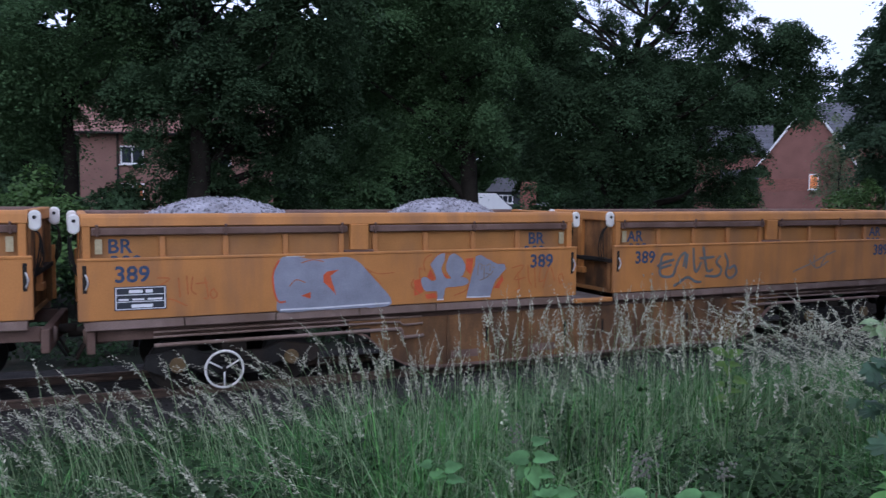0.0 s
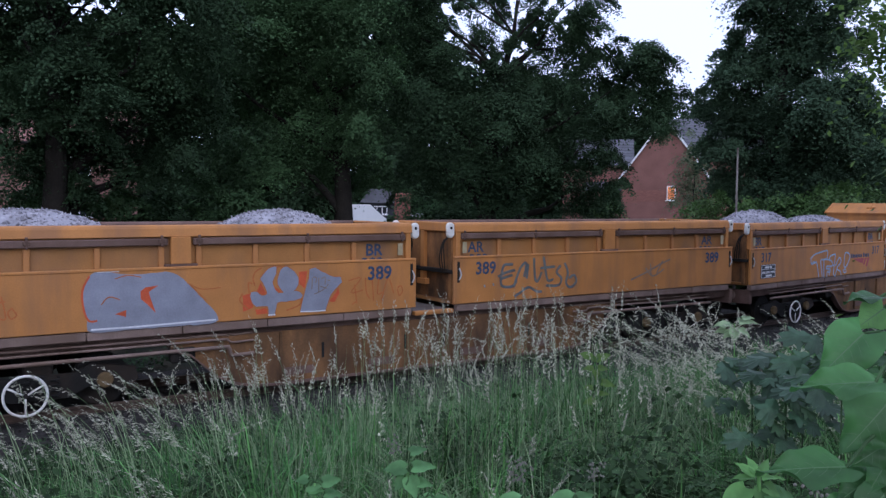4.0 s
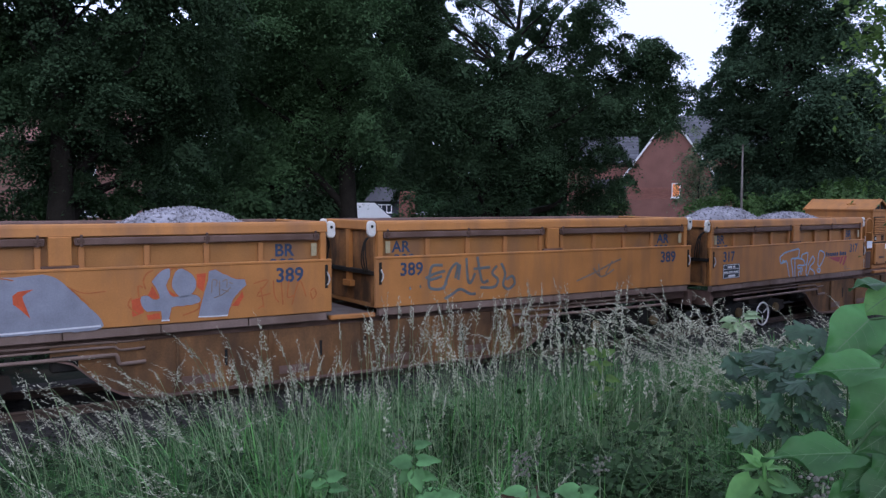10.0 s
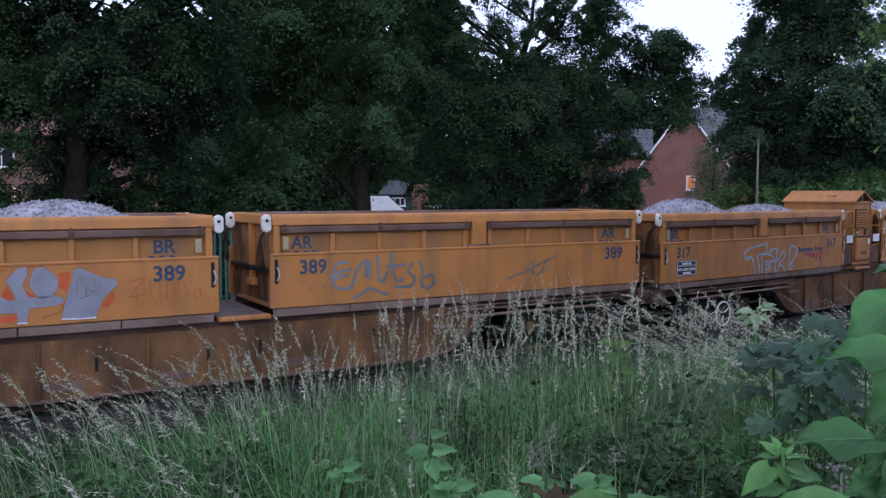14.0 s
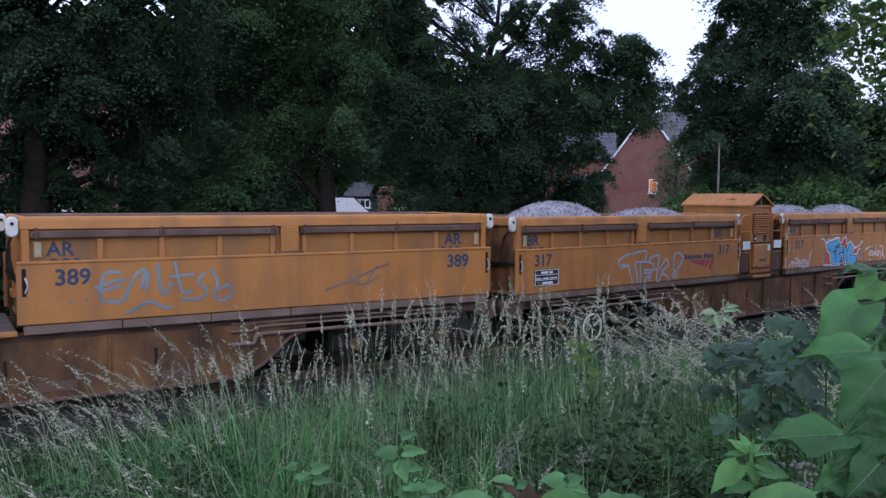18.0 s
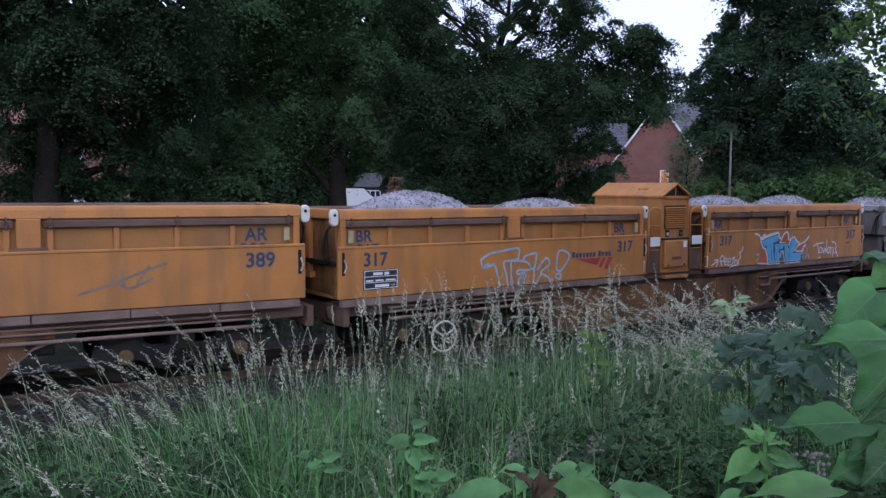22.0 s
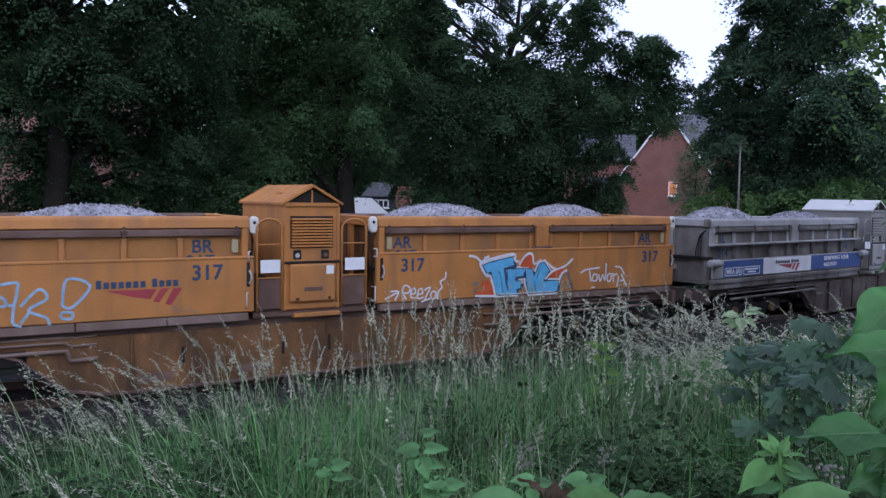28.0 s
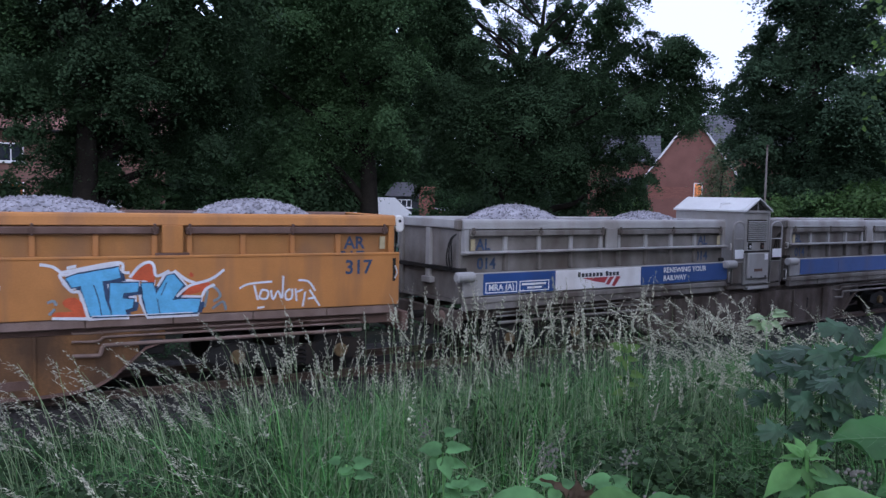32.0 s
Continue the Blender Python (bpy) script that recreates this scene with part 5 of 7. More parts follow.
T0 = masses([(-6.96, 2.63, 1.77), (-6.3, 2.9, 1.58), (-7.13, 1.87, 1.49), (-5.82, 3.25, 1.58), (-6.44, 3.8, 2.23), (-7.61, 2.35, 2.05), (-7.68, 1.32, 1.68), (-6.3, 2.01, 0.93), (-5.54, 2.77, 1.3), (-5.68, 2.14, 0.93), (-6.79, 1.39, 0.93), (-6.45, 1.8, 0.6), (-6.2, 2.05, 0.5)], 27, 1)
tree("roadside_tree", "tall green broadleaf tree with a slim trunk behind the line", at(-6.51, 1.317, 27), 0.28, T0, "leaf_mid", seed=11, group="trees along the line", view_cuts=WOOD_SKY)
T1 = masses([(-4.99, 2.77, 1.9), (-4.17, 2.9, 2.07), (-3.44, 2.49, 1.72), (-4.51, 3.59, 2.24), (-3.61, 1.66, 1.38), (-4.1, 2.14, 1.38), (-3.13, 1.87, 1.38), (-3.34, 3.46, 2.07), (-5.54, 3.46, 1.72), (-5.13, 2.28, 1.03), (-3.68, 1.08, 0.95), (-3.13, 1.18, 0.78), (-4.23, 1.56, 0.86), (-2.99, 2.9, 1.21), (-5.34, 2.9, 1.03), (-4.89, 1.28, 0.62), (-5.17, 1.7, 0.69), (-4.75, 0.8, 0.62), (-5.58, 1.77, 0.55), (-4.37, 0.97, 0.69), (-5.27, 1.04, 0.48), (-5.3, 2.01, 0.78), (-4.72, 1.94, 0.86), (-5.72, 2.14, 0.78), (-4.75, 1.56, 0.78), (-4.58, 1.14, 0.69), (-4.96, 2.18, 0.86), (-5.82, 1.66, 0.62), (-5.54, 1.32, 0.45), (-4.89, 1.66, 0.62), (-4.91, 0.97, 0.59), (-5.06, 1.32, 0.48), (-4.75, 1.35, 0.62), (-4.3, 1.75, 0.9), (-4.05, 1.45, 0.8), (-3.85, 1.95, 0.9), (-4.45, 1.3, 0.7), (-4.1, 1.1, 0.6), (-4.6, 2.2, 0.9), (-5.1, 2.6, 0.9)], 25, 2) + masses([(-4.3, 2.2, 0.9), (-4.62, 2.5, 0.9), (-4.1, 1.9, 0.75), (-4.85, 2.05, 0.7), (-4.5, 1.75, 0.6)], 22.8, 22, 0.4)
tree("roadside_tree", "massive dark broadleaf tree with a thick trunk behind the line", at(-4.717, 0.972, 24.2), 0.44, T1, "leaf_dark", seed=12, group="trees along the line", view_cuts=WOOD_SKY)
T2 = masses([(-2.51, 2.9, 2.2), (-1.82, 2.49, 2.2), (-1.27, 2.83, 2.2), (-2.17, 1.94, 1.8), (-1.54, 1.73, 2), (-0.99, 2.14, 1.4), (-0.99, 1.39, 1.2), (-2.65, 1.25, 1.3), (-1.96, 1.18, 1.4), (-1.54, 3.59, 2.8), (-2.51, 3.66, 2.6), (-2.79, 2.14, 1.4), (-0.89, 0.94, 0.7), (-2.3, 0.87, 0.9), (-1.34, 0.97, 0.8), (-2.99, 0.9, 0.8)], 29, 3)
tree("roadside_tree", "dense broadleaf tree with lighter leaf sprays", at(-1.15, 0.697, 28.6), 0.36, T2, "leaf_mid", seed=13, group="trees along the line", view_cuts=WOOD_SKY)
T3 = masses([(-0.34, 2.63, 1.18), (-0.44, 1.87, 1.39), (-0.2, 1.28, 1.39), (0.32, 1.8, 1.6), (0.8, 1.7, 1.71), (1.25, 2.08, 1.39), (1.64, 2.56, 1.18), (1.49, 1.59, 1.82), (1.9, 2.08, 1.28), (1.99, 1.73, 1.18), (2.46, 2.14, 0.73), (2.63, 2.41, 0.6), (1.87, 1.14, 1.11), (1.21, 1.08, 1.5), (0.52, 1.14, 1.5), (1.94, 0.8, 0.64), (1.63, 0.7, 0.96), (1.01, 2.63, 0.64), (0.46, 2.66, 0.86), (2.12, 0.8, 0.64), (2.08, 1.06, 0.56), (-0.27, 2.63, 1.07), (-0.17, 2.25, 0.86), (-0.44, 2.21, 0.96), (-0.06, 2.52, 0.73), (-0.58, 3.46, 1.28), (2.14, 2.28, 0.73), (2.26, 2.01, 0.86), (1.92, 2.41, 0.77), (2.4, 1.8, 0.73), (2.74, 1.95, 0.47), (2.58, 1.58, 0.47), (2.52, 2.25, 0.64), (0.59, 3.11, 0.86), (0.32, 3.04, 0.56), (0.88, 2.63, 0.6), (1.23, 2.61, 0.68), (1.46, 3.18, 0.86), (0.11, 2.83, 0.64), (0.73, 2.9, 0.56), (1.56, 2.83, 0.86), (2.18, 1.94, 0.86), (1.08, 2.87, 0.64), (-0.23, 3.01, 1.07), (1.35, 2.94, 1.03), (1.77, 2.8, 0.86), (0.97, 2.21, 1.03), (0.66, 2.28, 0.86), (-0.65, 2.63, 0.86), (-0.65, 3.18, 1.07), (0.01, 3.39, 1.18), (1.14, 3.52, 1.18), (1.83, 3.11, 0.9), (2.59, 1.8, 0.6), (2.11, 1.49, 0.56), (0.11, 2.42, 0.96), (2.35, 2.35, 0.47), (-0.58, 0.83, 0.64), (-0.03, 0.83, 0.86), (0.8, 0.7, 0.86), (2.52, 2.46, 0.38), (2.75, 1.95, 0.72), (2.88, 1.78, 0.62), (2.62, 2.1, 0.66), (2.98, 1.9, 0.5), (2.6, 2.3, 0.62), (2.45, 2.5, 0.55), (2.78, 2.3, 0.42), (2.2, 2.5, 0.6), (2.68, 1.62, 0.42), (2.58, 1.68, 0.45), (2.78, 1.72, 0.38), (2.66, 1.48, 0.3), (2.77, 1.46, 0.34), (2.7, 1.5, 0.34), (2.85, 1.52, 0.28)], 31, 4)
tree("oak_tree", "wide oak with a dark trunk and spreading limbs against the sky", at(0.538, 0.697, 31), 0.4, T3, "leaf_dark", per=4200, size=0.098, seed=14, limbs=26, category="tree", group="trees along the line", fork=0.2, view_cuts=OAK_SKY + WOOD_SKY)
T4 = masses([(4.21, 3.52, 2.49), (4.08, 2.87, 1.89), (3.8, 2.28, 1.62), (4.46, 2.42, 2.23), (3.56, 1.73, 1.44), (4.04, 1.73, 2.1), (4.66, 1.73, 2.23), (3.48, 1.28, 1), (3.83, 1.18, 1.83), (4.39, 1.11, 2.1), (4.94, 1.18, 1.83), (5.04, 1.9, 1), (3.5, 0.85, 0.94), (3.77, 0.8, 1.18), (4.8, 0.8, 1.31), (3.61, 2.61, 0.58), (3.53, 2.21, 0.68), (4.25, 0.77, 1.31), (4.7, 2.7, 1.18), (3.3, 1.75, 0.9), (3.25, 1.35, 0.8), (3.42, 2.05, 0.8), (3.5, 2.4, 0.6), (3.85, 3.0, 0.9), (4.98, 2.6, 0.95), (5.02, 2.1, 0.95), (4.92, 3.05, 0.8)], 38, 5)
tree("tall_tree", "tall dense tree with a cone-shaped bluish crown", at(4.145, 0.697, 38), 0.35, T4, "leaf_blue", per=3000, size=0.145, seed=15, group="trees along the line", sub=9)
T5 = masses([(5.56, 1.32, 2.22), (6.3, 1.7, 2.2), (5.7, 0.83, 1.59), (6.39, 1.32, 2.86), (5.35, 1.56, 0.95), (5.75, 1.55, 1.7), (6.04, 0.77, 1.9), (6.9, 2.63, 2.86)], 46, 6)
tree("roadside_tree", "dark broadleaf tree at the far bend of the line", at(5.903, 0.697, 46), 0.3, T5, "leaf_dark", per=1600, size=0.22, seed=16, group="trees along the line")
# seen twigs, plus large masses far right added unseen to darken the bend
T6 = masses([(5.27, 2.71, 0.22), (5.14, 2.87, 0.12), (5.3, 2.18, 0.15), (5.21, 2.49, 0.12), (5.6, 2.77, 0.3), (5.85, 2.28, 0.5), (6.18, 2.9, 0.99), (6.32, 3.66, 1.16), (5.95, 3.5, 0.6), (5.32, 2.39, 0.18), (6.73, 2.21, 0.83), (7.7, 3.04, 1.79), (9.08, 2.63, 2.12), (10.46, 3.46, 2.48), (8.39, 4.77, 2.51), (10.11, 2.01, 2.34), (8.04, 1.8, 1.45), (11.14, 5.11, 2.87)], 12, 7, 0.6)
# tree added out of view on the near bank to shade the bend
T7 = [((x, y, z), r) for x, y, z, r in ((12.5, 5.5, 2.5, 1.5), (13.5, 5.8, 4.6, 1.9), (14.6, 7.0, 2.4, 1.6), (16.4, 7.6, 4.4, 2.0), (18.6, 8.6, 2.6, 1.8), (18.0, 7.6, 6.2, 2.2), (14.8, 5.8, 7.0, 2.1), (21.5, 9.0, 4.0, 2.2), (12.0, 4.4, 5.8, 1.7), (16.4, 6.4, 8.6, 1.8), (21.0, 8.6, 7.2, 2.2))]
tree("trackside_tree", "added tree out of view on the near bank that shades the bend", (15.5, 6.5), 0.25, T7, "leaf_mid", per=520, size=0.34, seed=18, group="trees along the line")
tree("overhanging_tree", "fresh green tree whose twigs overhang the line", at(7.697, 0.697, 13), 0.16, T6, "leaf_lime", per=1200, size=0.1, seed=17, group="trees along the line", sub=60)
# farther wood that closes the gaps between the trunks
FAR = []
rng_far = random.Random(5)
for k in range(60):
    h = -9.0 + 0.3 * k
    top = 24 if h < -0.1 else 15 if h < 1.7 else 11 if 2.6 < h < 3.7 else 9
    for z in range(2, top, 3):
        c = at(h + rng_far.uniform(-0.15, 0.15), 0, 80 + rng_far.uniform(-5, 5))
        FAR.append(((c.x, c.y, z + rng_far.uniform(-1.0, 1.0) + (1.0 if h > 1.8 else 0.0)), rng_far.uniform(2.2, 3.2)))
tagged(part("distant_woodland", leaf_cloud("distant_woodland", FAR, "leaf_dark", 260, 0.6, 31, view_cuts=WOOD_SKY + OAK_SKY)), "dark woodland beyond the houses", "woodland", kind="stuff")
# hedge and bushes along the fence
BUSHES = [(-330,330,50,25,"leaf_dark"), (-220,345,55,24,"leaf_bush"), (-150,370,45,23,"leaf_dark"), (-60,350,25,26,"leaf_dark"), (20,345,40,26,"leaf_mid"), (62,328,44,26,"leaf_dark"), (140,350,45,27,"leaf_dark"), (230,340,40,26,"leaf_mid"), (330,345,40,27,"leaf_dark"), (430,350,40,27,"leaf_mid"), (520,345,40,28,"leaf_dark"), (565,355,25,28,"leaf_dark"), (770,362,28,36,"leaf_mid"), (835,360,30,36,"leaf_dark"), (920,355,35,36,"leaf_dark"), (1010,362,32,36,"leaf_dark"), (1085,362,28,36,"leaf_bush"), (1265,358,28,36,"leaf_bush"), (1330,352,34,35,"leaf_bush"), (1400,358,34,35,"leaf_mid"), (1460,345,36,34,"leaf_bush"), (1530,350,38,34,"leaf_bush"), (1600,345,45,34,"leaf_bush")]
for k, (x, y, r, d, m) in enumerate(BUSHES):
    rr = r / 1450 * d * 1.3
    c = at((x - 784) / 145, (441 - y) / 145, d)
    rnd = random.Random(k)
    g = ground_z(c.x, c.y)
    lumps = []
    z = c.z
    while z > g + 0.3:
        for _ in range(3):
            lumps.append(((c.x + rnd.uniform(-1, 1) * rr * 1.3, c.y + rnd.uniform(-1, 1) * rr, z - rnd.uniform(0, 0.3)), rr * rnd.uniform(0.55, 0.9)))
        z -= rr * 0.9
    tree("bush", "bushy bright green shrub beside the fence" if m == "leaf_bush" else "dark green shrub beside the fence", (c.x, c.y), 0.05, lumps, m, per=1500, size=0.14, seed=60 + k, category="bush", limbs=6, group="bushes along the fence")
SH = masses([(3.11, 1.04, 0.93), (3.02, 0.8, 1.08), (3.23, 0.8, 0.93), (2.97, 0.63, 1), (3.18, 0.59, 1), (3.08, 1.21, 0.57), (3.0, 1.1, 0.85), (3.14, 1.3, 0.75), (2.95, 0.9, 0.9), (3.08, 1.42, 0.45), (3.2, 1.05, 0.9)], 52, 8)
tree("shrub", "airy grey-green shrub before the brick gable", at(3.09, 0.628, 52), 0.08, SH, "leaf_grey", per=700, size=0.14, seed=90, category="shrub", limbs=6)


# ---- houses behind the trees ----
def window(parent, x, z, w, h, y, panes=2, material="glass", bar=False):
    win = part("window", blocks([(x - w / 2, x + w / 2, y - 0.05, y + 0.03, z, z + 0.07), (x - w / 2, x + w / 2, y - 0.05, y + 0.03, z + h - 0.07, z + h), (x - w / 2, x - w / 2 + 0.07, y - 0.05, y + 0.03, z + 0.07, z + h - 0.07), (x + w / 2 - 0.07, x + w / 2, y - 0.05, y + 0.03, z + 0.07, z + h - 0.07)]
                            + [(x - w / 2 + w * i / panes - 0.03, x - w / 2 + w * i / panes + 0.03, y - 0.045, y + 0.02, z + 0.07, z + h - 0.07) for i in range(1, panes)]
                            + ([(x - w / 2 + 0.07, x + w / 2 - 0.07, y - 0.04, y + 0.02, z + h * 0.6, z + h * 0.6 + 0.05)] if bar else []), "upvc", 0.008, "window"), parent, "white-framed window")
    part("pane", block(x - w / 2 + 0.05, x + w / 2 - 0.05, y - 0.012, y - 0.002, z + 0.05, z + h - 0.05, material, 0.001, "pane"), win)
    part("sill", block(x - w / 2 - 0.08, x + w / 2 + 0.08, y - 0.13, y - 0.002, z - 0.07, z - 0.003, "upvc", 0.01, "sill"), win)
    return win


def slope(x0, x1, ya, za, yb, zb, material, n=10):
    """Roof slope from the eaves (ya, za) to the ridge (yb, zb) in lapped courses."""
    out = []
    for i in range(n):
        a, b = i / n, (i + 1.12) / n
        pa, pb = Vector((0, ya + (yb - ya) * a, za + (zb - za) * a + 0.05)), Vector((0, ya + (yb - ya) * b, za + (zb - za) * b + 0.02))
        out.append([(x0, pa.y, pa.z - 0.05), (x1, pa.y, pa.z - 0.05), (x1, pb.y, pb.z - 0.05), (x0, pb.y, pb.z - 0.05), (x0, pa.y, pa.z), (x1, pa.y, pa.z), (x1, pb.y, pb.z), (x0, pb.y, pb.z)])
    return out


def course_mesh(c, material):
    return mesh_of("roof_course", c, [(0, 3, 2, 1), (4, 5, 6, 7), (0, 1, 5, 4), (1, 2, 6, 5), (2, 3, 7, 6), (3, 0, 4, 7)], material)


def facing(h, v, d, turn=0.0):
    c = at(h, v, d)
    return c, pose(c.x, c.y, ground_z(c.x, c.y) - 0.05, 0, 0, math.degrees(math.atan2(-c.x, c.y)) + turn)


def gable_house():
    c, m = facing(2.717, 0, 62, 4)
    h = thing("brick_house", "red brick house with a white-edged gable and slate roofs", "house", at=m)
    g = m.translation.z
    e, r = 5.2 - g, 9.45 - g
    wall = prism([(-3.0, 0), (3.0, 0), (3.0, e), (0, r), (-3.0, e)], 0, 9.0, "mortar", "wall")
    wl = part("wall", wall, h, "red brick gable wall")
    brick = block(-0.105, 0.105, -0.012, 0.004, -0.03, 0.03, "brick", 0.003, "brick")
    rnd = random.Random(9)
    for k in range(280):
        part("brick", brick, wl, at=pose(-2.85 + 0.23 * (k % 25) + (0.115 if (k // 25) % 2 else 0), -0.002, e - 1.0 - 0.076 * (k // 25)))
    for s in (-1, 1):
        rf = part("roof", prism([(0, r + 0.12), (s * 3.3, e - 0.2), (s * 3.3, e - 0.32), (0, r)], -0.15, 9.1, "slate", "roof"), h, "dark slate roof")
        part("barge_board", prism([(0, r + 0.14), (s * 3.32, e - 0.2), (s * 3.32, e - 0.42), (0, r - 0.1)], -0.22, -0.152, "upvc", "barge_board"), h, "white barge board")
    window(h, 0.5, 3.5 - g, 0.62, 1.05, -0.002, 1, "lit_pane")
    back = part("rear_wing", prism([(1.2, 0), (7.5, 0), (7.5, 7.0 - g), (1.2, 7.0 - g)], 5.5, 12.0, "mortar", "rear_wing"), h)
    for i, crs in enumerate(slope(0.8, 7.9, 5.2, 6.9 - g, 8.6, 10.2 - g, "slate", 11)):
        part("roof_course", course_mesh(crs, "slate"), back)
    left = part("side_wing", prism([(-7.5, 0), (-2.6, 0), (-2.6, 6.3 - g), (-7.5, 6.3 - g)], 4.0, 9.5, "mortar", "side_wing"), h)
    for i, crs in enumerate(slope(-7.9, -2.0, 3.7, 6.2 - g, 6.6, 8.4 - g, "slate", 9)):
        part("roof_course", course_mesh(crs, "slate"), left)
    porch = part("porch", prism([(-5.5, 0), (-3.1, 0), (-3.1, 4.2 - g), (-5.5, 4.2 - g)], 2.2, 4.0, "render", "porch"), h)
    part("porch_roof", prism([(-5.8, 4.15 - g), (-2.9, 4.15 - g), (-3.0, 4.9 - g), (-5.6, 4.9 - g)], 1.9, 4.2, "slate", "porch_roof"), h)


def tile_house():
    c, m = facing(-5.028, 0, 46, -3)
    h = thing("tiled_house", "pinkish brick house with a terracotta roof behind trees", "house", at=m)
    g = m.translation.z
    part("wall", prism([(-4.6, 0), (5.2, 0), (5.2, 6.05 - g), (-4.6, 6.05 - g)], 0, 7.5, "render", "wall"), h)
    roof = part("roof_base", prism([(-5.0, 6.0 - g), (5.6, 6.0 - g), (5.6, 6.06 - g), (-5.0, 6.06 - g)], -0.4, 7.9, "upvc", "roof_base"), h)
    for crs in slope(-5.0, 5.6, -0.45, 6.05 - g, 3.7, 8.3 - g, "tile", 11):
        part("roof_course", course_mesh(crs, "tile"), roof)
    part("gutter", tube([(-5.0, -0.5, 6.02 - g), (5.6, -0.5, 6.02 - g)], 0.07, "dark", 8, "gutter"), h)
    part("drainpipe", tube([(-2.75, -0.08, 0), (-2.75, -0.08, 6.0 - g)], 0.06, "dark", 8, "drainpipe"), h)
    for z, mt in ((4.45, "glass"), (2.35, "curtain")):
        window(h, -2.05, z - g, 1.15, 0.95 if z > 4 else 1.1, -0.002, 2, mt)
        window(h, 2.4, z - g, 1.15, 0.95 if z > 4 else 1.1, -0.002, 2, "glass")


def lane_house():
    c, m = facing(-0.579, 0, 62, 0)
    h = thing("cottage", "small dark cottage with white windows and a brick bay", "house", at=m)
    g = m.translation.z
    part("wall", prism([(-2.2, 0), (0.1, 0), (0.1, 3.2 - g), (-2.2, 3.2 - g)], 0, 5, "plate_black", "wall"), h)
    part("roof", prism([(-2.5, 3.15 - g), (0.2, 3.15 - g), (-0.1, 4.2 - g), (-1.7, 4.2 - g)], -0.3, 5.2, "slate", "roof"), h)
    part("brick_bay", prism([(0.12, 0), (1.3, 0), (1.3, 3.75 - g), (0.12, 3.75 - g)], -0.4, 2, "brick", "brick_bay"), h)
    part("brick_bay_cap", block(0.02, 1.4, -0.5, 2.1, 3.75 - g, 3.9 - g, "brick", 0.02, "brick_bay_cap"), h)
    window(h, -1.2, 2.3 - g, 1.55, 0.62, -0.002, 4)
    part("lean_to_roof", prism([(1.32, 2.15 - g), (3.6, 2.15 - g), (3.6, 2.27 - g), (1.32, 2.4 - g)], -1.6, 0.4, "galv", "lean_to_roof"), h)
    part("lean_to_wall", prism([(1.4, 0), (3.5, 0), (3.5, 2.14 - g), (1.4, 2.14 - g)], -1.5, 0.3, "render", "lean_to_wall"), h)


def white_van():
    c, m = facing(-0.993, 0, 54, 0)
    v = thing("white_van", "white panel van parked in the lane", "van", at=m)
    g = m.translation.z
    k = 3.05 - g
    part("body", prism([(-0.75, 0.35), (1.9, 0.35), (1.9, k - 1.0), (1.55, k - 0.75), (0.75, k), (-0.7, k), (-0.75, k - 0.2)], 0, 1.9, "upvc", "body"), v)
    part("windscreen", prism([(0.85, k - 0.1), (1.5, k - 0.72), (1.55, k - 0.7), (0.9, k - 0.06)], 0.1, 1.8, "glass", "windscreen"), v)
    for x in (-0.2, 1.35):
        part("wheel", disc(0.35, 0.2, "dark", 20, "wheel"), v, at=pose(x, -0.02, 0.36))


M["lit_pane"] = mat("lamplit_window_pane", (0.5, 0.2, 0.08), 0.3, 0, 0.3, 3, 20, 0.0)
M["lit_pane"].node_tree.nodes["Principled BSDF"].inputs["Emission Color"].default_value = (1.0, 0.36, 0.13, 1)
M["lit_pane"].node_tree.nodes["Principled BSDF"].inputs["Emission Strength"].default_value = 0.55
M["curtain"] = mat("orange_curtain_behind_glass", (0.45, 0.17, 0.07), 0.25, 0, 0.3, 3, 20, 0.0)
gable_house()
tile_house()
lane_house()
white_van()
pole_at = at(3.621, 0.662, 33)
mast = thing("lamp_post", "slim grey lamp post beyond the bushes", "lamp post", at=Matrix.Translation((pole_at.x, pole_at.y, ground_z(pole_at.x, pole_at.y) - 0.1)))
part("post", tube([(0, 0, 0), (0, 0, 2.0), (0, 0, 5.8)], 0.05, "grey_dirty", 8, "post", taper=[0.06, 0.05, 0.03]), mast)
part("post_cap", block(-0.04, 0.04, -0.04, 0.04, 5.8, 5.86, "grey_dirty", 0.02, "post_cap"), mast)
# steel fence behind the train
fence = thing("palisade_fence", "grey-green steel palisade fence along the lane", "fence")
pale = prism([(-0.032, 0), (0.032, 0), (0.032, 2.2), (0, 2.36), (-0.032, 2.2)], -0.012, 0.012, "fence_green", "pale")
for k in range(90):
    x = 3 + 0.15 * k
    y = line_y(x) + 8.0
    part("pale", pale, fence, at=pose(x, y, ground_z(x, y) - 0.02, 0, 0, line_turn(x)))
for z in (0.5, 1.8):
    pts = [(x, line_y(x) + 8.05, ground_z(x, line_y(x) + 8.0) + z) for x in [3 + 0.5 * k for k in range(27)]]
    part("fence_rail", tube(pts, 0.03, "fence_green", 6, "fence_rail"), fence)


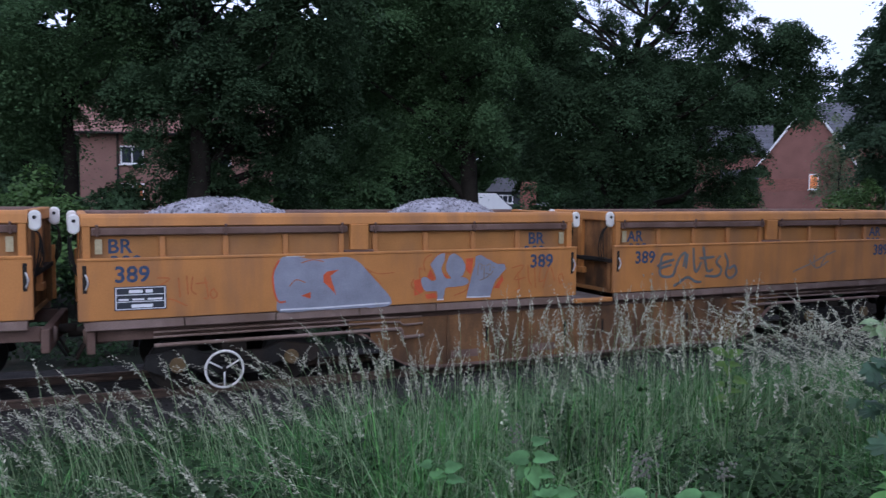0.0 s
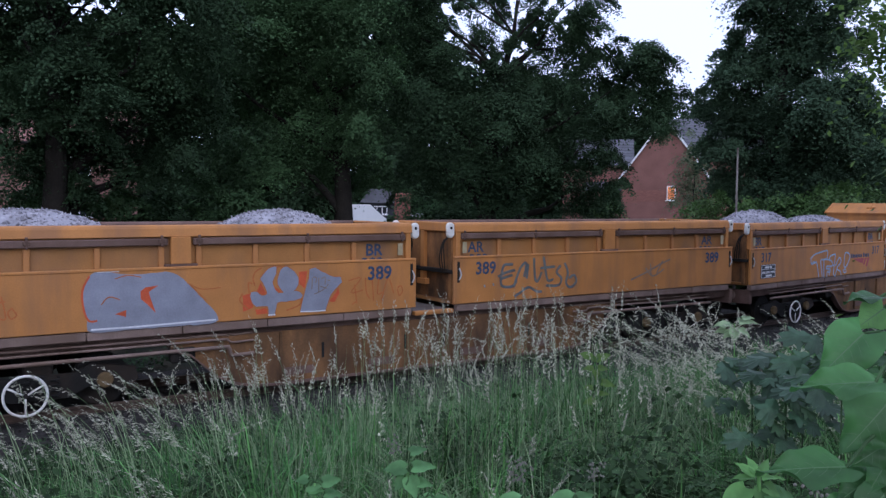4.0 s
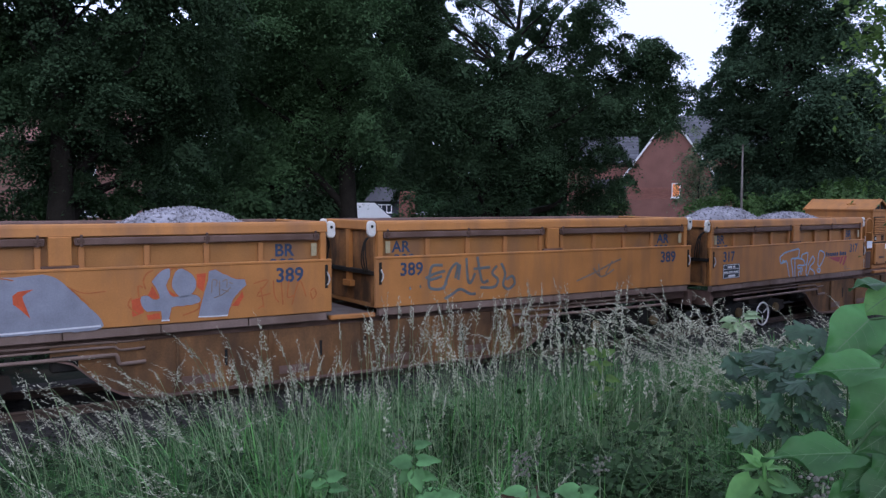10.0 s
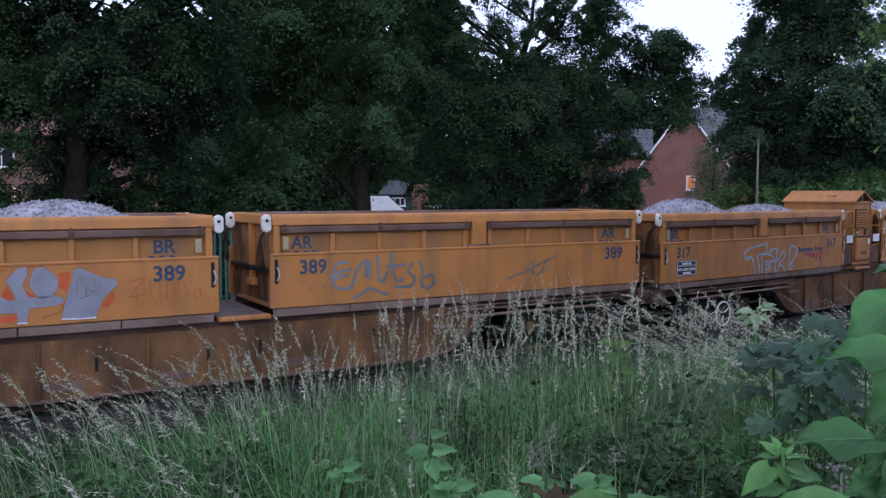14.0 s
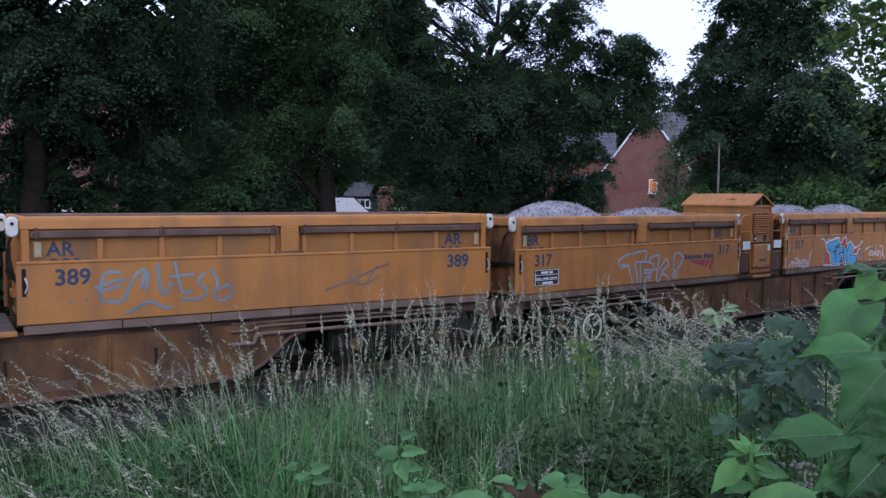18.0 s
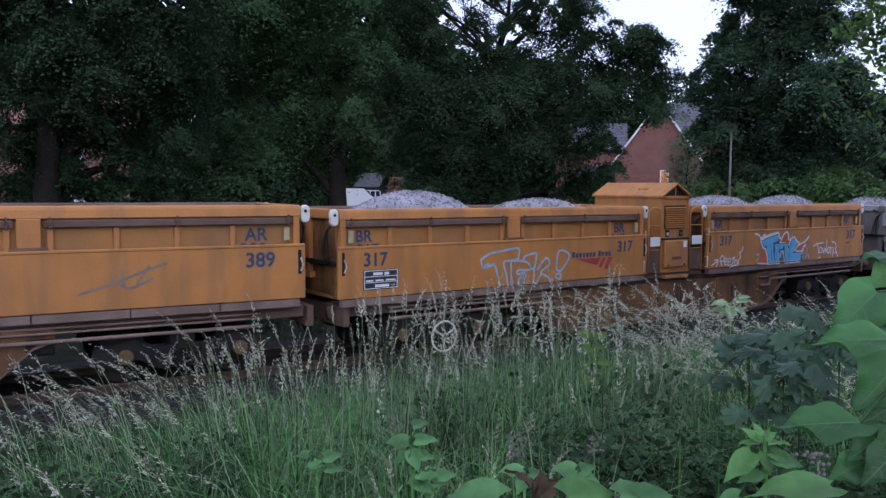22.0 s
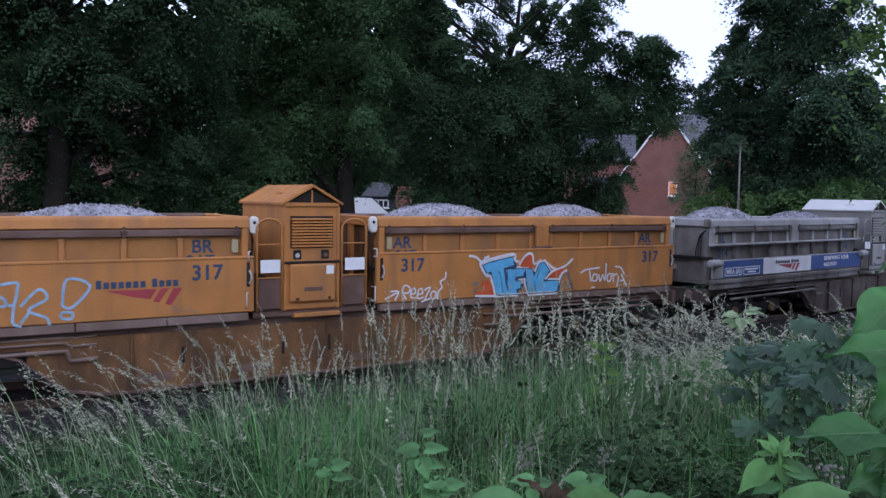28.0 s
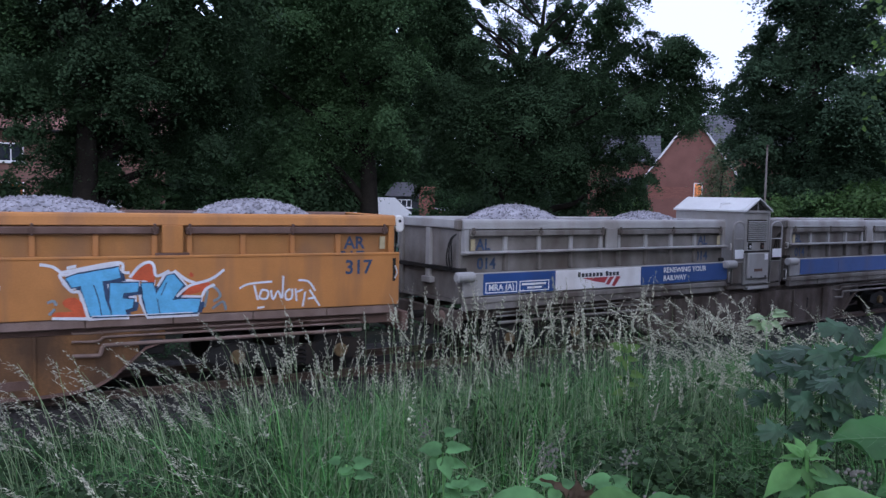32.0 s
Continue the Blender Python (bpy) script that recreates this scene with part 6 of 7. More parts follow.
# ---- the grassy bank before the camera ----
def card_mesh(name, v, quads, tris, material):
    """A mesh from an array of corners, four-cornered and three-cornered faces."""
    me = bpy.data.meshes.new(name)
    me.vertices.add(len(v))
    me.vertices.foreach_set("co", np.ascontiguousarray(v, dtype=np.float32).ravel())
    q, t = quads.reshape(-1), tris.reshape(-1)
    me.loops.add(len(q) + len(t))
    me.loops.foreach_set("vertex_index", np.concatenate([q, t]).astype(np.int32))
    nq, nt = len(q) // 4, len(t) // 3
    me.polygons.add(nq + nt)
    me.polygons.foreach_set("loop_start", np.concatenate([np.arange(nq) * 4, len(q) + np.arange(nt) * 3]).astype(np.int32))
    me.polygons.foreach_set("loop_total", np.concatenate([np.full(nq, 4), np.full(nt, 3)]).astype(np.int32))
    me.update()
    me.validate()
    me.materials.append(M[material])
    return me


def scatter(rng, n, r0, r1, b0, b1, power=1.0):
    """Places over the bank: bearing b0 to b1 degrees to the right, r0 to r1 metres off."""
    b = np.radians(rng.uniform(b0, b1, n))
    r = (r0 ** power + (r1 ** power - r0 ** power) * rng.uniform(0, 1, n)) ** (1 / power)
    x, y = r * np.sin(b), r * np.cos(b)
    z = np.array([ground_z(a, c) for a, c in zip(x, y)])
    return np.stack([x, y, z], 1)


def keep_clear(p):
    """Leaves the ballast shoulder free."""
    edge = np.array([line_y(x) for x in p[:, 0]]) - 2.6
    return p[p[:, 1] < edge]


def blades(p, rng, low, high, width, lean, material, name):
    n = len(p)
    h = rng.uniform(low, high, n) * np.array([0.95 + 0.5 * noise.noise((q[0] * 1.6, q[1] * 1.6, 3.0)) for q in p])
    a = rng.uniform(0, 2 * np.pi, n)
    d = np.stack([np.cos(a), np.sin(a), 0 * a], 1)
    s = np.stack([-np.sin(a), np.cos(a), 0 * a], 1) * (rng.uniform(0.7, 1.3, n) * width)[:, None]
    tilt = np.minimum(1.5, np.abs(rng.normal(0.3, lean, n)) + (rng.uniform(0, 1, n) < 0.3) * rng.uniform(0.3, 0.8, n))
    v = np.empty((n, 7, 3))
    for i, f in enumerate((0.0, 0.4, 0.75)):
        c = p + d * (h * tilt * f ** 1.25)[:, None] + np.array([0, 0, 1.0]) * (h * (f - 0.25 * tilt * f ** 2))[:, None]
        w = (1.0, 0.85, 0.55)[i]
        v[:, 2 * i], v[:, 2 * i + 1] = c - s * w, c + s * w
    v[:, 6] = p + d * (h * tilt * 1.15)[:, None] + np.array([0, 0, 1.0]) * (h * (1 - 0.42 * tilt))[:, None]
    k = np.arange(n)[:, None] * 7
    quads = np.concatenate([k + np.array([0, 1, 3, 2]), k + np.array([2, 3, 5, 4])], 0)
    return card_mesh(name, v.reshape(-1, 3), quads, k + np.array([4, 5, 6]), material)


def plumes(p, rng, low, high):
    """Tall stalks that nod under loose one-sided panicles, swayed by the wind."""
    stalk_v, stalk_q, head_v, head_q = [], [], [], []
    for q in p:
        h = rng.uniform(low, high)
        a = rng.normal(math.pi, 0.9) if q[0] < 1.6 or q[0] > 4 else rng.uniform(0, 2 * math.pi)
        upright = 1.2 < q[0] < 3.6
        bend = abs(rng.normal(0.07, 0.07)) if upright else abs(rng.normal(0.16, 0.13)) + (0.1 if q[0] < 1.6 else 0.22 if q[0] > 3.6 else 0.0)
        d = np.array([math.cos(a), math.sin(a) * 0.7, 0])
        pts = [q + d * h * bend * f ** 2.2 + np.array([0, 0, h * (f - 0.35 * bend * f ** 3)]) for f in np.linspace(0, 1, 7)]
        w = np.array([0.0026, 0.0017, 0])
        k = len(stalk_v)
        for i, c in enumerate(pts):
            stalk_v += [c - w * (1.2 - 0.13 * i), c + w * (1.2 - 0.13 * i)]
        stalk_q += [(k + 2 * i, k + 2 * i + 1, k + 2 * i + 3, k + 2 * i + 2) for i in range(6)]
        L = rng.uniform(0.14, 0.27)
        axis = pts[-1] - pts[-2]
        axis /= np.linalg.norm(axis)
        nod = (d * rng.uniform(0.3, 0.9) + np.array([0, 0, -rng.uniform(0.05, 0.45)])) * (0.35 if upright else 1.0)
        side = np.cross(axis, d + rng.normal(0, 0.3, 3))
        side /= np.linalg.norm(side) + 1e-9
        full = rng.uniform(0.5, 1.3)
        for i in range(int(rng.uniform(11, 17))):
            f = (i + rng.uniform(0, 0.8)) / 15
            c = pts[-1] + axis * L * (f - 0.45) + nod * L * f * f * 0.7
            out = side * (1 if i % 2 else -1) * rng.uniform(0.3, 1.0) + nod * 0.8 + axis * 0.7 + rng.normal(0, 0.25, 3)
            out /= np.linalg.norm(out)
            reach = (0.034 * (1 - 0.8 * f) + 0.008) * full * (0.5 if upright else 0.8)
            for g in np.linspace(0.2, 1.0, max(2, int(7 * (1.1 - f)))):
                e = c + out * reach * g + rng.normal(0, 0.003, 3) + np.array([0, 0, -0.25]) * reach * g * g
                u = out * 0.6 + axis * 0.7 + nod * 0.5 + rng.normal(0, 0.2, 3)
                u *= rng.uniform(0.006, 0.011) / np.linalg.norm(u)
                t = np.cross(u, rng.normal(0, 1, 3))
                t *= 0.0022 / (np.linalg.norm(t) + 1e-9)
                k = len(head_v)
                head_v += [e - u, e + t, e + u, e - t]
                head_q.append((k, k + 1, k + 2, k + 3))
    return (card_mesh("grass_stalks", np.array(stalk_v), np.array(stalk_q), np.zeros((0, 3)), "stalk"), card_mesh("seed_heads", np.array(head_v), np.array(head_q), np.zeros((0, 3)), "straw"))


def clumped(p, rng):
    """Tufts with dark gaps between them."""
    keep = np.array([0.72 + 2.4 * noise.noise((q[0] * 2.4, q[1] * 2.4, 9.0)) - 1.15 * min(1.0, max(0.0, (1.15 - q[0]) / 0.8)) - (0.9 if q[0] > 0.82 * q[1] else 0.0) for q in p])
    return p[rng.uniform(0, 1, len(p)) < np.clip(keep, 0.03, 1)]


def thin_left(p, rng):
    """The bank is bare and steep towards the line on the left."""
    far = (p[:, 1] > 6.2 + 0.35 * np.maximum(p[:, 0], -2)) & (p[:, 0] < 4.5)
    return p[~(far & (rng.uniform(0, 1, len(p)) < 0.35))]


rng = np.random.default_rng(21)
p = thin_left(clumped(keep_clear(scatter(rng, 34000, 2.2, 8.0, -14, 62, 1.75)), rng), rng)
tagged(part("meadow_grass", blades(p, rng, 0.25, 0.85, 0.005, 0.8, "grass", "meadow_grass")), "rank green meadow grass on the railway bank", "grass", kind="stuff")
p = thin_left(keep_clear(scatter(rng, 20000, 2.2, 7.0, -14, 62, 1.6)), rng)
p = clumped(p, rng)
tagged(part("short_grass", blades(p, rng, 0.1, 0.34, 0.0036, 1.0, "grass", "short_grass")), "short tangled grass under the taller stems", "grass", kind="stuff")
p = keep_clear(scatter(rng, 19000, 6.5, 12.5, -14, 62, 1.5))
tagged(part("bank_grass", blades(p, rng, 0.25, 0.6, 0.006, 0.6, "grass", "bank_grass")), "grass at the foot of the railway bank", "grass", kind="stuff")
p = thin_left(keep_clear(scatter(rng, 9000, 2.8, 7.5, -14, 62, 1.7)), rng)
p = np.concatenate([clumped(p, rng), scatter(rng, 1900, 3.8, 6.6, 16, 44, 1.5)])
tagged(part("fine_grass", blades(p, rng, 0.45, 1.0, 0.0026, 0.9, "stalk", "fine_grass")), "thin pale green grass leaves among the meadow", "grass", kind="stuff")
p = thin_left(clumped(keep_clear(scatter(rng, 3000, 2.4, 6.5, -14, 58, 1.6)), rng), rng)
tagged(part("arching_grass", blades(p, rng, 0.5, 0.95, 0.0062, 1.2, "blade", "arching_grass")), "long bright blades arching over the meadow", "grass", kind="stuff")
p = np.concatenate([keep_clear(scatter(rng, 300, 4.2, 6.8, -14, 60, 1.5)), scatter(rng, 260, 4.4, 7.2, 22, 50, 1.2), scatter(rng, 260, 4.4, 8.2, -14, 18, 1.2), scatter(rng, 230, 4.8, 7.0, 42, 57, 1.2)])
p = p[(p[:, 0] > 0.9) | (p[:, 0] < -0.2) | (rng.uniform(0, 1, len(p)) < 0.7)]
stalks, heads = plumes(p, rng, 0.72, 1.25)
low_p = np.concatenate([scatter(rng, 34, 3.1, 4.8, 4, 37, 1.3), scatter(rng, 40, 2.9, 4.4, -14, 8, 1.3)])
low_stalks, low_heads = plumes(low_p, rng, 0.4, 0.8)
tagged(part("low_stalks", low_stalks), "short stalks of seeding grass near the camera", "grass", kind="stuff")
tagged(part("low_seed_heads", low_heads), "loose pale seed heads low in the grass", "grass", kind="stuff")
tagged(part("grass_stalks", stalks), "tall pale stalks of seeding grass", "grass", kind="stuff")
tagged(part("seed_heads", heads), "feathery greyish seed heads of tall grass", "grass", kind="stuff")

# the bank goes on behind and to both sides of the camera
a, r = rng.uniform(0, 2 * np.pi, 24000), rng.uniform(0, 1, 24000) ** 0.6 * 40 + 1.0
p = np.stack([r * np.sin(a), r * np.cos(a) * 0.5 - 1.0], 1)
p = p[(p[:, 1] < 9) & ((np.degrees(np.arctan2(p[:, 0], p[:, 1])) > 62) | (np.degrees(np.arctan2(p[:, 0], p[:, 1])) < -14)) & (np.hypot(p[:, 0], p[:, 1]) > 0.9)]
p = keep_clear(np.concatenate([p, np.array([[ground_z(x, y)] for x, y in p])], 1))
tagged(part("rough_grass", blades(p, rng, 0.2, 0.55, 0.008, 0.5, "grass", "rough_grass")), "rough grass along the top of the bank", "grass", kind="stuff")


def broad_leaf(length, width, material, curl=0.25, fold=0.22, heart=0.25, name="leaf", wave=0.055):
    """A leaf along +x with a folded midrib; heart: how far the base lobes reach back."""
    nu, nv = 18, 5
    verts, faces = [], []
    for i in range(nu + 1):
        u = i / nu
        half = width / 2 * math.sin(math.pi * min(1.0, u * 0.93 + 0.07) ** 0.62) * (1 - 0.45 * max(0.0, u - 0.45)) * (1.0 if u < 0.97 else 0.4)
        for j in range(-nv, nv + 1):
            v = j / nv
            back = heart * length * abs(v) ** 1.6 * max(0.0, 1 - 3.2 * u)
            x = u * length - back
            y = v * half
            z = -curl * length * u * u + fold * abs(y) + wave * length * (0.6 * math.sin(u * 7 + v * 2) + 0.45 * math.sin(u * 15 + v * 3 + 1)) * abs(v) ** 1.4 + 0.011 * length * math.cos(u * 34 - abs(v) * 7) * abs(v) * (1.2 - abs(v))
            verts.append((x, y, z))
    w = 2 * nv + 1
    for i in range(nu):
        faces += [(i * w + j, i * w + j + 1, (i + 1) * w + j + 1, (i + 1) * w + j) for j in range(2 * nv)]
    return mesh_of(name, verts, faces, material, True)


def leaf_veins(length, width, curl, fold):
    """The midrib and side veins of a broad leaf, a hair above its face."""
    verts, faces = [], []
    def line(pts, w):
        k = len(verts)
        for i, (x, y) in enumerate(pts):
            z = -curl * length * (x / length) ** 2 + fold * abs(y) + 0.03 * length * math.sin(x / length * 7) * abs(y) / (width / 2) + 0.0012
            f = w * (1 - 0.7 * i / (len(pts) - 1))
            verts.extend([(x, y - f, z), (x, y + f, z)])
        faces.extend((k + 2 * i, k + 2 * i + 1, k + 2 * i + 3, k + 2 * i + 2) for i in range(len(pts) - 1))
    line([(length * u / 10, 0.0) for u in range(10)], 0.0012)
    for u in (0.05, 0.2, 0.35, 0.5, 0.65):
        for s in (-1, 1):
            line([(length * (u + 0.2 * f ** 1.3), s * width * 0.36 * f * (1 - u * 0.55)) for f in (0, 0.35, 0.7, 1.0)], 0.0005)
    return mesh_of("vein", verts, faces, "vein")


def palm_leaf(size, material):
    """A five-lobed leaf with toothed edges, its stalk end at the origin, along +x."""
    outline = []
    for k, (a, r) in enumerate(((-128, 0.42), (-100, 0.3), (-72, 0.72), (-58, 0.6), (-48, 0.44), (-32, 0.74), (-22, 0.84), (-10, 0.72), (0, 1.0))):
        outline.append((a, r))
    full = outline + [(-a, r) for a, r in outline[-2::-1]]
    c = Vector((0.3 * size, 0, 0.0))
    verts = [tuple(c + Vector((0, 0, 0.02 * size)))]
    for a, r in full:
        q = Vector((math.cos(radians(a)), math.sin(radians(a)), 0)) * r * size * 0.62
        verts.append(tuple(c + q + Vector((0, 0, -0.18 * r * r * size))))
    verts.append((0, 0, 0))
    n = len(full)
    faces = [(0, i, i + 1) for i in range(1, n)] + [(0, n, n + 1), (0, n + 1, 1)]
    return mesh_of("leaf", verts, faces, material)


def show_leaf(parent, base, mesh, angle, tilt, roll=0.0, stem_to=None, name="leaf"):
    """A leaf from base whose tip points at angle in the view's plane (0 right, 90 up); tilt: its face turns up to the sky."""
    right, up, back = VIEW @ Vector((1, 0, 0)), VIEW @ Vector((0, 1, 0)), VIEW @ Vector((0, 0, 1))
    a, t = radians(angle), radians(tilt)
    face = (back * math.cos(t) + up * math.sin(t)).normalized()
    tip = right * math.cos(a) + up * math.sin(a)
    tip = (tip - face * tip.dot(face)).normalized()
    side = face.cross(tip)
    m = Matrix((tip, side, face)).transposed().to_4x4() @ pose(0, 0, 0, roll)
    m.translation = base - parent.matrix_basis.translation
    leaf = part(name, mesh, parent, at=m)
    if stem_to is not None:
        e, w = Vector(stem_to) - parent.matrix_basis.translation, m.translation
        part("stem", tube(smooth_line([tuple(w), tuple(w.lerp(e, 0.5) + Vector((0, 0, 0.02))), tuple(e)], 3), 0.0022, "leaf_mid", 6, "stem"), parent)
    return leaf


# broad-leaved climber close to the camera; d, then the way its tip points
foot = at(5.352, -3.028, 1.35)
climber = thing("climbing_plant", "broad heart-leaved climbing plant close to the camera", "plant", at=Matrix.Translation((foot.x, foot.y, ground_z(foot.x, foot.y))))
SHAPES = [(0.096, 0.076, 0.1, 0.16, 0.25), (0.116, 0.055, 0.06, 0.3, 0.2), (0.055, 0.05, 0.15, 0.14, 0.22), (0.1, 0.1, 0.12, 0.1, 0.28), (0.118, 0.066, 0.06, 0.16, 0.12), (0.072, 0.06, 0.12, 0.14, 0.22)]
BIG = [broad_leaf(a, b, "leaf_big", c, f, h, wave=0.12) for a, b, c, f, h in SHAPES] + [broad_leaf(0.056, 0.05, "leaf_fresh", 0.12, 0.14, 0.22, wave=0.08)]
VEINS = [leaf_veins(a, b, c, f) for a, b, c, f, h in SHAPES] + [leaf_veins(0.05, 0.05, 0.12, 0.14)]
stem_line = [at(5.628, -6.614, 1.42), at(5.628, -3.855, 1.4), at(5.697, -2.89, 1.38), at(5.628, -2.062, 1.36), at(5.662, -1.234, 1.38), at(5.628, -0.683, 1.4), at(5.697, -0.2, 1.42)]
part("main_stem", tube(smooth_line([tuple(q - climber.matrix_basis.translation) for q in stem_line], 4), 0.006, "leaf_fresh", 8, "main_stem"), climber)
LEAVES = [(1530, 572, 1.3, 0, 222, 26, 12), (1550, 658, 1.24, 1, 189, 70, -16), (1567, 528, 1.36, 6, 214, 20, 10), (1560, 508, 1.36, 2, 186, 80, 0), (1576, 690, 1.28, 3, 226, 12, 8), (1578, 762, 1.3, 5, 214, 32, -10),
          (1498, 808, 1.18, 4, 181, 38, 22), (1545, 826, 1.32, 5, 216, 35, 10), (1566, 858, 1.3, 5, 222, 25, 10), (1576, 790, 1.34, 5, 236, 40, 0), (1566, 652, 1.36, 2, 230, 30, 0), (1505, 878, 1.3, 2, 208, 38, 0), (1552, 610, 1.4, 2, 200, 60, 0)]
for x, y, d, k, angle, tilt, roll in LEAVES:
    q = at((x - 784) / 145, (441 - y) / 145, d)
    near = min(stem_line, key=lambda s: (s - q).length)
    leaf = show_leaf(climber, q, BIG[k], angle, tilt, roll, near)
    part("vein", VEINS[k], leaf)
# upright sprig with pointed leaves
foot = at(3.869, -3.166, 1.75)
sprig = thing("leafy_sprig", "upright sprig with fresh pointed green leaves", "plant", at=Matrix.Translation((foot.x, foot.y, ground_z(foot.x, foot.y))))
SP = [broad_leaf(0.088, 0.048, "leaf_fresh", 0.15, 0.2, 0.1), broad_leaf(0.05, 0.02, "leaf_fresh", 0.1, 0.3, 0.05), broad_leaf(0.045, 0.03, "leaf_fresh", 0.15, 0.15, 0.15), broad_leaf(0.058, 0.04, "leaf_soft", 0.15, 0.15, 0.2), broad_leaf(0.135, 0.075, "leaf_fresh", 0.12, 0.12, 0.12)]
part("main_stem", tube(smooth_line([tuple(q - sprig.matrix_basis.translation) for q in (at(3.87, -5.924, 1.75), at(3.87, -3.9, 1.75), at(3.88, -3.1, 1.75), at(3.86, -2.6, 1.75))], 4), 0.004, "leaf_fresh", 8, "main_stem"), sprig)
for x, y, k, angle, tilt, roll in ((1322,838,0,222,25,20), (1334,820,1,178,70,0), (1350,820,1,3,70,0), (1342,816,1,100,40,0), (1347,838,2,272,25,20), (1356,836,2,-30,30,-10), (1364,846,3,-22,40,0), (1336,868,3,215,45,0), (1347,815,1,60,40,0), (1338,816,1,130,40,0), (1300,915,3,200,40,0), (1376,880,3,-40,35,0)):
    show_leaf(sprig, at((x - 784) / 145, (429 - y) / 145, 1.75), SP[k], angle, tilt, roll, at(3.869, -2.959, 1.75) if y > 845 else None)
show_leaf(sprig, at(4.62, -3.28, 1.36), SP[4], 184, 66, 8, at(4.9, -4.2, 1.4))
# low leaves before the camera
foot = at(1.214, -3.166, 1.6)
low_leaves = thing("low_leaves", "broad leaves and a dry brown leaf low before the camera", "plant", at=Matrix.Translation((foot.x, foot.y, ground_z(foot.x, foot.y))))
DEAD = [broad_leaf(0.085, 0.034, "leaf_dead", 0.4, 0.7, 0.1, wave=0.14), broad_leaf(0.06, 0.03, "leaf_dead", 0.5, 0.5, 0.1, wave=0.16)]
LOW = [broad_leaf(0.11, 0.088, "leaf_soft", 0.15, 0.12, 0.25), broad_leaf(0.1, 0.085, "leaf_fresh", 0.15, 0.12, 0.25), broad_leaf(0.07, 0.06, "leaf_soft", 0.15, 0.12, 0.25)]
base_q = at(1.214, -5.234, 1.6)
for x, y, mesh, heading, pitch, roll in ((868,930,LOW[0],172,42,10), (992,928,LOW[1],12,45,0), (930,938,DEAD[0],66,20,30), (925,915,DEAD[1],110,30,60), (945,925,DEAD[1],40,25,20), (880,960,LOW[2],200,50,0), (1085,925,LOW[2],20,50,0), (1120,930,LOW[2],10,45,0)):
    show_leaf(low_leaves, at((x - 784) / 145, (441 - y) / 145, 1.6), mesh, heading, pitch, roll, base_q)


def clump(name, label, x, y, d, rows, meshes, category="plant", stem="leaf_fresh", group=""):
    """A small plant with leaves fitted to the view position (x, y): rows of dx, dy, mesh, heading, pitch."""
    c = at((x - 784) / 145, (441 - y) / 145, d)
    t = thing(name, label, category, group, at=Matrix.Translation((c.x, c.y, ground_z(c.x, c.y) - 0.02)))
    root = Vector((c.x, c.y, t.matrix_basis.translation.z))
    tip = Vector((c.x, c.y, c.z))
    part("main_stem", tube([tuple(q - root) for q in (root, root.lerp(tip, 0.5) + Vector((0.02, 0, 0)), tip)], 0.004, stem, 6, "main_stem"), t)
    for dx, dy, k, heading, pitch in rows:
        q = at((x + dx - 784) / 145, (441 - y - dy) / 145, d)
        show_leaf(t, q, meshes[k], heading, pitch, 0, tip if abs(dx) + abs(dy) > 12 else None)
    return t


PL = [broad_leaf(0.13, 0.075, "leaf_pale", 0.15, 0.15, 0.05), broad_leaf(0.09, 0.052, "leaf_pale", 0.12, 0.15, 0.05)]
LM = [broad_leaf(0.095, 0.062, "leaf_lime", 0.12, 0.15, 0.05), broad_leaf(0.07, 0.046, "leaf_lime", 0.1, 0.15, 0.05)]
OV = [broad_leaf(0.082, 0.058, "leaf_soft", 0.1, 0.1, 0.1), broad_leaf(0.06, 0.044, "leaf_soft", 0.1, 0.12, 0.1)]
clump("bramble_sprig", "bramble sprig with pale rounded leaves in the grass", 725, 824, 2.7, ((-4, -6, 0, 182, 48), (8, -8, 0, 6, 58), (-6, 10, 1, 240, 35), (2, 8, 0, 285, 30), (4, -34, 1, 30, 55), (14, 18, 1, -20, 50)), OV, group="bramble sprigs")
clump("bramble_sprig", "low bramble sprig with rounded leaves", 925, 872, 2.45, ((-2, 0, 0, 180, 66), (8, 6, 1, 5, 60), (0, 14, 1, 250, 40)), OV, group="bramble sprigs")
clump("bramble_sprig", "low bramble sprig with rounded leaves", 1018, 872, 2.45, ((0, 0, 0, 172, 50), (4, 2, 1, 20, 35), (8, 8, 1, -30, 40), (-2, 14, 1, 250, 45)), OV, group="bramble sprigs")
clump("bramble_sprig", "small yellowish green sprig among seeding grass", 1058, 640, 5.3, ((-4, 4, 1, 190, 40), (4, 4, 1, -10, 40), (0, -6, 1, 80, 40), (0, 8, 1, 270, 30), (-4, 40, 1, 170, 50), (6, 50, 1, 0, 50), (-6, -14, 0, 150, 40), (5, -12, 0, 30, 40), (0, 62, 0, 200, 50), (10, 30, 0, -20, 40)), LM, group="bramble sprigs")
clump("bramble_sprig", "pale sprig standing over the nettles", 1304, 567, 5.6, ((-6, 0, 0, 190, 65), (8, -4, 0, 8, 60), (0, 6, 0, 260, 40), (-6, 12, 1, 230, 40), (10, 8, 1, 300, 40), (14, -10, 1, 20, 60), (-14, 10, 1, 200, 50)), PL, group="bramble sprigs")
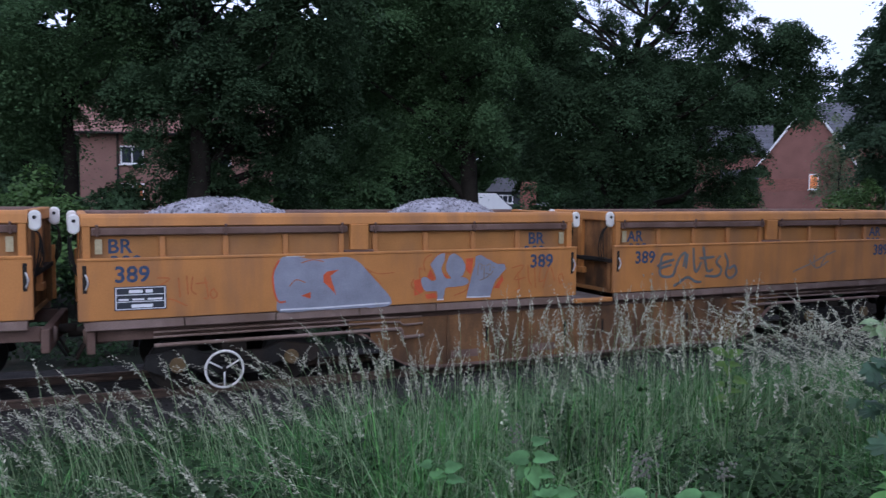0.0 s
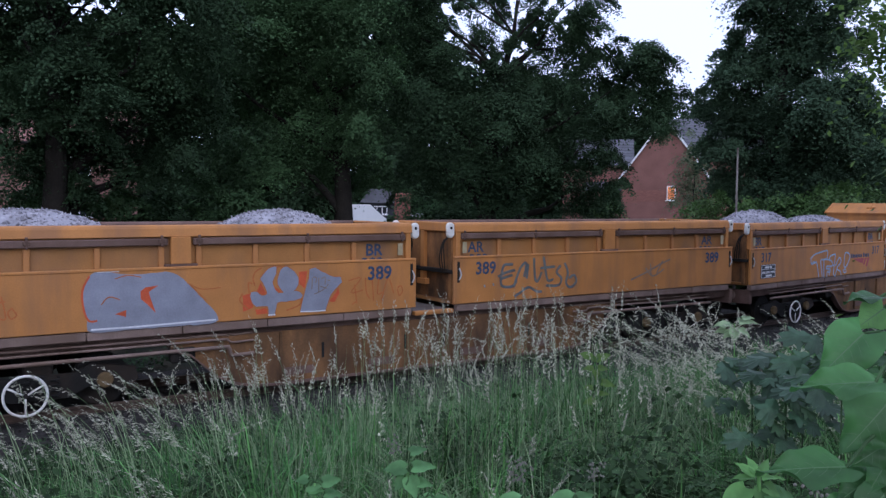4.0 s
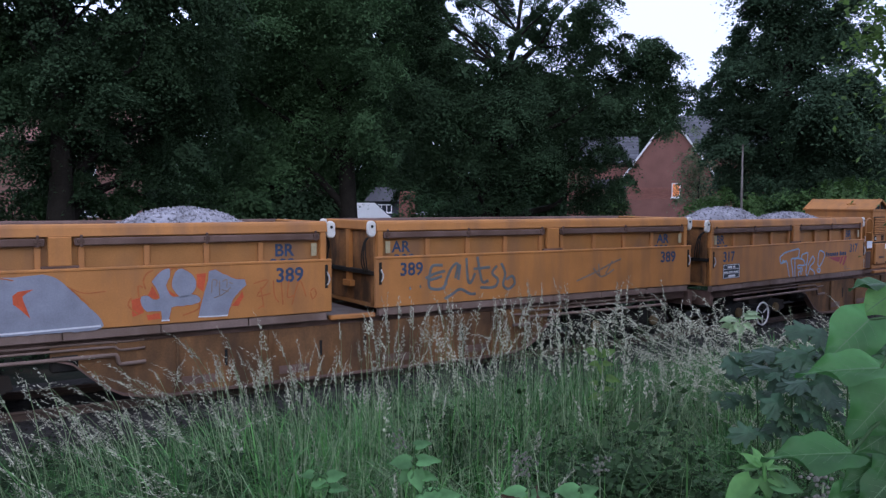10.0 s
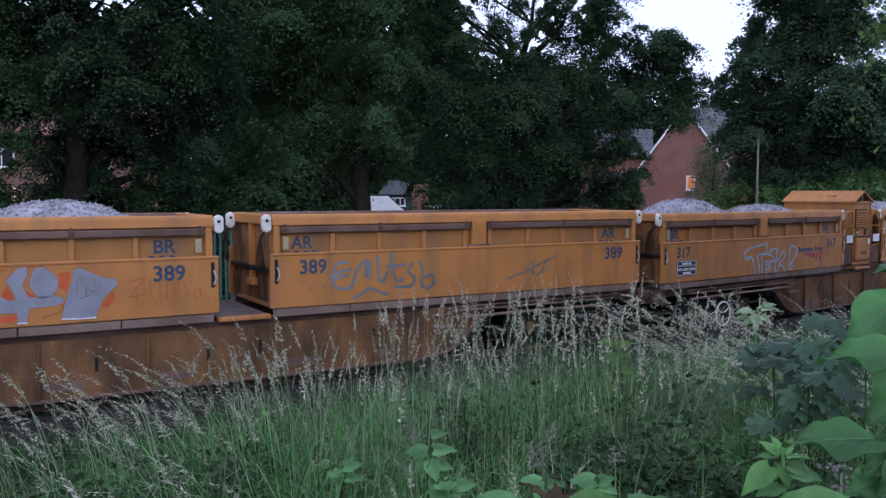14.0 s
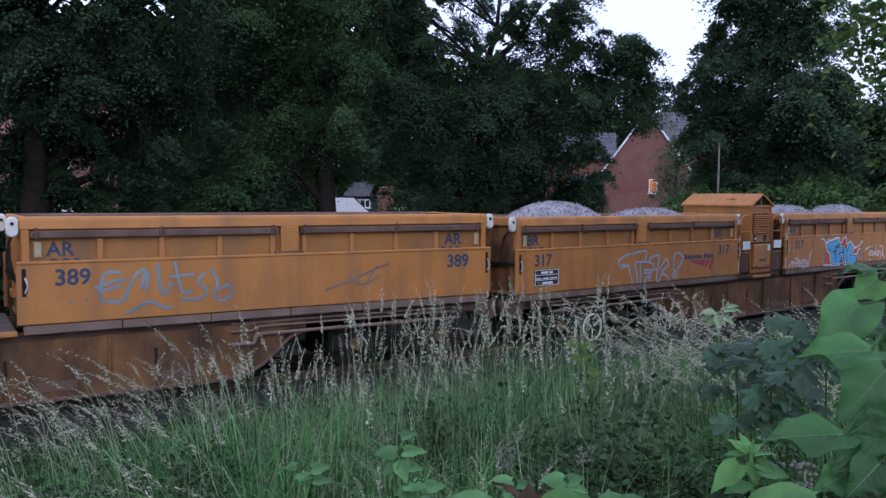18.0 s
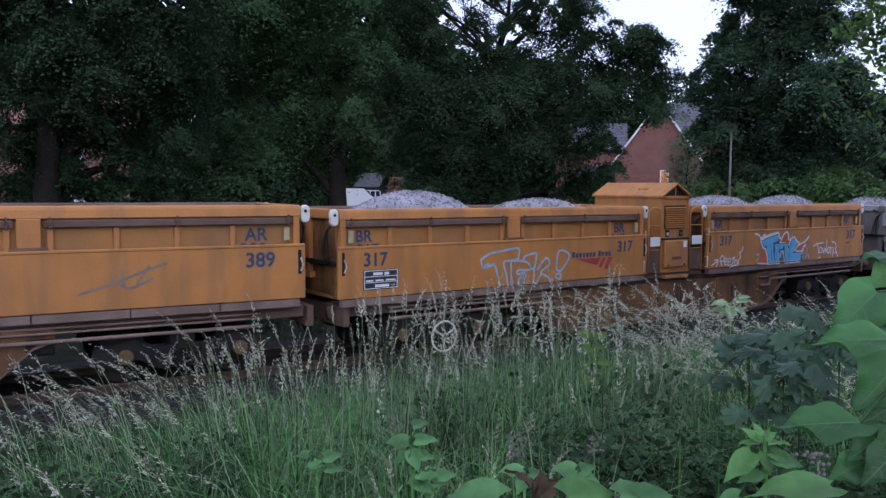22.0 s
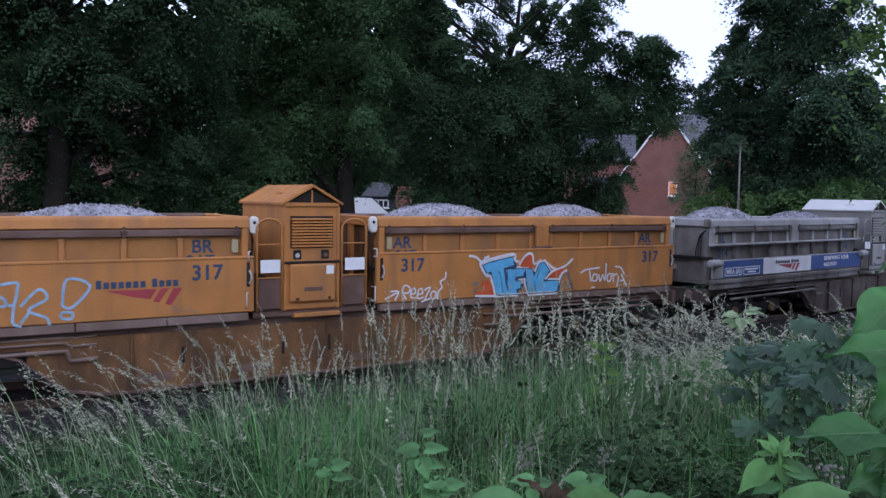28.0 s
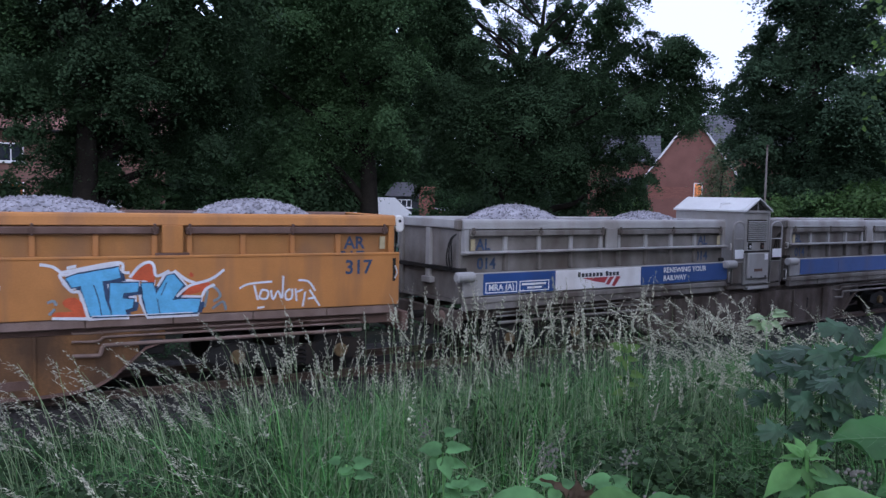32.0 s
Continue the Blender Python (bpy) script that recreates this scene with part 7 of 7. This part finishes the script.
for k, (x, y, d) in enumerate(((755, 872, 3.0), (560, 845, 3.4))):
    rnd = random.Random(k + 3)
    clump("weed", "leafy green weed in the grass", x, y, d, [(rnd.uniform(-22, 22), rnd.uniform(-10, 26), rnd.randint(0, 1), rnd.choice((rnd.uniform(150, 230), rnd.uniform(-50, 30))), rnd.uniform(30, 70)) for _ in range(6)], OV, group="weeds in the grass")
# budding heads
for x, y, d, n in ((928, 812, 3.5, 34), (1055, 812, 3.3, 30), (1449, 848, 2.4, 30), (700, 765, 3.6, 16), (1088, 886, 2.5, 14), (910, 800, 3.5, 14)):
    c = at((x - 784) / 145, (441 - y) / 145, d)
    g = ground_z(c.x, c.y)
    t = thing("bud_cluster", "stalk with small greyish flower buds", "flower", "budding stalks", at=Matrix.Translation((c.x, c.y, g - 0.02)))
    part("stalk", tube([(0, 0, 0), (0.02, 0.01, (c.z - g) * 0.6), (0, 0, c.z - g)], 0.003, "stalk", 6, "stalk"), t)
    rnd = random.Random(int(x))
    bm = bmesh.new()
    bmesh.ops.create_icosphere(bm, subdivisions=1, radius=0.0062)
    bud = bm_mesh("bud", bm, "bud", True)
    for _ in range(n):
        part("bud", bud, t, at=pose(rnd.gauss(0, 0.018), rnd.gauss(0, 0.018), c.z - g + rnd.uniform(-0.06, 0.03)))
# sycamore seedling with lobed leaves
ML = [palm_leaf(0.17, "leaf_maple"), palm_leaf(0.13, "leaf_maple"), palm_leaf(0.1, "leaf_weed")]
rnd = random.Random(77)
for x, y, d in ((1335, 655, 4.5), (1425, 645, 4.3), (1395, 705, 4.1), (1495, 612, 3.9)):
    clump("sycamore_seedling", "young sycamore with dull bluish lobed leaves", x, y, d, [(rnd.uniform(-75, 75), rnd.uniform(-32, 62), rnd.choice((0, 1, 1, 2)), rnd.uniform(170, 370), rnd.uniform(20, 75)) for _ in range(24)], ML, stem="leaf_nettle", group="sycamore seedlings")
# dark nettles and brambles that fill the corner
lumps = []
for _ in range(60):
    b, r = math.radians(rng.uniform(38, 62)), rng.uniform(2.4, 5.0)
    x, y = r * math.sin(b), r * math.cos(b)
    lumps.append(((x, y, ground_z(x, y) + rng.uniform(0.1, 0.62)), rng.uniform(0.14, 0.26)))
for _ in range(30):
    b, r = math.radians(rng.uniform(26, 42)), rng.uniform(3.0, 5.5)
    x, y = r * math.sin(b), r * math.cos(b)
    lumps.append(((x, y, ground_z(x, y) + rng.uniform(0.05, 0.4)), rng.uniform(0.12, 0.22)))
patch_lumps = []
for _ in range(70):
    b, r = math.radians(rng.uniform(36, 50)), rng.uniform(2.5, 4.3)
    x, y = r * math.sin(b), r * math.cos(b)
    patch_lumps.append(((x, y, ground_z(x, y) + rng.uniform(0.1, 0.5)), rng.uniform(0.1, 0.18)))
tagged(part("bramble_patch", leaf_cloud("bramble_patch", patch_lumps, "leaf_nettle", 5500, 0.06, 45, 0.2, sub=200)), "leafy bramble patch in the rank grass", "undergrowth", kind="stuff")
for lo, hi, r0, r1, n, top in ((-14, 24, 7.0, 11.2, 230, 0.7), (-14, 14, 2.8, 6.2, 120, 0.4)):
    for _ in range(n):
        b, r = math.radians(rng.uniform(lo, hi)), rng.uniform(r0, r1)
        x, y = r * math.sin(b), r * math.cos(b)
        lumps.append(((x, y, ground_z(x, y) + rng.uniform(0.02, top)), rng.uniform(0.12, 0.24)))
verge = []
for _ in range(150):
    x = rng.uniform(-14, 30)
    y = line_y(x) + rng.uniform(3.4, 6.5)
    verge.append(((x, y, ground_z(x, y) + rng.uniform(0.05, 0.6)), rng.uniform(0.25, 0.5)))
tagged(part("verge_weeds", leaf_cloud("verge_weeds", verge, "leaf_dark", 900, 0.11, 46, 0.2, sub=30)), "tall weeds on the far verge of the line", "undergrowth", kind="stuff")
tagged(part("nettle_thicket", leaf_cloud("nettle_thicket", lumps, "leaf_nettle", 6000, 0.05, 44, 0.2, sub=160)), "dark tangle of nettles and brambles", "undergrowth", kind="stuff")


# ---- what moves ----
# the place of the train along the line, by the middle of the second wagon
COURSE = [(0.0, 7.566), (1.0, 7.321), (2.0, 7.115), (3.0, 6.987), (4.0, 6.792), (5.0, 6.589), (6.0, 6.342), (7.0, 6.037),
          (8.0, 5.720), (9.0, 5.356), (10.0, 4.984), (11.0, 4.523), (12.0, 3.973), (13.0, 3.377), (14.0, 2.780), (15.0, 2.083),
          (16.0, 1.332), (17.0, 0.431), (18.0, -0.398), (19.0, -1.302), (20.0, -2.309), (21.0, -3.363), (22.0, -4.556), (23.0, -5.814),
          (24.0, -7.252), (25.0, -8.827), (26.0, -10.503), (27.0, -12.270), (28.0, -14.145), (29.0, -15.980), (30.0, -17.916), (31.0, -19.935),
          (32.0, -21.990)]


def on_line(s, lift):
    a, b = line_y(s - 6.1), line_y(s + 6.1)
    return pose(s, (a + b) / 2, lift - 0.0026 * s, 0, 0, math.degrees(math.atan2(b - a, 12.2)))


def motions():
    for w, offset, lift in TRAIN:
        walk(w, [(t, on_line(s + 1.1 * drift(t)[0] + offset, lift)) for t, s in COURSE])


motions()
